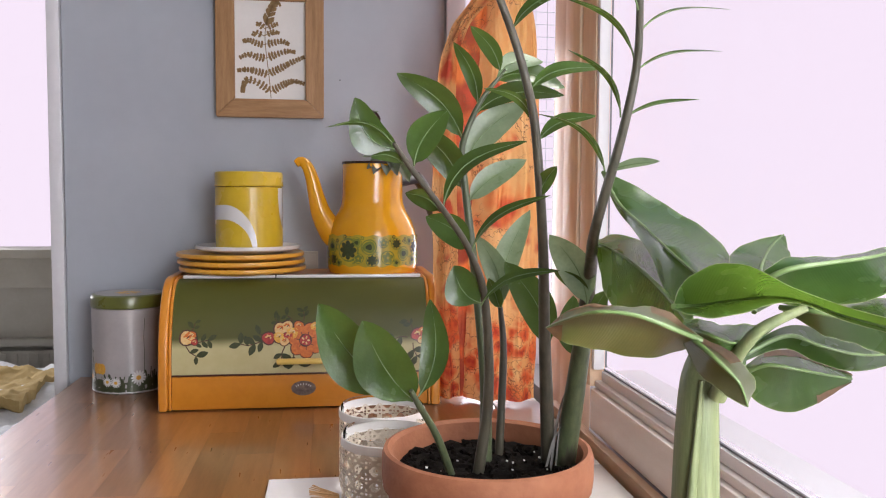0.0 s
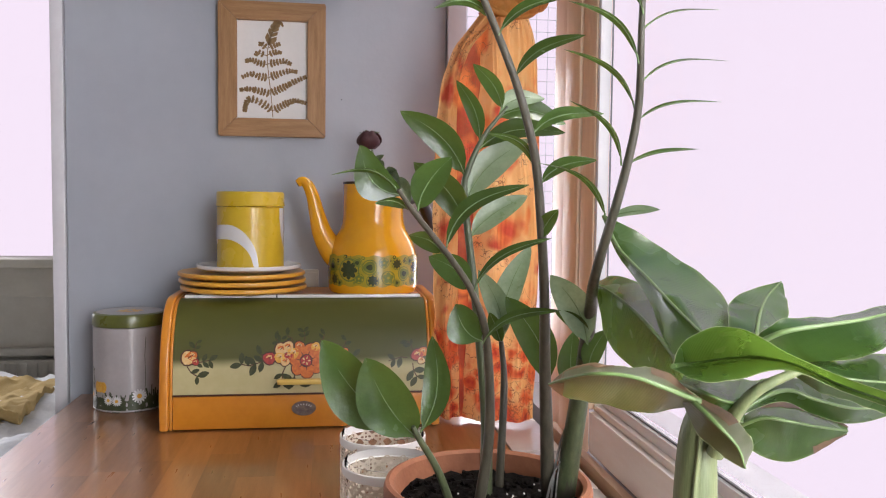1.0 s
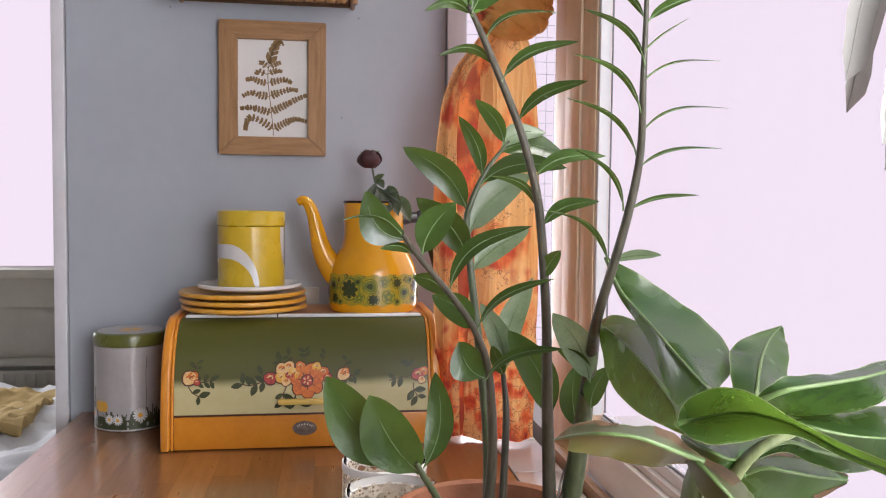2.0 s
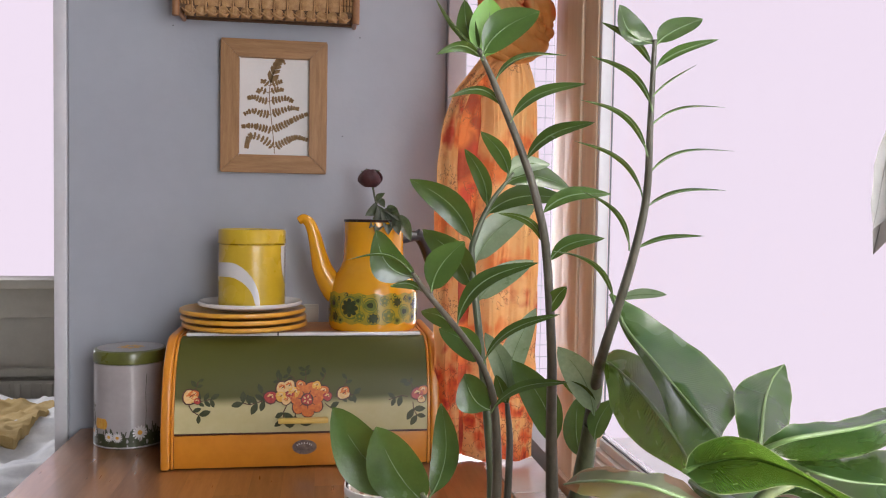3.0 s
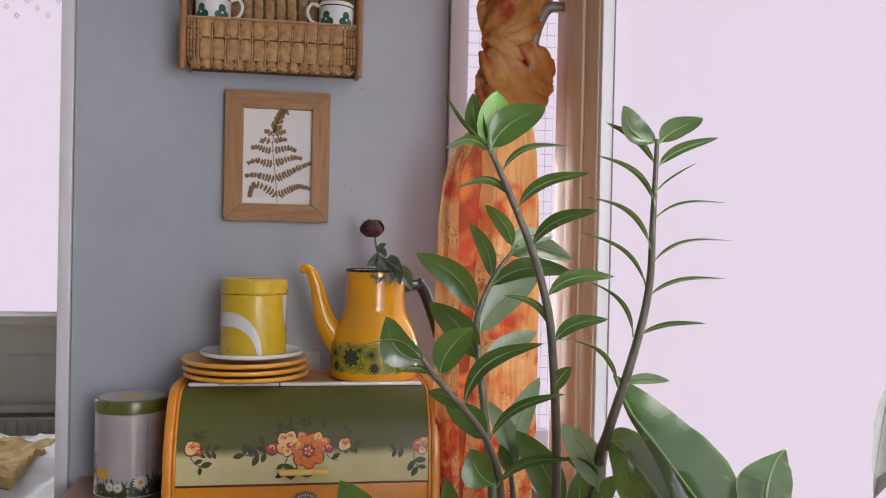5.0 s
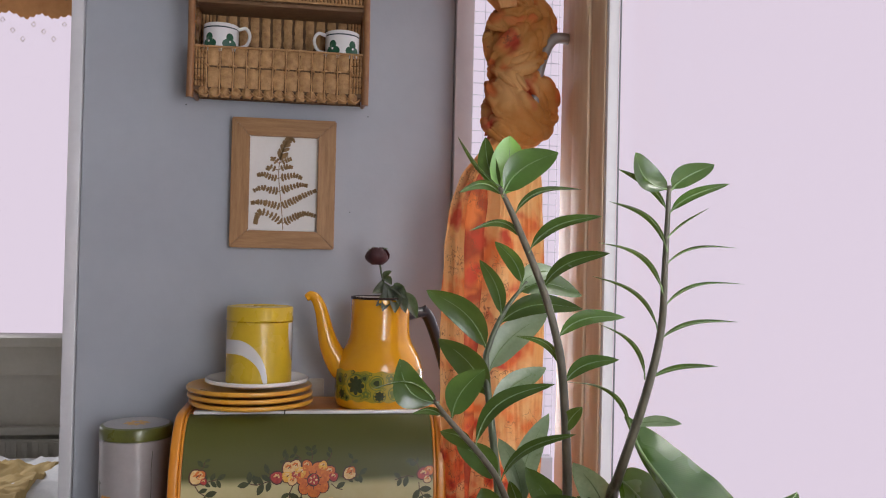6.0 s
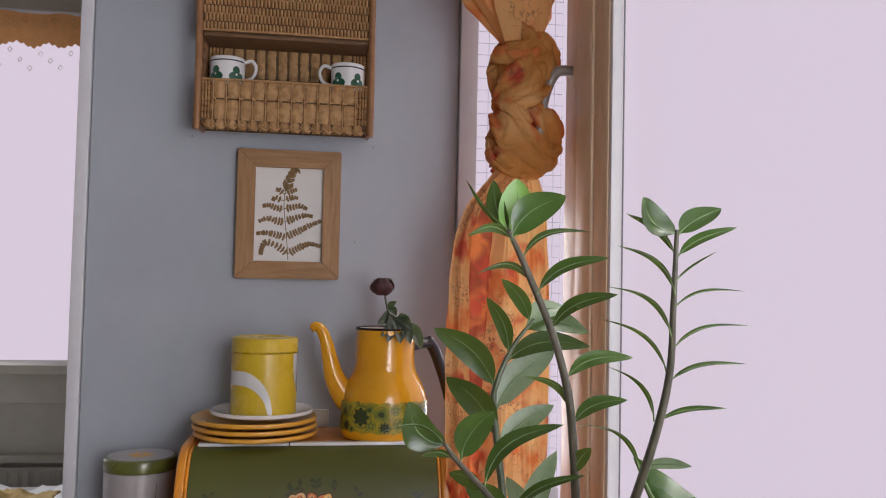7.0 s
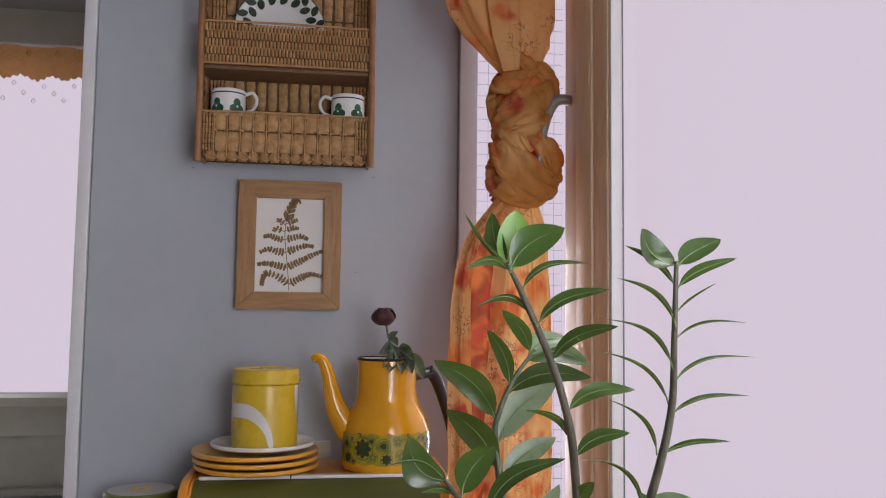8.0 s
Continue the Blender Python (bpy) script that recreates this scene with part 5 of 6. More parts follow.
    blade(b, [(0.352, -1.120, 1.006), (0.355, -1.130, 0.999), (0.361, -1.140, 0.996), (0.377, -1.130, 0.992)],
          [(0.352, -1.120, 1.008), (0.354, -1.140, 1.008), (0.363, -1.145, 1.005), (0.382, -1.130, 1.001)],
          [(0.358, -1.110, 1.010), (0.370, -1.115, 1.009), (0.387, -1.115, 1.007), (0.407, -1.110, 1.007)])
    # withering leaves
    blade(b, [(0.346, -1.153, 1.005), (0.346, -1.125, 0.997), (0.333, -1.110, 0.993), (0.315, -1.105, 0.995), (0.300, -1.108, 1.001), (0.291, -1.117, 1.007)],
          [(0.345, -1.155, 1.008), (0.330, -1.158, 1.014), (0.315, -1.155, 1.019), (0.301, -1.148, 1.019), (0.294, -1.130, 1.013), (0.290, -1.118, 1.008)],
          [(0.346, -1.153, 1.009), (0.332, -1.150, 1.018), (0.320, -1.142, 1.021), (0.307, -1.135, 1.020), (0.297, -1.122, 1.015), (0.291, -1.117, 1.008)], dry=((1, 0.0, 0.3, 0.55), (1, 0.5, 1.0, 0.22), (-1, 0.8, 1.0, 0.9), (1, 0.85, 1.0, 0.95)), material=M_BANW)
    blade(b, [(0.342, -1.145, 1.005), (0.344, -1.155, 0.995), (0.349, -1.165, 0.989), (0.357, -1.170, 0.984)],
          [(0.342, -1.155, 1.008), (0.346, -1.168, 1.002), (0.353, -1.172, 0.994), (0.358, -1.170, 0.984)],
          [(0.348, -1.150, 1.008), (0.360, -1.155, 1.001), (0.366, -1.160, 0.992), (0.359, -1.168, 0.983)], dry=((1, 0.02, 0.42, 0.7),), material=M_BANW)
    blade(b, [(0.397, -1.090, 0.976), (0.411, -1.085, 0.962), (0.429, -1.085, 0.957), (0.443, -1.090, 0.965), (0.451, -1.099, 0.975)],
          [(0.397, -1.090, 0.978), (0.405, -1.100, 0.985), (0.417, -1.105, 0.984), (0.432, -1.105, 0.981), (0.451, -1.100, 0.977)],
          [(0.397, -1.090, 0.981), (0.416, -1.080, 0.987), (0.433, -1.080, 0.988), (0.446, -1.085, 0.983), (0.452, -1.098, 0.979)], dry=((1, 0.25, 1.0, 0.42), (-1, 0.7, 1.0, 0.3)))


banana_plant()


def hanging_leaf():
    h = thing("dried_leaf", (0.27, -1.37, 1.12), "frayed grey dried leaf hanging from the ceiling", "dried leaf")
    bm = bmesh.new()
    tube(bm, [(0.43, -1.37, 2.42), (0.425, -1.37, 1.6), (0.315, -1.37, 1.23), (0.276, -1.37, 1.166)], [0.0012, 0.0012, 0.0014, 0.0016], 6, n=20)
    part("stalk", bm, M_GREY, h)
    rnd = random.Random(6)
    for i in range(13):
        s = i / 12
        end = Vector((0.2575 + 0.026 * s, -1.372 + 0.003 * math.sin(i * 2), 1.132 - 0.012 * min(s * 2.5, 1) + rnd.uniform(-0.003, 0.002)))
        a = Vector((0.274 + 0.004 * s, -1.37, 1.168))
        mid = a.lerp(end, 0.55) + Vector((0.001 - 0.003 * (1 - s), 0.0015 * math.cos(i), 0.001))
        broad_leaf(h, [a, mid, end], rnd.uniform(0.0045, 0.0065), (1, 0.25, 0.1), fold=0.25, wave=0.1, fat=0.6, tip=0.15, name="strip", material=M_GREY, torn=0.3, rows=12, cols=5)


hanging_leaf()


# ---------------- candle holders and tray ----------------
single("tray", boxed(0.128, 0.3, -0.76, -0.581, 0.7515, 0.7575, bevel=0.0015), M_TRIM, "flat white board under the glass candle holders", "tray", (0.2, -0.67, 0.7515))
M_JAR = glass("jar_glass", rough=0.02)
M_JAR.node_tree.nodes["Principled BSDF"].inputs["IOR"].default_value = 1.035
M_WEB = mat("cane_webbing", (0.74, 0.66, 0.55), (0.62, 0.52, 0.4), rough=0.65, scale=90, bump=0.2)


def candle_holder(cx, cy):
    r, z0, z1 = 0.0445, 0.758, 0.846
    c = thing("candle_holder", (cx, cy, z0), "clear glass candle holder wrapped in pale cane webbing", "candle holder", group="candle holders")
    ob = part("glass", lathe(bmesh.new(), [(0.001, z0), (r - 0.003, z0), (r - 0.001, z0 + 0.002), (r - 0.0008, z1 - 0.002), (r - 0.002, z1), (r - 0.0035, z1 - 0.001), (r - 0.004, z0 + 0.006), (0.001, z0 + 0.006)], cx, cy, 48), M_JAR, c, "clear glass tumbler")
    ob.visible_shadow = False
    P = cyl(cx, cy, r)
    per = 2 * math.pi * r
    bm = bmesh.new()
    n, rowh, h0, h1 = 17, per / 17, z0 + 0.003, z1 - 0.0125
    for i in range(n):
        for o in (-0.002, 0.002):
            stroke(bm, P, [(per * (i + 0.5) / n + o, h0 + (h1 - h0) * k / 4) for k in range(5)], 0.0017, lift=0.0003)
    rows = int((h1 - h0) / rowh)
    for j in range(rows + 1):
        for o in (-0.002, 0.002):
            z = h0 + (h1 - h0) * (j + 0.5) / (rows + 1) + o
            stroke(bm, P, [(per * k / 48, z) for k in range(49)], 0.0017, lift=0.0006)
    for sgn in (-1, 1):
        for i in range(n):
            stroke(bm, P, [(per * (i + 0.5) / n + sgn * (rows + 1) * per / n * k / 12, h0 + (h1 - h0) * k / 12) for k in range(13)], 0.0024, lift=0.0009)
    tagged(part("cane_webbing", bm, M_WEB, c, "woven pale cane webbing"), kind="stuff")
    # Opaque white band added in place of the clear rim's bright glass look.
    part("rim_band", lathe(bmesh.new(), [(r + 0.0004, h1 - 0.001), (r + 0.0013, h1), (r + 0.0013, h1 + 0.0075), (r + 0.0004, h1 + 0.0083)], cx, cy, 48, close=False), M_PAPER, c, "white band standing in for the bright glass rim")


candle_holder(0.249, -0.612)
candle_holder(0.25, -0.708)


def straw_ornament():
    s = thing("straw_bundle", (0.196, -0.66, 0.7575), "small tied bundle of dry straw", "straw bundle")
    rnd = random.Random(9)
    for i in range(18):
        a = math.pi + rnd.uniform(-0.75, 0.75)
        bm = bmesh.new()
        tube(bm, [(0.203, -0.655, 0.761 + 0.0002 * i), (0.203 + 0.03 * math.cos(a), -0.655 + 0.02 * math.sin(a), 0.764 + rnd.uniform(0, 0.009))], [0.0009, 0.0005], 5)
        part("straw", bm, M_WICKER, s)


straw_ornament()


# ---------------- rose ----------------
def rose():
    r = thing("dried_rose", (0.262, -0.108, 1.06), "dried dark red rose with withered leaves in the coffee pot", "dried rose")
    m_petal = mat("dry_petal", (0.035, 0.008, 0.012), (0.075, 0.02, 0.022), rough=0.6, scale=90, bump=0.4)
    m_leaf = leaf_mat("withered_leaf", (0.055, 0.065, 0.045), (0.13, 0.15, 0.12), rough=0.6, through=0.1, scale=80)
    bm = bmesh.new()
    tube(bm, [(0.288, -0.1, 1.065), (0.278, -0.112, 1.12), (0.266, -0.118, 1.15), (0.2605, -0.12, 1.176)], [0.0017, 0.0015, 0.0014, 0.0018], 8, n=16)
    part("stalk", bm, m_leaf, r)
    c = Vector((0.2565, -0.12, 1.189))
    for i in range(13):
        a = i * 2.4
        k = 0.35 + 0.65 * i / 12
        bm = bmesh.new()
        rr, hh = 0.0215 * k, 0.0135
        grid = []
        for u in range(6):
            s = u / 5
            row = []
            for v in range(6):
                b = a + (v / 5 - 0.5) * 1.9
                rad = rr * math.sin(0.45 + 2.1 * s) * (1.0 + 0.08 * math.sin(5 * b))
                row.append(bm.verts.new(c + Vector((rad * math.cos(b), rad * math.sin(b), -hh + 2 * hh * s * (0.85 + 0.15 * math.cos(3 * b + i)) + 0.003 * s))))
            grid.append(row)
        for p, q in zip(grid, grid[1:]):
            for v in range(5):
                bm.faces.new((p[v], p[v + 1], q[v + 1], q[v]))
        part("petal", bm, m_petal, r, angle=80)
    for i in range(6):
        a = i * 1.05
        leaf(r, c + Vector((0.004 * math.cos(a), 0.004 * math.sin(a), 0.012)), c + Vector((0.017 * math.cos(a), 0.017 * math.sin(a), 0.014 + 0.003 * math.sin(i * 2))), 0.0035, 40, 0.1, m_leaf, rows=6)
    for b, t, w, ro in (((0.266, -0.117, 1.15), (0.247, -0.145, 1.128), 0.013, 15), ((0.268, -0.118, 1.146), (0.262, -0.17, 1.1), 0.016, 10), ((0.265, -0.116, 1.152), (0.279, -0.14, 1.142), 0.01, 30),
                        ((0.274, -0.13, 1.135), (0.283, -0.172, 1.098), 0.016, 10), ((0.28, -0.135, 1.13), (0.3, -0.17, 1.098), 0.015, 20), ((0.288, -0.13, 1.13), (0.321, -0.158, 1.088), 0.016, 15),
                        ((0.268, -0.117, 1.148), (0.28, -0.13, 1.166), 0.009, 30), ((0.282, -0.125, 1.13), (0.3, -0.15, 1.14), 0.011, 30), ((0.268, -0.12, 1.145), (0.252, -0.166, 1.108), 0.012, 25), ((0.276, -0.125, 1.138), (0.303, -0.16, 1.12), 0.012, 25)):
        leaf(r, b, t, w * 1.35, ro, 0.12, m_leaf, fold=0.7, rows=8)


rose()


# ---------------- wicker shelf ----------------
def weave(bm, x0, x1, z0, z1, y, cols, rows, bulge, gap=0.12, lean=0.0):
    """Bulging woven pieces in staggered rows."""
    cw, rh = (x1 - x0) / cols, (z1 - z0) / rows
    rnd = random.Random(int(abs(x0 * 1e4) + z0 * 1e3))
    for j in range(rows):
        for i in range(cols):
            off = 0.5 if j % 2 else 0.0
            sh = (0.5 if j % 2 and cols > 20 else 0.0) - (0.25 if cols > 20 else 0.0)
            xa, xb = x0 + (i + sh + gap / 2) * cw, x0 + (i + sh + 1 - gap / 2) * cw
            za, zb = z0 + (j - 0.06 + 0.25 * off) * rh, min(z0 + (j + 0.98 + 0.25 * off) * rh, z1)
            n = 5
            rowsv = []
            for k in range(n):
                s = k / (n - 1)
                z = za + (zb - za) * s
                b = bulge * math.sin(math.pi * s) * rnd.uniform(0.85, 1.15)
                yy = y - b - lean * (z - z0)
                e = 0.05 * cw * (1 - math.sin(math.pi * s))
                jx = rnd.uniform(-0.03, 0.03) * cw
                rowsv.append([bm.verts.new((xa + e + jx, yy + bulge * 0.6, z)), bm.verts.new((xa + e + 0.25 * cw + jx, yy, z)), bm.verts.new((xb - e - 0.25 * cw + jx, yy, z)), bm.verts.new((xb - e + jx, yy + bulge * 0.6, z))])
            for a, b in zip(rowsv, rowsv[1:]):
                for k in range(3):
                    bm.faces.new((a[k], a[k + 1], b[k + 1], b[k]))


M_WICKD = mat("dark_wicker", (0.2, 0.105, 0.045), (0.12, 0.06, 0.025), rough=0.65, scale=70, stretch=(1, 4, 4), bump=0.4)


def wicker_shelf():
    s = thing("wicker_shelf", (0.081, -0.04, 1.455), "hanging wicker wall shelf with woven fronts and cane posts", "wall shelf")
    x0, x1 = -0.062, 0.23
    for x in (x0, x1):
        bm = bmesh.new()
        tube(bm, [(x, -0.088, 1.449), (x + 0.0006, -0.0885, 1.55), (x - 0.0006, -0.087, 1.7), (x, -0.088, 1.9), (x, -0.088, 2.08)], [0.0062, 0.0058, 0.006, 0.0058, 0.006], 12, n=30)
        part("post", bm, M_CANE, s, "brown cane post")
        bm = bmesh.new()
        tube(bm, [(x, -0.01, 1.47), (x, -0.01, 2.06)], [0.005, 0.005], 10)
        part("post", bm, M_CANE, s)
        for z in (1.462, 1.625, 1.8):
            bm = bmesh.new()
            tube(bm, [(x, -0.088, z), (x, -0.004, z)], [0.0042, 0.0042], 8)
            part("side_bar", bm, M_CANE, s)
        bm = bmesh.new()
        for k in range(26):
            z = 1.468 + k * 0.023
            tube(bm, [(x, -0.086, z), (x + (0.002 if k % 2 else -0.002), -0.05, z + 0.002), (x, -0.01, z)], [0.0016, 0.0016, 0.0016], 5)
        tagged(part("side_weave", bm, M_WICKER, s), kind="stuff")
    # Dark flat sheets behind the weave colour in the shade of its gaps.
    dark = mat("weave_gap_shade", (0.15, 0.08, 0.035), (0.08, 0.04, 0.02), rough=0.8, scale=50)
    part("back", boxed(x0 + 0.004, x1 - 0.004, -0.007, -0.003, 1.462, 2.06), dark, s, "dark sheet for the shade in the weave gaps")
    bm = bmesh.new()
    weave(bm, x0 + 0.03, x1 - 0.03, 1.47, 2.05, -0.0085, 12, 20, 0.004, 0.2)
    tagged(part("back_weave", bm, M_RUSH, s, "flat rush weave"), kind="stuff")
    bm = bmesh.new()
    for xa, xb in ((x0 + 0.006, x0 + 0.03), (x1 - 0.03, x1 - 0.006)):
        weave(bm, xa, xb, 1.47, 2.05, -0.0085, 4, 44, 0.003, 0.2)
    tagged(part("back_weave", bm, M_WICKER, s), kind="stuff")
    # lower tray: floor, sloping woven front
    part("floor", boxed(x0 + 0.006, x1 - 0.006, -0.083, -0.008, 1.508, 1.513, bevel=0.001), M_CANE, s)
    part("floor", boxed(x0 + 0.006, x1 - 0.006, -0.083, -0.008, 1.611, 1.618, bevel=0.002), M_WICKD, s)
    part("floor", boxed(x0 + 0.006, x1 - 0.006, -0.083, -0.008, 1.82, 1.828, bevel=0.002), M_CANE, s)
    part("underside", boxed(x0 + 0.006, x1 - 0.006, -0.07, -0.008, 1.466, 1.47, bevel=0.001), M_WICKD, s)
    part("front_gap_shade", boxed(x0 + 0.006, x1 - 0.006, -0.083, -0.08, 1.462, 1.53), dark, s)
    bm = bmesh.new()
    weave(bm, x0 + 0.026, x1 - 0.026, 1.47, 1.535, -0.085, 11, 2, 0.0035, 0.14)
    weave(bm, x0 + 0.012, x1 - 0.012, 1.452, 1.47, -0.083, 15, 1, 0.005, 0.15)
    front = part("front_weave", bm, M_RUSH, s, "flat braided rush front")
    tagged(front, kind="stuff")
    bm = bmesh.new()
    for xa, xb in ((x0 + 0.006, x0 + 0.026), (x1 - 0.026, x1 - 0.006)):
        weave(bm, xa, xb, 1.47, 1.535, -0.0845, 4, 7, 0.003, 0.2)
    for i in range(12):
        x = x0 + 0.026 + i * (x1 - x0 - 0.052) / 11
        tube(bm, [(x, -0.0905, 1.455), (x, -0.086, 1.5), (x, -0.091, 1.535)], [0.0014, 0.0014, 0.0012], 5)
        for z in (1.503,):
            dz = 0.003 * math.sin(i * 2.3 + z * 900)
            tube(bm, [(x - 0.0055, -0.0875, z + dz), (x, -0.0935, z + dz * 0.4 + 0.001), (x + 0.0055, -0.0875, z - dz)], [0.0014, 0.0024, 0.0014], 6, n=6, flat=0.7)
    for i in range(15):
        x = x0 + 0.012 + (i + 0.5) * (x1 - x0 - 0.024) / 15
        tube(bm, [(x - 0.011, -0.086, 1.462), (x - 0.003, -0.0935, 1.4545), (x + 0.005, -0.092, 1.452), (x + 0.012, -0.084, 1.459)], [0.0012, 0.0018, 0.0018, 0.0012], 6, n=8)
    tagged(part("front_stake", bm, M_WICKER, s), kind="stuff")
    # upper front
    # upper front, over another dark sheet for gap shade
    part("front_gap_shade", boxed(x0 + 0.006, x1 - 0.006, -0.083, -0.08, 1.6185, 1.688), dark, s)
    bm = bmesh.new()
    weave(bm, x0 + 0.006, x1 - 0.006, 1.622, 1.692, -0.0845, 46, 5, 0.0035, 0.22)
    tagged(part("front_weave", bm, M_WICKER, s, "fine upright wicker front"), kind="stuff")
    for z in (1.6205, 1.694, 1.536):
        bm = bmesh.new()
        tube(bm, [(x0 + 0.004, -0.0865, z), ((x0 + x1) / 2, -0.0875, z + 0.0008), (x1 - 0.004, -0.0865, z)], [0.0019, 0.0021, 0.0019], 8)
        part("front_edge", bm, M_WICKER, s)


wicker_shelf()
M_CUPG = mat("cup_green", (0.02, 0.085, 0.045), (0.035, 0.12, 0.07), rough=0.25, scale=90, coat=0.4)
M_CUPL = mat("cup_line", (0.02, 0.04, 0.05), rough=0.25, scale=90, coat=0.4)


def cup(cx, side):
    cy, z0, r = -0.046, 1.5135, 0.0298
    c = thing("teacup", (cx, cy, z0), "white porcelain cup with green flowers on the wicker shelf", "cup", group="shelf cups")
    part("bowl", lathe(bmesh.new(), [(0.001, z0 + 0.002), (0.018, z0), (0.019, z0 + 0.003), (0.026, z0 + 0.012), (0.0295, z0 + 0.03), (r, z0 + 0.067), (r - 0.001, z0 + 0.068), (r - 0.0025, z0 + 0.066), (0.027, z0 + 0.03), (0.001, z0 + 0.01)], cx, cy, 40), M_WHITE, c)
    bm = bmesh.new()
    tube(bm, [(cx + side * 0.028, cy - 0.004, z0 + 0.062), (cx + side * 0.042, cy - 0.006, z0 + 0.065), (cx + side * 0.049, cy - 0.007, z0 + 0.052), (cx + side * 0.043, cy - 0.006, z0 + 0.036), (cx + side * 0.027, cy - 0.004, z0 + 0.03)], [0.0032, 0.003, 0.0028, 0.0028, 0.0032], 10, n=24)
    part("handle", bm, M_WHITE, c)
    P = cyl(cx, cy, r - 0.0002)
    bm = bmesh.new()
    stroke(bm, P, [(2 * math.pi * r * k / 40, z0 + 0.0605) for k in range(41)], 0.0022, lift=0.0004)
    part("rim_line", bm, M_CUPL, c, "dark painted rim line")
    for i in range(5):
        bm = bmesh.new()
        u, v = -0.018 + i * 0.0365, z0 + 0.036
        for k in range(3):
            a = 1.57 + k * 2.09
            blot(bm, P, u + 0.0068 * math.cos(a), v + 0.0068 * math.sin(a), 0.0078, 0.007, a, n=12, lift=0.0004 + k * 0.0001)
        stroke(bm, P, [(u, v), (u + 0.002, v - 0.02)], 0.0016, lift=0.0005)
        part("painted_clover", bm, M_CUPG, c)
        bm = bmesh.new()
        blot(bm, P, u, v, 0.002, 0.002, n=8, lift=0.0009)
        part("clover_eye", bm, M_WHITE, c)
    return c


cup(-0.018, 1)
cup(0.19, -1)


def shelf_plate():
    p = thing("display_plate", (0.067, -0.03, 1.6185), "white plate with a dark green leaf border leaning in the shelf", "plate")
    R = 0.08
    m = pose(0.067, -0.036, 1.6188 + R, 90 - 8, 0, 0)
    bm = lathe(bmesh.new(), [(0.001, -0.002), (0.04, -0.002), (0.05, 0.002), (R, 0.011), (R, 0.0125), (0.052, 0.005), (0.042, 0.001), (0.001, 0.001)], 0, 0, 64)
    bmesh.ops.transform(bm, matrix=m, verts=bm.verts)
    part("dish", bm, M_WHITE, p)
    flat = lambda u, v, lift: m @ Vector((u, v, 0.0052 + 0.26 * max(math.hypot(u, v) - 0.052, 0) + 0.0006 + lift))
    m_dark = mat("plate_leaf", (0.02, 0.03, 0.02), (0.04, 0.06, 0.035), rough=0.25, scale=80, coat=0.4)
    for i in range(34):
        a = i * 2 * math.pi / 34
        bm = bmesh.new()
        rr = 0.071 if i % 2 else 0.058
        blot(bm, flat, rr * math.cos(a), rr * math.sin(a), 0.0098, 0.0066, a + (0.7 if i % 2 else -0.5), n=14, tip=0.25)
        part("painted_leaf", bm, m_dark, p)
    bm = bmesh.new()
    stroke(bm, flat, [(0.079 * math.cos(a * 0.1), 0.079 * math.sin(a * 0.1)) for a in range(64)], 0.0012, lift=0.0004)
    part("rim_line", bm, M_CUPL, p)


shelf_plate()


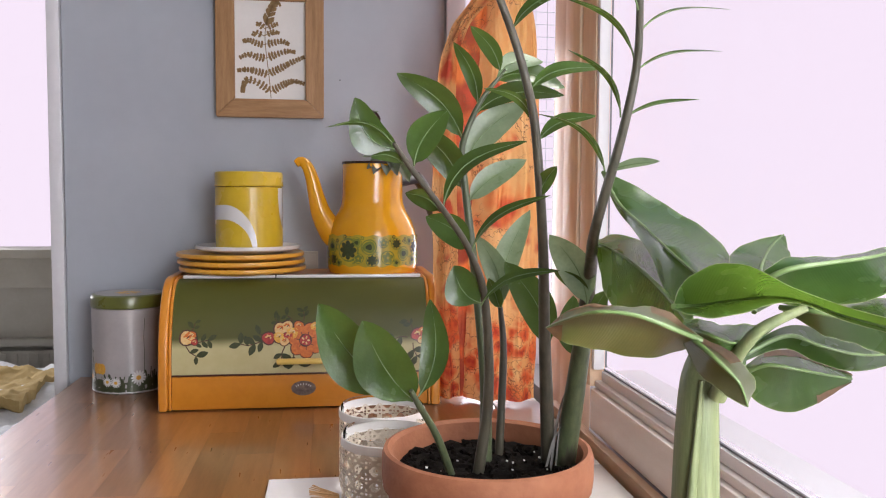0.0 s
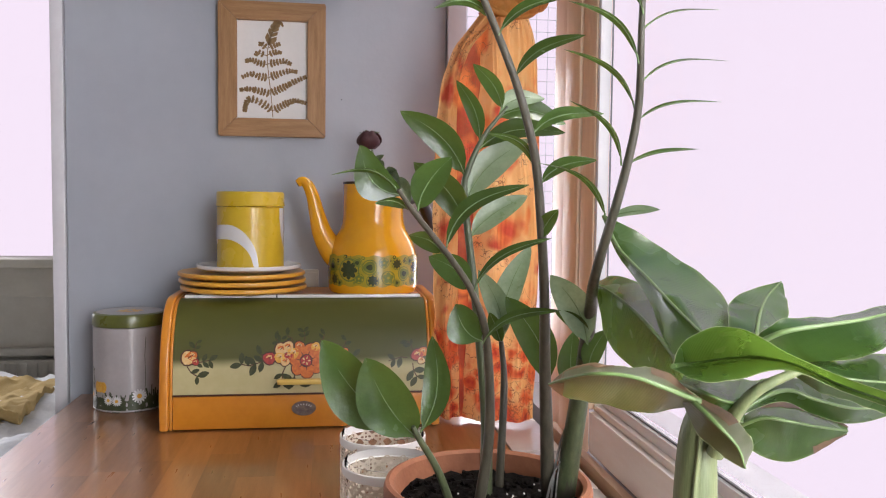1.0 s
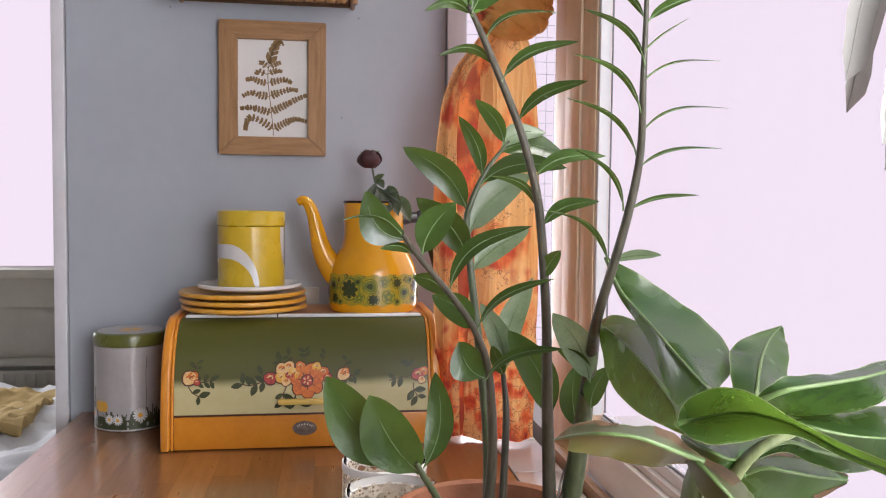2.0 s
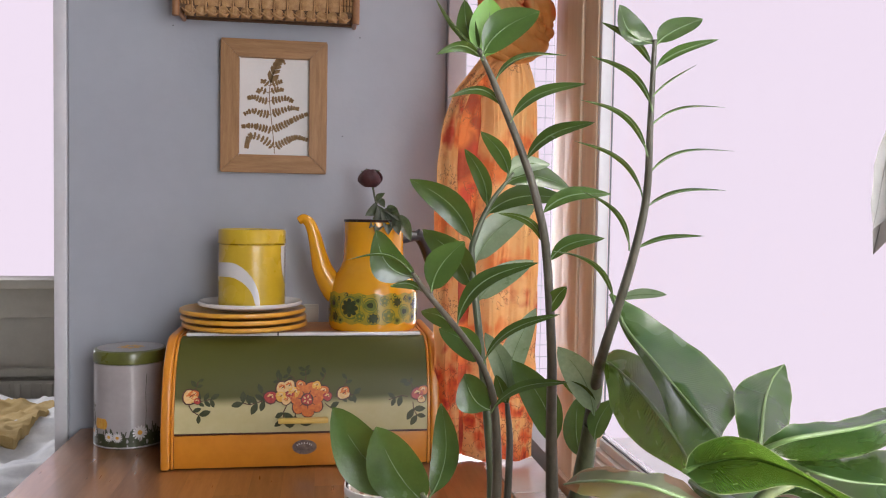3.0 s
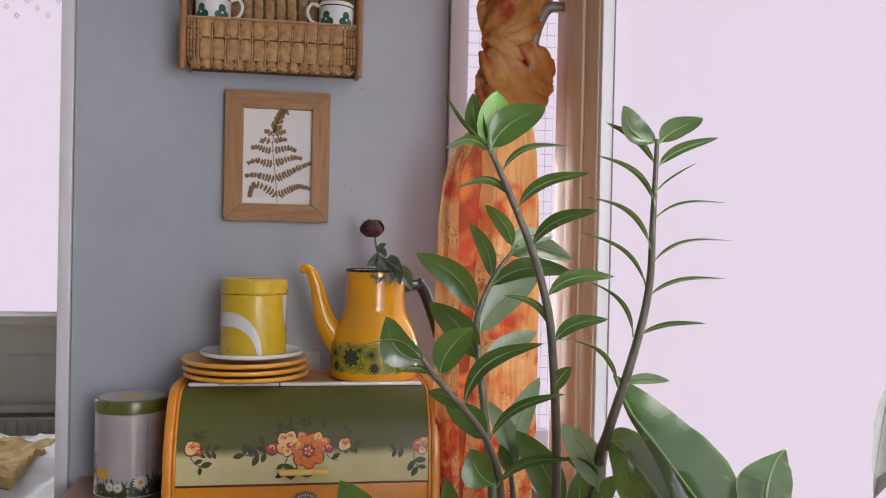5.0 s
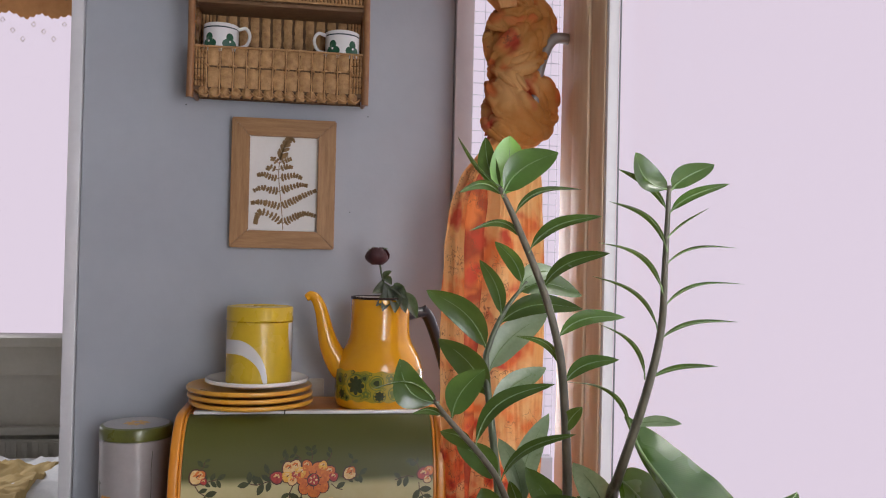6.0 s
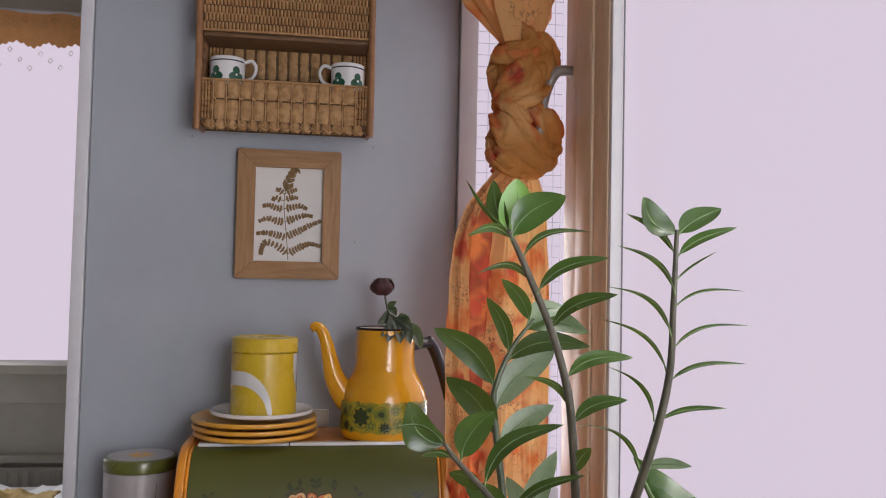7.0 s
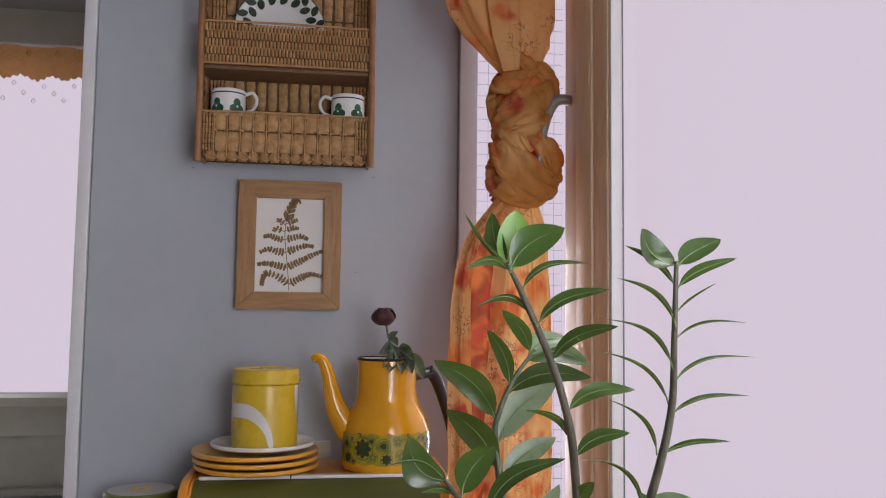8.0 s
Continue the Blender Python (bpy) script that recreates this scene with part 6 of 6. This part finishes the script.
# ---------------- curtain ----------------
def curtain_cloth(name, c1, c2, bloom=0.0):
    m = leaf_mat(name, c1, c2, rough=0.7, through=0.38, lit=(0.8, 0.4, 0.12), scale=14, vary=0.04, bump=0.6)
    n, l = m.node_tree.nodes, m.node_tree.links
    b = n["Principled BSDF"]
    tr = [x for x in n if x.bl_idname == "ShaderNodeBsdfTranslucent"][0]
    old = b.inputs["Base Color"].links[0].from_socket
    b.inputs["Coat Weight"].default_value = 0
    tc = n.new("ShaderNodeTexCoord")

    # printed border of large red blooms along the hem
    hem, pos, wav, add = (n.new("ShaderNode" + k) for k in ("MapRange", "SeparateXYZ", "TexNoise", "Math"))
    geo = n.new("ShaderNodeNewGeometry")
    l.new(geo.outputs["Position"], pos.inputs[0])
    wav.inputs["Scale"].default_value = 16
    l.new(tc.outputs["Object"], wav.inputs[0])
    add.operation, add.inputs[1].default_value = "MULTIPLY_ADD", 0.16
    l.new(wav.outputs[0], add.inputs[0]), l.new(pos.outputs["Z"], add.inputs[2])
    hem.inputs["From Min"].default_value, hem.inputs["From Max"].default_value = 0.985, 0.955
    l.new(add.outputs[0], hem.inputs[0])

    def layer(prev, color, scale, lo, hi, mask_scale, mask_lo, edge=False, warp=0.0, border=False):
        vo, ns, mr, mk, mu, mx, ad = (n.new("ShaderNode" + k) for k in ("TexVoronoi", "TexNoise", "MapRange", "MapRange", "Math", "Mix", "VectorMath"))
        vo.feature = "DISTANCE_TO_EDGE" if edge else "F1"
        vo.inputs["Scale"].default_value = scale
        wn_ = n.new("ShaderNodeTexNoise")
        wn_.inputs["Scale"].default_value = scale * 1.3
        sc = n.new("ShaderNodeVectorMath")
        sc.operation, sc.inputs["Scale"].default_value = "SCALE", warp
        l.new(tc.outputs["Object"], wn_.inputs[0]), l.new(wn_.outputs["Color"], sc.inputs[0])
        l.new(tc.outputs["Object"], ad.inputs[0]), l.new(sc.outputs[0], ad.inputs[1]), l.new(ad.outputs[0], vo.inputs["Vector"])
        ns.inputs["Scale"].default_value = mask_scale
        l.new(tc.outputs["Object"], ns.inputs[0])
        l.new(vo.outputs["Distance"], mr.inputs[0])
        mr.inputs["From Min"].default_value, mr.inputs["From Max"].default_value = lo, hi
        mr.inputs["To Min"].default_value, mr.inputs["To Max"].default_value = 1, 0
        l.new(ns.outputs[0], mk.inputs[0])
        mk.inputs["From Min"].default_value, mk.inputs["From Max"].default_value = mask_lo, mask_lo + 0.06
        mu.operation = "MULTIPLY"
        l.new(mr.outputs[0], mu.inputs[0]), l.new((hem if border else mk).outputs[0], mu.inputs[1])
        mx.data_type = "RGBA"
        l.new(mu.outputs[0], mx.inputs["Factor"]), l.new(prev, mx.inputs["A"])
        mx.inputs["B"].default_value = (*color, 1)
        return mx.outputs["Result"]
    c = layer(old, (0.85, 0.5, 0.2), 11, 0.25, 0.55, 7, 0.48, warp=0.05)
    c = layer(c, (0.8, 0.24, 0.07), 17, 0.3, 0.62, 12, 0.48 - bloom, warp=0.06)
    c = layer(c, (0.6, 0.09, 0.045), 21, 0.2, 0.5, 12, 0.49 - bloom, warp=0.05)
    c = layer(c, (0.26, 0.1, 0.05), 34, 0.0, 0.04, 14, 0.53, edge=True, warp=0.08)
    c = layer(c, (0.76, 0.16, 0.05), 34, 0.35, 0.6, 10, 0.4, warp=0.03, border=True)
    c = layer(c, (0.5, 0.045, 0.025), 34, 0.1, 0.34, 10, 0.4, warp=0.03, border=True)
    c = layer(c, (0.26, 0.05, 0.03), 40, 0.0, 0.03, 10, 0.4, edge=True, warp=0.05, border=True)
    l.new(c, b.inputs["Base Color"]), l.new(c, tr.inputs[0])
    return m


M_CLOTH = curtain_cloth("curtain_cloth", (0.84, 0.44, 0.15), (0.86, 0.54, 0.25))
# Same cloth for the knots: shade tinted into the base, more red print.
M_CLOTHK = curtain_cloth("curtain_cloth_knot_shade", (0.66, 0.28, 0.06), (0.76, 0.4, 0.13), bloom=0.05)
# Red print of the inner fold, its base darkened for the shaded recess.
M_CLOTHR = curtain_cloth("curtain_cloth_red_shade", (0.3, 0.04, 0.025), (0.42, 0.09, 0.035))


def loft(rows, segs=120, folds=9, depth=0.1, seed=1, twist=0.0, noise_amt=0.12, cap=True, crease=0.0):
    """A bundle of cloth: rows of (height, left x, right x, middle y, half depth)."""
    bm = bmesh.new()
    rings = []
    for i, (z, xa, xb, yc, hy) in enumerate(rows):
        ring = []
        for k in range(segs):
            a = 2 * math.pi * k / segs
            b = a + twist * i / len(rows)
            f = 1 + depth * math.sin(folds * b + 0.9 * math.sin(2 * b + seed)) + depth * 0.5 * math.sin(2.3 * folds * b + seed * 2)
            f += noise_amt * noise.noise((math.cos(b) * 1.6 + seed, math.sin(b) * 1.6, z * 16))
            f += crease * (0.6 - 2 * abs(math.sin(2.5 * b + 1.3 * math.sin(z * 60 + seed) + seed)) ** 0.6 * 0.6)
            ring.append(bm.verts.new(((xa + xb) / 2 + (xb - xa) / 2 * f * math.cos(a), yc + hy * f * math.sin(a), z)))
        rings.append(ring)
    for a, b in zip(rings, rings[1:]):
        for k in range(segs):
            bm.faces.new((a[k], a[(k + 1) % segs], b[(k + 1) % segs], b[k]))
    if cap:
        bm.faces.new(rings[0][::-1]), bm.faces.new(rings[-1])
    bmesh.ops.recalc_face_normals(bm, faces=bm.faces)
    return bm


def spline_rows(keys, n):
    c = [curve_pts([(k[0], k[1], k[2]) for k in keys], n), curve_pts([(k[3], k[4], 0) for k in keys], n)]
    return [(p.x, p.y, p.z, q.x, q.y) for p, q in zip(*c)]


def hanging_panel(rows, lobes, seed, crepe=0.0012, n=150):
    """An open sheet of cloth: rows of (height, left x, right x, middle y, fold depth); lobes shape the folds across it."""
    bm = bmesh.new()
    grid = []
    for z, xa, xb, yc, hy in rows:
        line = []
        for k in range(n + 1):
            u = k / n
            wob = 0.018 * noise.noise((u * 3 + seed, z * 5, seed))
            y = yc
            for at, wide, deep in lobes:
                q = (u + wob - at) / wide
                y -= deep * hy * math.exp(-q * q)
            y -= crepe * math.sin(u * 95 + 2.5 * math.sin(z * 22 + u * 9)) * (0.5 + noise.noise((u * 8, z * 9, seed + 4)))
            y -= 0.004 * noise.noise((u * 5, z * 14, seed + 9))
            x = xa + (xb - xa) * u + 0.003 * noise.noise((z * 20, u * 4, seed + 2))
            line.append(bm.verts.new((x, y, z)))
        grid.append(line)
    for p, q in zip(grid, grid[1:]):
        for k in range(n):
            bm.faces.new((p[k], p[k + 1], q[k + 1], q[k]))
    return bm


def wrinkle(bm, seed, deep=0.0045):
    """Presses sharp, slanting creases into gathered cloth."""
    bm.normal_update()
    moves = []
    for v in bm.verts:
        p = v.co
        q = Vector(((p.x + p.z) * 26 + seed, p.y * 20, (p.x - p.z) * 11 + 3 * noise.noise(p * 18)))
        r = 1 - abs(noise.noise(q))
        q2 = Vector(((p.x - p.z * 0.6) * 40 + seed, p.y * 30, (p.x + p.z) * 15))
        r2 = 1 - abs(noise.noise(q2))
        moves.append(v.normal * (-deep * r ** 7 - 0.4 * deep * r2 ** 8 + 0.35 * deep))
    for v, m in zip(bm.verts, moves):
        v.co += m
    return bm


def band(pts, widths, thick, seed, pleats=4, rows=84, segs=72):
    """A twisted wrap of cloth whose pleats run along its length."""
    pts = curve_pts(pts, rows)
    wide = [q.x for q in curve_pts([(w, 0, 0) for w in widths], rows)]
    bm = bmesh.new()
    rings = []
    out = Vector((0.1, -1, 0.05))
    for i, p in enumerate(pts):
        d = (pts[min(i + 1, rows)] - pts[max(i - 1, 0)]).normalized()
        across = d.cross(out)
        across = (across if across.length > 0.2 else d.cross(Vector((1, 0, 0)))).normalized()
        face = across.cross(d)
        s = i / rows
        ring = []
        for k in range(segs):
            a = 2 * math.pi * k / segs
            c, v = math.cos(a), math.sin(a)
            ridge = abs(math.sin(pleats * (c * 1.3 + 0.35 * math.sin(5 * s + seed)) + seed))
            f = 1 - 0.5 * (1 - ridge ** 0.85) + 0.2 * noise.noise((c * 2.2 + seed, v * 1.4, s * 3.5))
            ring.append(bm.verts.new(p + across * wide[i] * c * (1 + 0.1 * noise.noise((s * 6, seed, c))) + face * wide[i] * thick * v * f))
        rings.append(ring)
    for p, q in zip(rings, rings[1:]):
        for k in range(segs):
            bm.faces.new((p[k], p[(k + 1) % segs], q[(k + 1) % segs], q[k]))
    bm.faces.new(rings[0][::-1]), bm.faces.new(rings[-1])
    bmesh.ops.recalc_face_normals(bm, faces=bm.faces)
    return bm


def curtain():
    y = -0.235
    c = thing("curtain", (0.44, y, 0.76), "orange floral curtain tied in knots beside the window", "curtain")
    # right-hand panel, middle fold coloured dark as shaded recess, left-hand panel below the knots
    part("drape", hanging_panel(spline_rows([(0.756, 0.398, 0.506, y, 0.04), (0.9, 0.402, 0.51, y, 0.04), (1.1, 0.41, 0.51, y, 0.04), (1.25, 0.416, 0.506, y, 0.038), (1.33, 0.42, 0.5, y, 0.034), (1.39, 0.432, 0.484, y, 0.024)], 90),
                                ((0.3, 0.2, 0.9), (0.72, 0.2, 1.05), (0.98, 0.12, 0.3)), 2), M_CLOTH, c, angle=80)
    part("inner_fold", hanging_panel(spline_rows([(0.757, 0.37, 0.44, y + 0.012, 0.02), (1.05, 0.37, 0.44, y + 0.012, 0.02), (1.25, 0.376, 0.44, y + 0.01, 0.018), (1.33, 0.395, 0.45, y + 0.01, 0.014), (1.385, 0.43, 0.46, y + 0.01, 0.01)], 60), ((0.3, 0.2, 0.6), (0.8, 0.2, 0.5)), 5, n=40), M_CLOTHR, c, "red printed fold with recess shade in its colour", angle=80)
    part("drape", hanging_panel(spline_rows([(0.76, 0.356, 0.392, y, 0.03), (0.9, 0.351, 0.388, y, 0.032), (1.1, 0.348, 0.384, y, 0.034), (1.24, 0.354, 0.382, y, 0.034), (1.31, 0.372, 0.396, y - 0.004, 0.03), (1.345, 0.394, 0.42, y - 0.012, 0.026), (1.38, 0.418, 0.456, y - 0.022, 0.018)], 90),
                                ((0.42, 0.3, 1.0), (0.9, 0.2, 0.4)), 7, n=70), M_CLOTH, c, angle=80)
    # gathered cores of the two knots
    for z0, seed, twist in ((1.366, 5, 2.4), (1.462, 9, -2.2)):
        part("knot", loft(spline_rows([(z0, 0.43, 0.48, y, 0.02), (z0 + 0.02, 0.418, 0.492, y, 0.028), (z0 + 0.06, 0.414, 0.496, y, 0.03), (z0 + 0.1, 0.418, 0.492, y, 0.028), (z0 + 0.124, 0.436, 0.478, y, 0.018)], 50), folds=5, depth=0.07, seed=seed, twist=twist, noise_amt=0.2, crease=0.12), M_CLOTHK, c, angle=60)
    # wraps of the lower knot, then of the upper one
    for pts, widths, thick, seed in (
            ([(0.424, y + 0.008, 1.468), (0.428, y - 0.03, 1.452), (0.444, y - 0.046, 1.425), (0.478, y - 0.04, 1.402), (0.506, y - 0.01, 1.402), (0.506, y + 0.02, 1.41)], [0.014, 0.024, 0.031, 0.029, 0.02, 0.01], 0.62, 1),
            ([(0.42, y + 0.015, 1.41), (0.422, y - 0.022, 1.4), (0.44, y - 0.044, 1.386), (0.466, y - 0.04, 1.378), (0.496, y - 0.012, 1.39), (0.5, y + 0.015, 1.4)], [0.012, 0.02, 0.021, 0.018, 0.014, 0.008], 0.7, 2),
            ([(0.462, y - 0.012, 1.482), (0.482, y - 0.034, 1.468), (0.504, y - 0.03, 1.446), (0.512, y - 0.014, 1.42), (0.502, y - 0.03, 1.412), (0.486, y - 0.052, 1.42)], [0.012, 0.018, 0.02, 0.017, 0.013, 0.006], 0.75, 3),
            ([(0.424, y + 0.01, 1.44), (0.421, y - 0.008, 1.42), (0.424, y + 0.002, 1.385)], [0.012, 0.016, 0.011], 0.9, 4),
            ([(0.42, y - 0.004, 1.492), (0.43, y - 0.03, 1.482), (0.446, y - 0.045, 1.466), (0.468, y - 0.046, 1.448)], [0.008, 0.013, 0.013, 0.005], 0.7, 11),
            ([(0.5, y + 0.01, 1.57), (0.492, y - 0.03, 1.556), (0.466, y - 0.046, 1.53), (0.438, y - 0.038, 1.502), (0.424, y - 0.006, 1.488)], [0.014, 0.024, 0.03, 0.026, 0.014], 0.6, 5),
            ([(0.498, y, 1.525), (0.484, y - 0.038, 1.508), (0.458, y - 0.048, 1.488), (0.434, y - 0.03, 1.474)], [0.01, 0.017, 0.018, 0.01], 0.75, 6),
            ([(0.42, y + 0.008, 1.565), (0.425, y - 0.028, 1.56), (0.447, y - 0.046, 1.558), (0.474, y - 0.05, 1.566), (0.49, y - 0.03, 1.552)], [0.012, 0.019, 0.018, 0.014, 0.008], 0.65, 7),
            ([(0.468, y - 0.014, 1.598), (0.49, y - 0.022, 1.586), (0.505, y - 0.014, 1.556), (0.503, y - 0.008, 1.522)], [0.01, 0.016, 0.018, 0.01], 0.8, 8),
            ([(0.45, y - 0.02, 1.612), (0.462, y - 0.036, 1.592), (0.468, y - 0.046, 1.574)], [0.008, 0.013, 0.008], 0.7, 9),
            ([(0.424, y + 0.012, 1.56), (0.421, y - 0.006, 1.53), (0.428, y + 0.002, 1.49)], [0.012, 0.016, 0.011], 0.9, 10)):
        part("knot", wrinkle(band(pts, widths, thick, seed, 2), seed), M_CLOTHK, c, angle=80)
    # cloth gathered above the knots, with one broad fold hanging in front
    part("upper_drape", loft(spline_rows([(1.565, 0.445, 0.485, y, 0.02), (1.59, 0.425, 0.49, y, 0.03), (1.615, 0.4, 0.5, y, 0.036), (1.655, 0.365, 0.512, y, 0.04), (1.71, 0.342, 0.518, y, 0.042), (1.8, 0.335, 0.52, y, 0.042), (2.36, 0.335, 0.52, y, 0.04)], 60), folds=5, depth=0.09, seed=12, crease=0.05), M_CLOTH, c, angle=80)
    part("front_fold", band([(0.425, y - 0.036, 2.2), (0.425, y - 0.04, 1.8), (0.424, y - 0.042, 1.69), (0.43, y - 0.042, 1.63), (0.438, y - 0.036, 1.578)], [0.03, 0.03, 0.027, 0.023, 0.014], 0.35, 14, 2), M_CLOTH, c, angle=80)


curtain()

# ---------------- bedroom beyond ----------------
M_BED = mat("grey_white_linen", (0.76, 0.75, 0.76), (0.6, 0.6, 0.63), rough=0.85, scale=14, bump=0.3)
M_THROW = mat("mustard_throw", (0.5, 0.36, 0.16), (0.42, 0.29, 0.11), rough=0.9, scale=30, bump=0.5)


def bed():
    b = thing("bed", (-1.3, 1.0, 0.0), "bed with crumpled grey-white bedding and a mustard throw", "bed")
    part("frame", boxed(-2.2, -0.42, 0.2, 1.85, 0.05, 0.28, bevel=0.01), M_EDGE, b)
    for x in (-2.15, -0.5):
        for y in (0.25, 1.75):
            part("leg", boxed(x, x + 0.05, y, y + 0.05, 0.0, 0.0495), M_EDGE, b)
    part("mattress", boxed(-2.18, -0.43, 0.22, 1.83, 0.281, 0.4, bevel=0.03), M_BED, b)

    def sheet(x0, x1, y0, y1, z, amp, f, seed):
        bm = bmesh.new()
        n = 70
        g = [[bm.verts.new((x0 + (x1 - x0) * i / n, y0 + (y1 - y0) * j / n, z + amp * noise.fractal((x0 + (x1 - x0) * i / n * f, (y0 + (y1 - y0) * j / n) * f, seed), 0.6, 2.1, 4))) for j in range(n + 1)] for i in range(n + 1)]
        for i in range(n):
            for j in range(n):
                bm.faces.new((g[i][j], g[i + 1][j], g[i + 1][j + 1], g[i][j + 1]))
        ex = bmesh.ops.extrude_face_region(bm, geom=bm.faces[:])
        bmesh.ops.translate(bm, vec=(0, 0, -0.03), verts=[v for v in ex["geom"] if isinstance(v, bmesh.types.BMVert)])
        bmesh.ops.recalc_face_normals(bm, faces=bm.faces)
        return bm
    part("duvet", sheet(-2.2, -0.42, 0.2, 1.6, 0.45, 0.04, 5, 1), M_BED, b, "crumpled grey-white duvet", angle=80)
    part("throw", sheet(-1.5, -0.69, 0.98, 1.45, 0.475, 0.035, 6, 7), M_THROW, b, "mustard throw", angle=80)


bed()


def valance():
    v = thing("valance", (-1.8, 1.9, 2.12), "orange lace valance over the bedroom window", "valance")
    m = leaf_mat("orange_lace", (0.62, 0.31, 0.12), (0.5, 0.23, 0.08), rough=0.8, through=0.45, lit=(0.75, 0.4, 0.15), scale=50, vary=0)
    bm = bmesh.new()
    n = 260
    cols = []
    for i in range(n + 1):
        x = -2.9 + 2.1 * i / n
        zz = abs(((x * 9) % 1) - 0.5) * 2
        yy = 1.9 + 0.012 * math.sin(x * 30)
        cols.append([bm.verts.new((x, yy, 2.235)), bm.verts.new((x, yy, 2.18)), bm.verts.new((x, yy, 2.118 - 0.022 * zz + 0.005 * math.sin(x * 260)))])
    for a, b in zip(cols, cols[1:]):
        bm.faces.new((a[0], b[0], b[1], a[1])), bm.faces.new((a[1], b[1], b[2], a[2]))
    part("lace", bm, m, v, angle=80)
    bm = bmesh.new()
    tube(bm, [(-2.95, 1.9, 2.24), (-0.76, 1.9, 2.24)], [0.008, 0.008], 10)
    part("rod", bm, M_TRIM, v)
    bm = bmesh.new()
    for i in range(60):
        x = -2.88 + i * 0.0355
        for k in range(2):
            a = 0.012
            z = 2.185 + (0.016 if (i + k) % 3 else -0.006)
            stroke(bm, lambda p, q, lift: Vector((p, 1.878 - lift, q)), [(x, z), (x + a, z + a), (x + 2 * a, z), (x + a, z - a), (x, z)], 0.003)
    rnd = random.Random(12)
    for i in range(54):
        x, z, a = -2.8 + i * 0.038, 2.085 - 0.03 * (i % 3) - rnd.uniform(0, 0.012), 0.008
        stroke(bm, lambda p, q, lift: Vector((p, 1.9 - lift, q)), [(x, z), (x + a, z + 1.3 * a), (x + 2 * a, z), (x + a, z - 1.3 * a), (x, z)], 0.0022)
    tagged(part("lace_pattern", bm, M_THROW, v), kind="stuff")


valance()
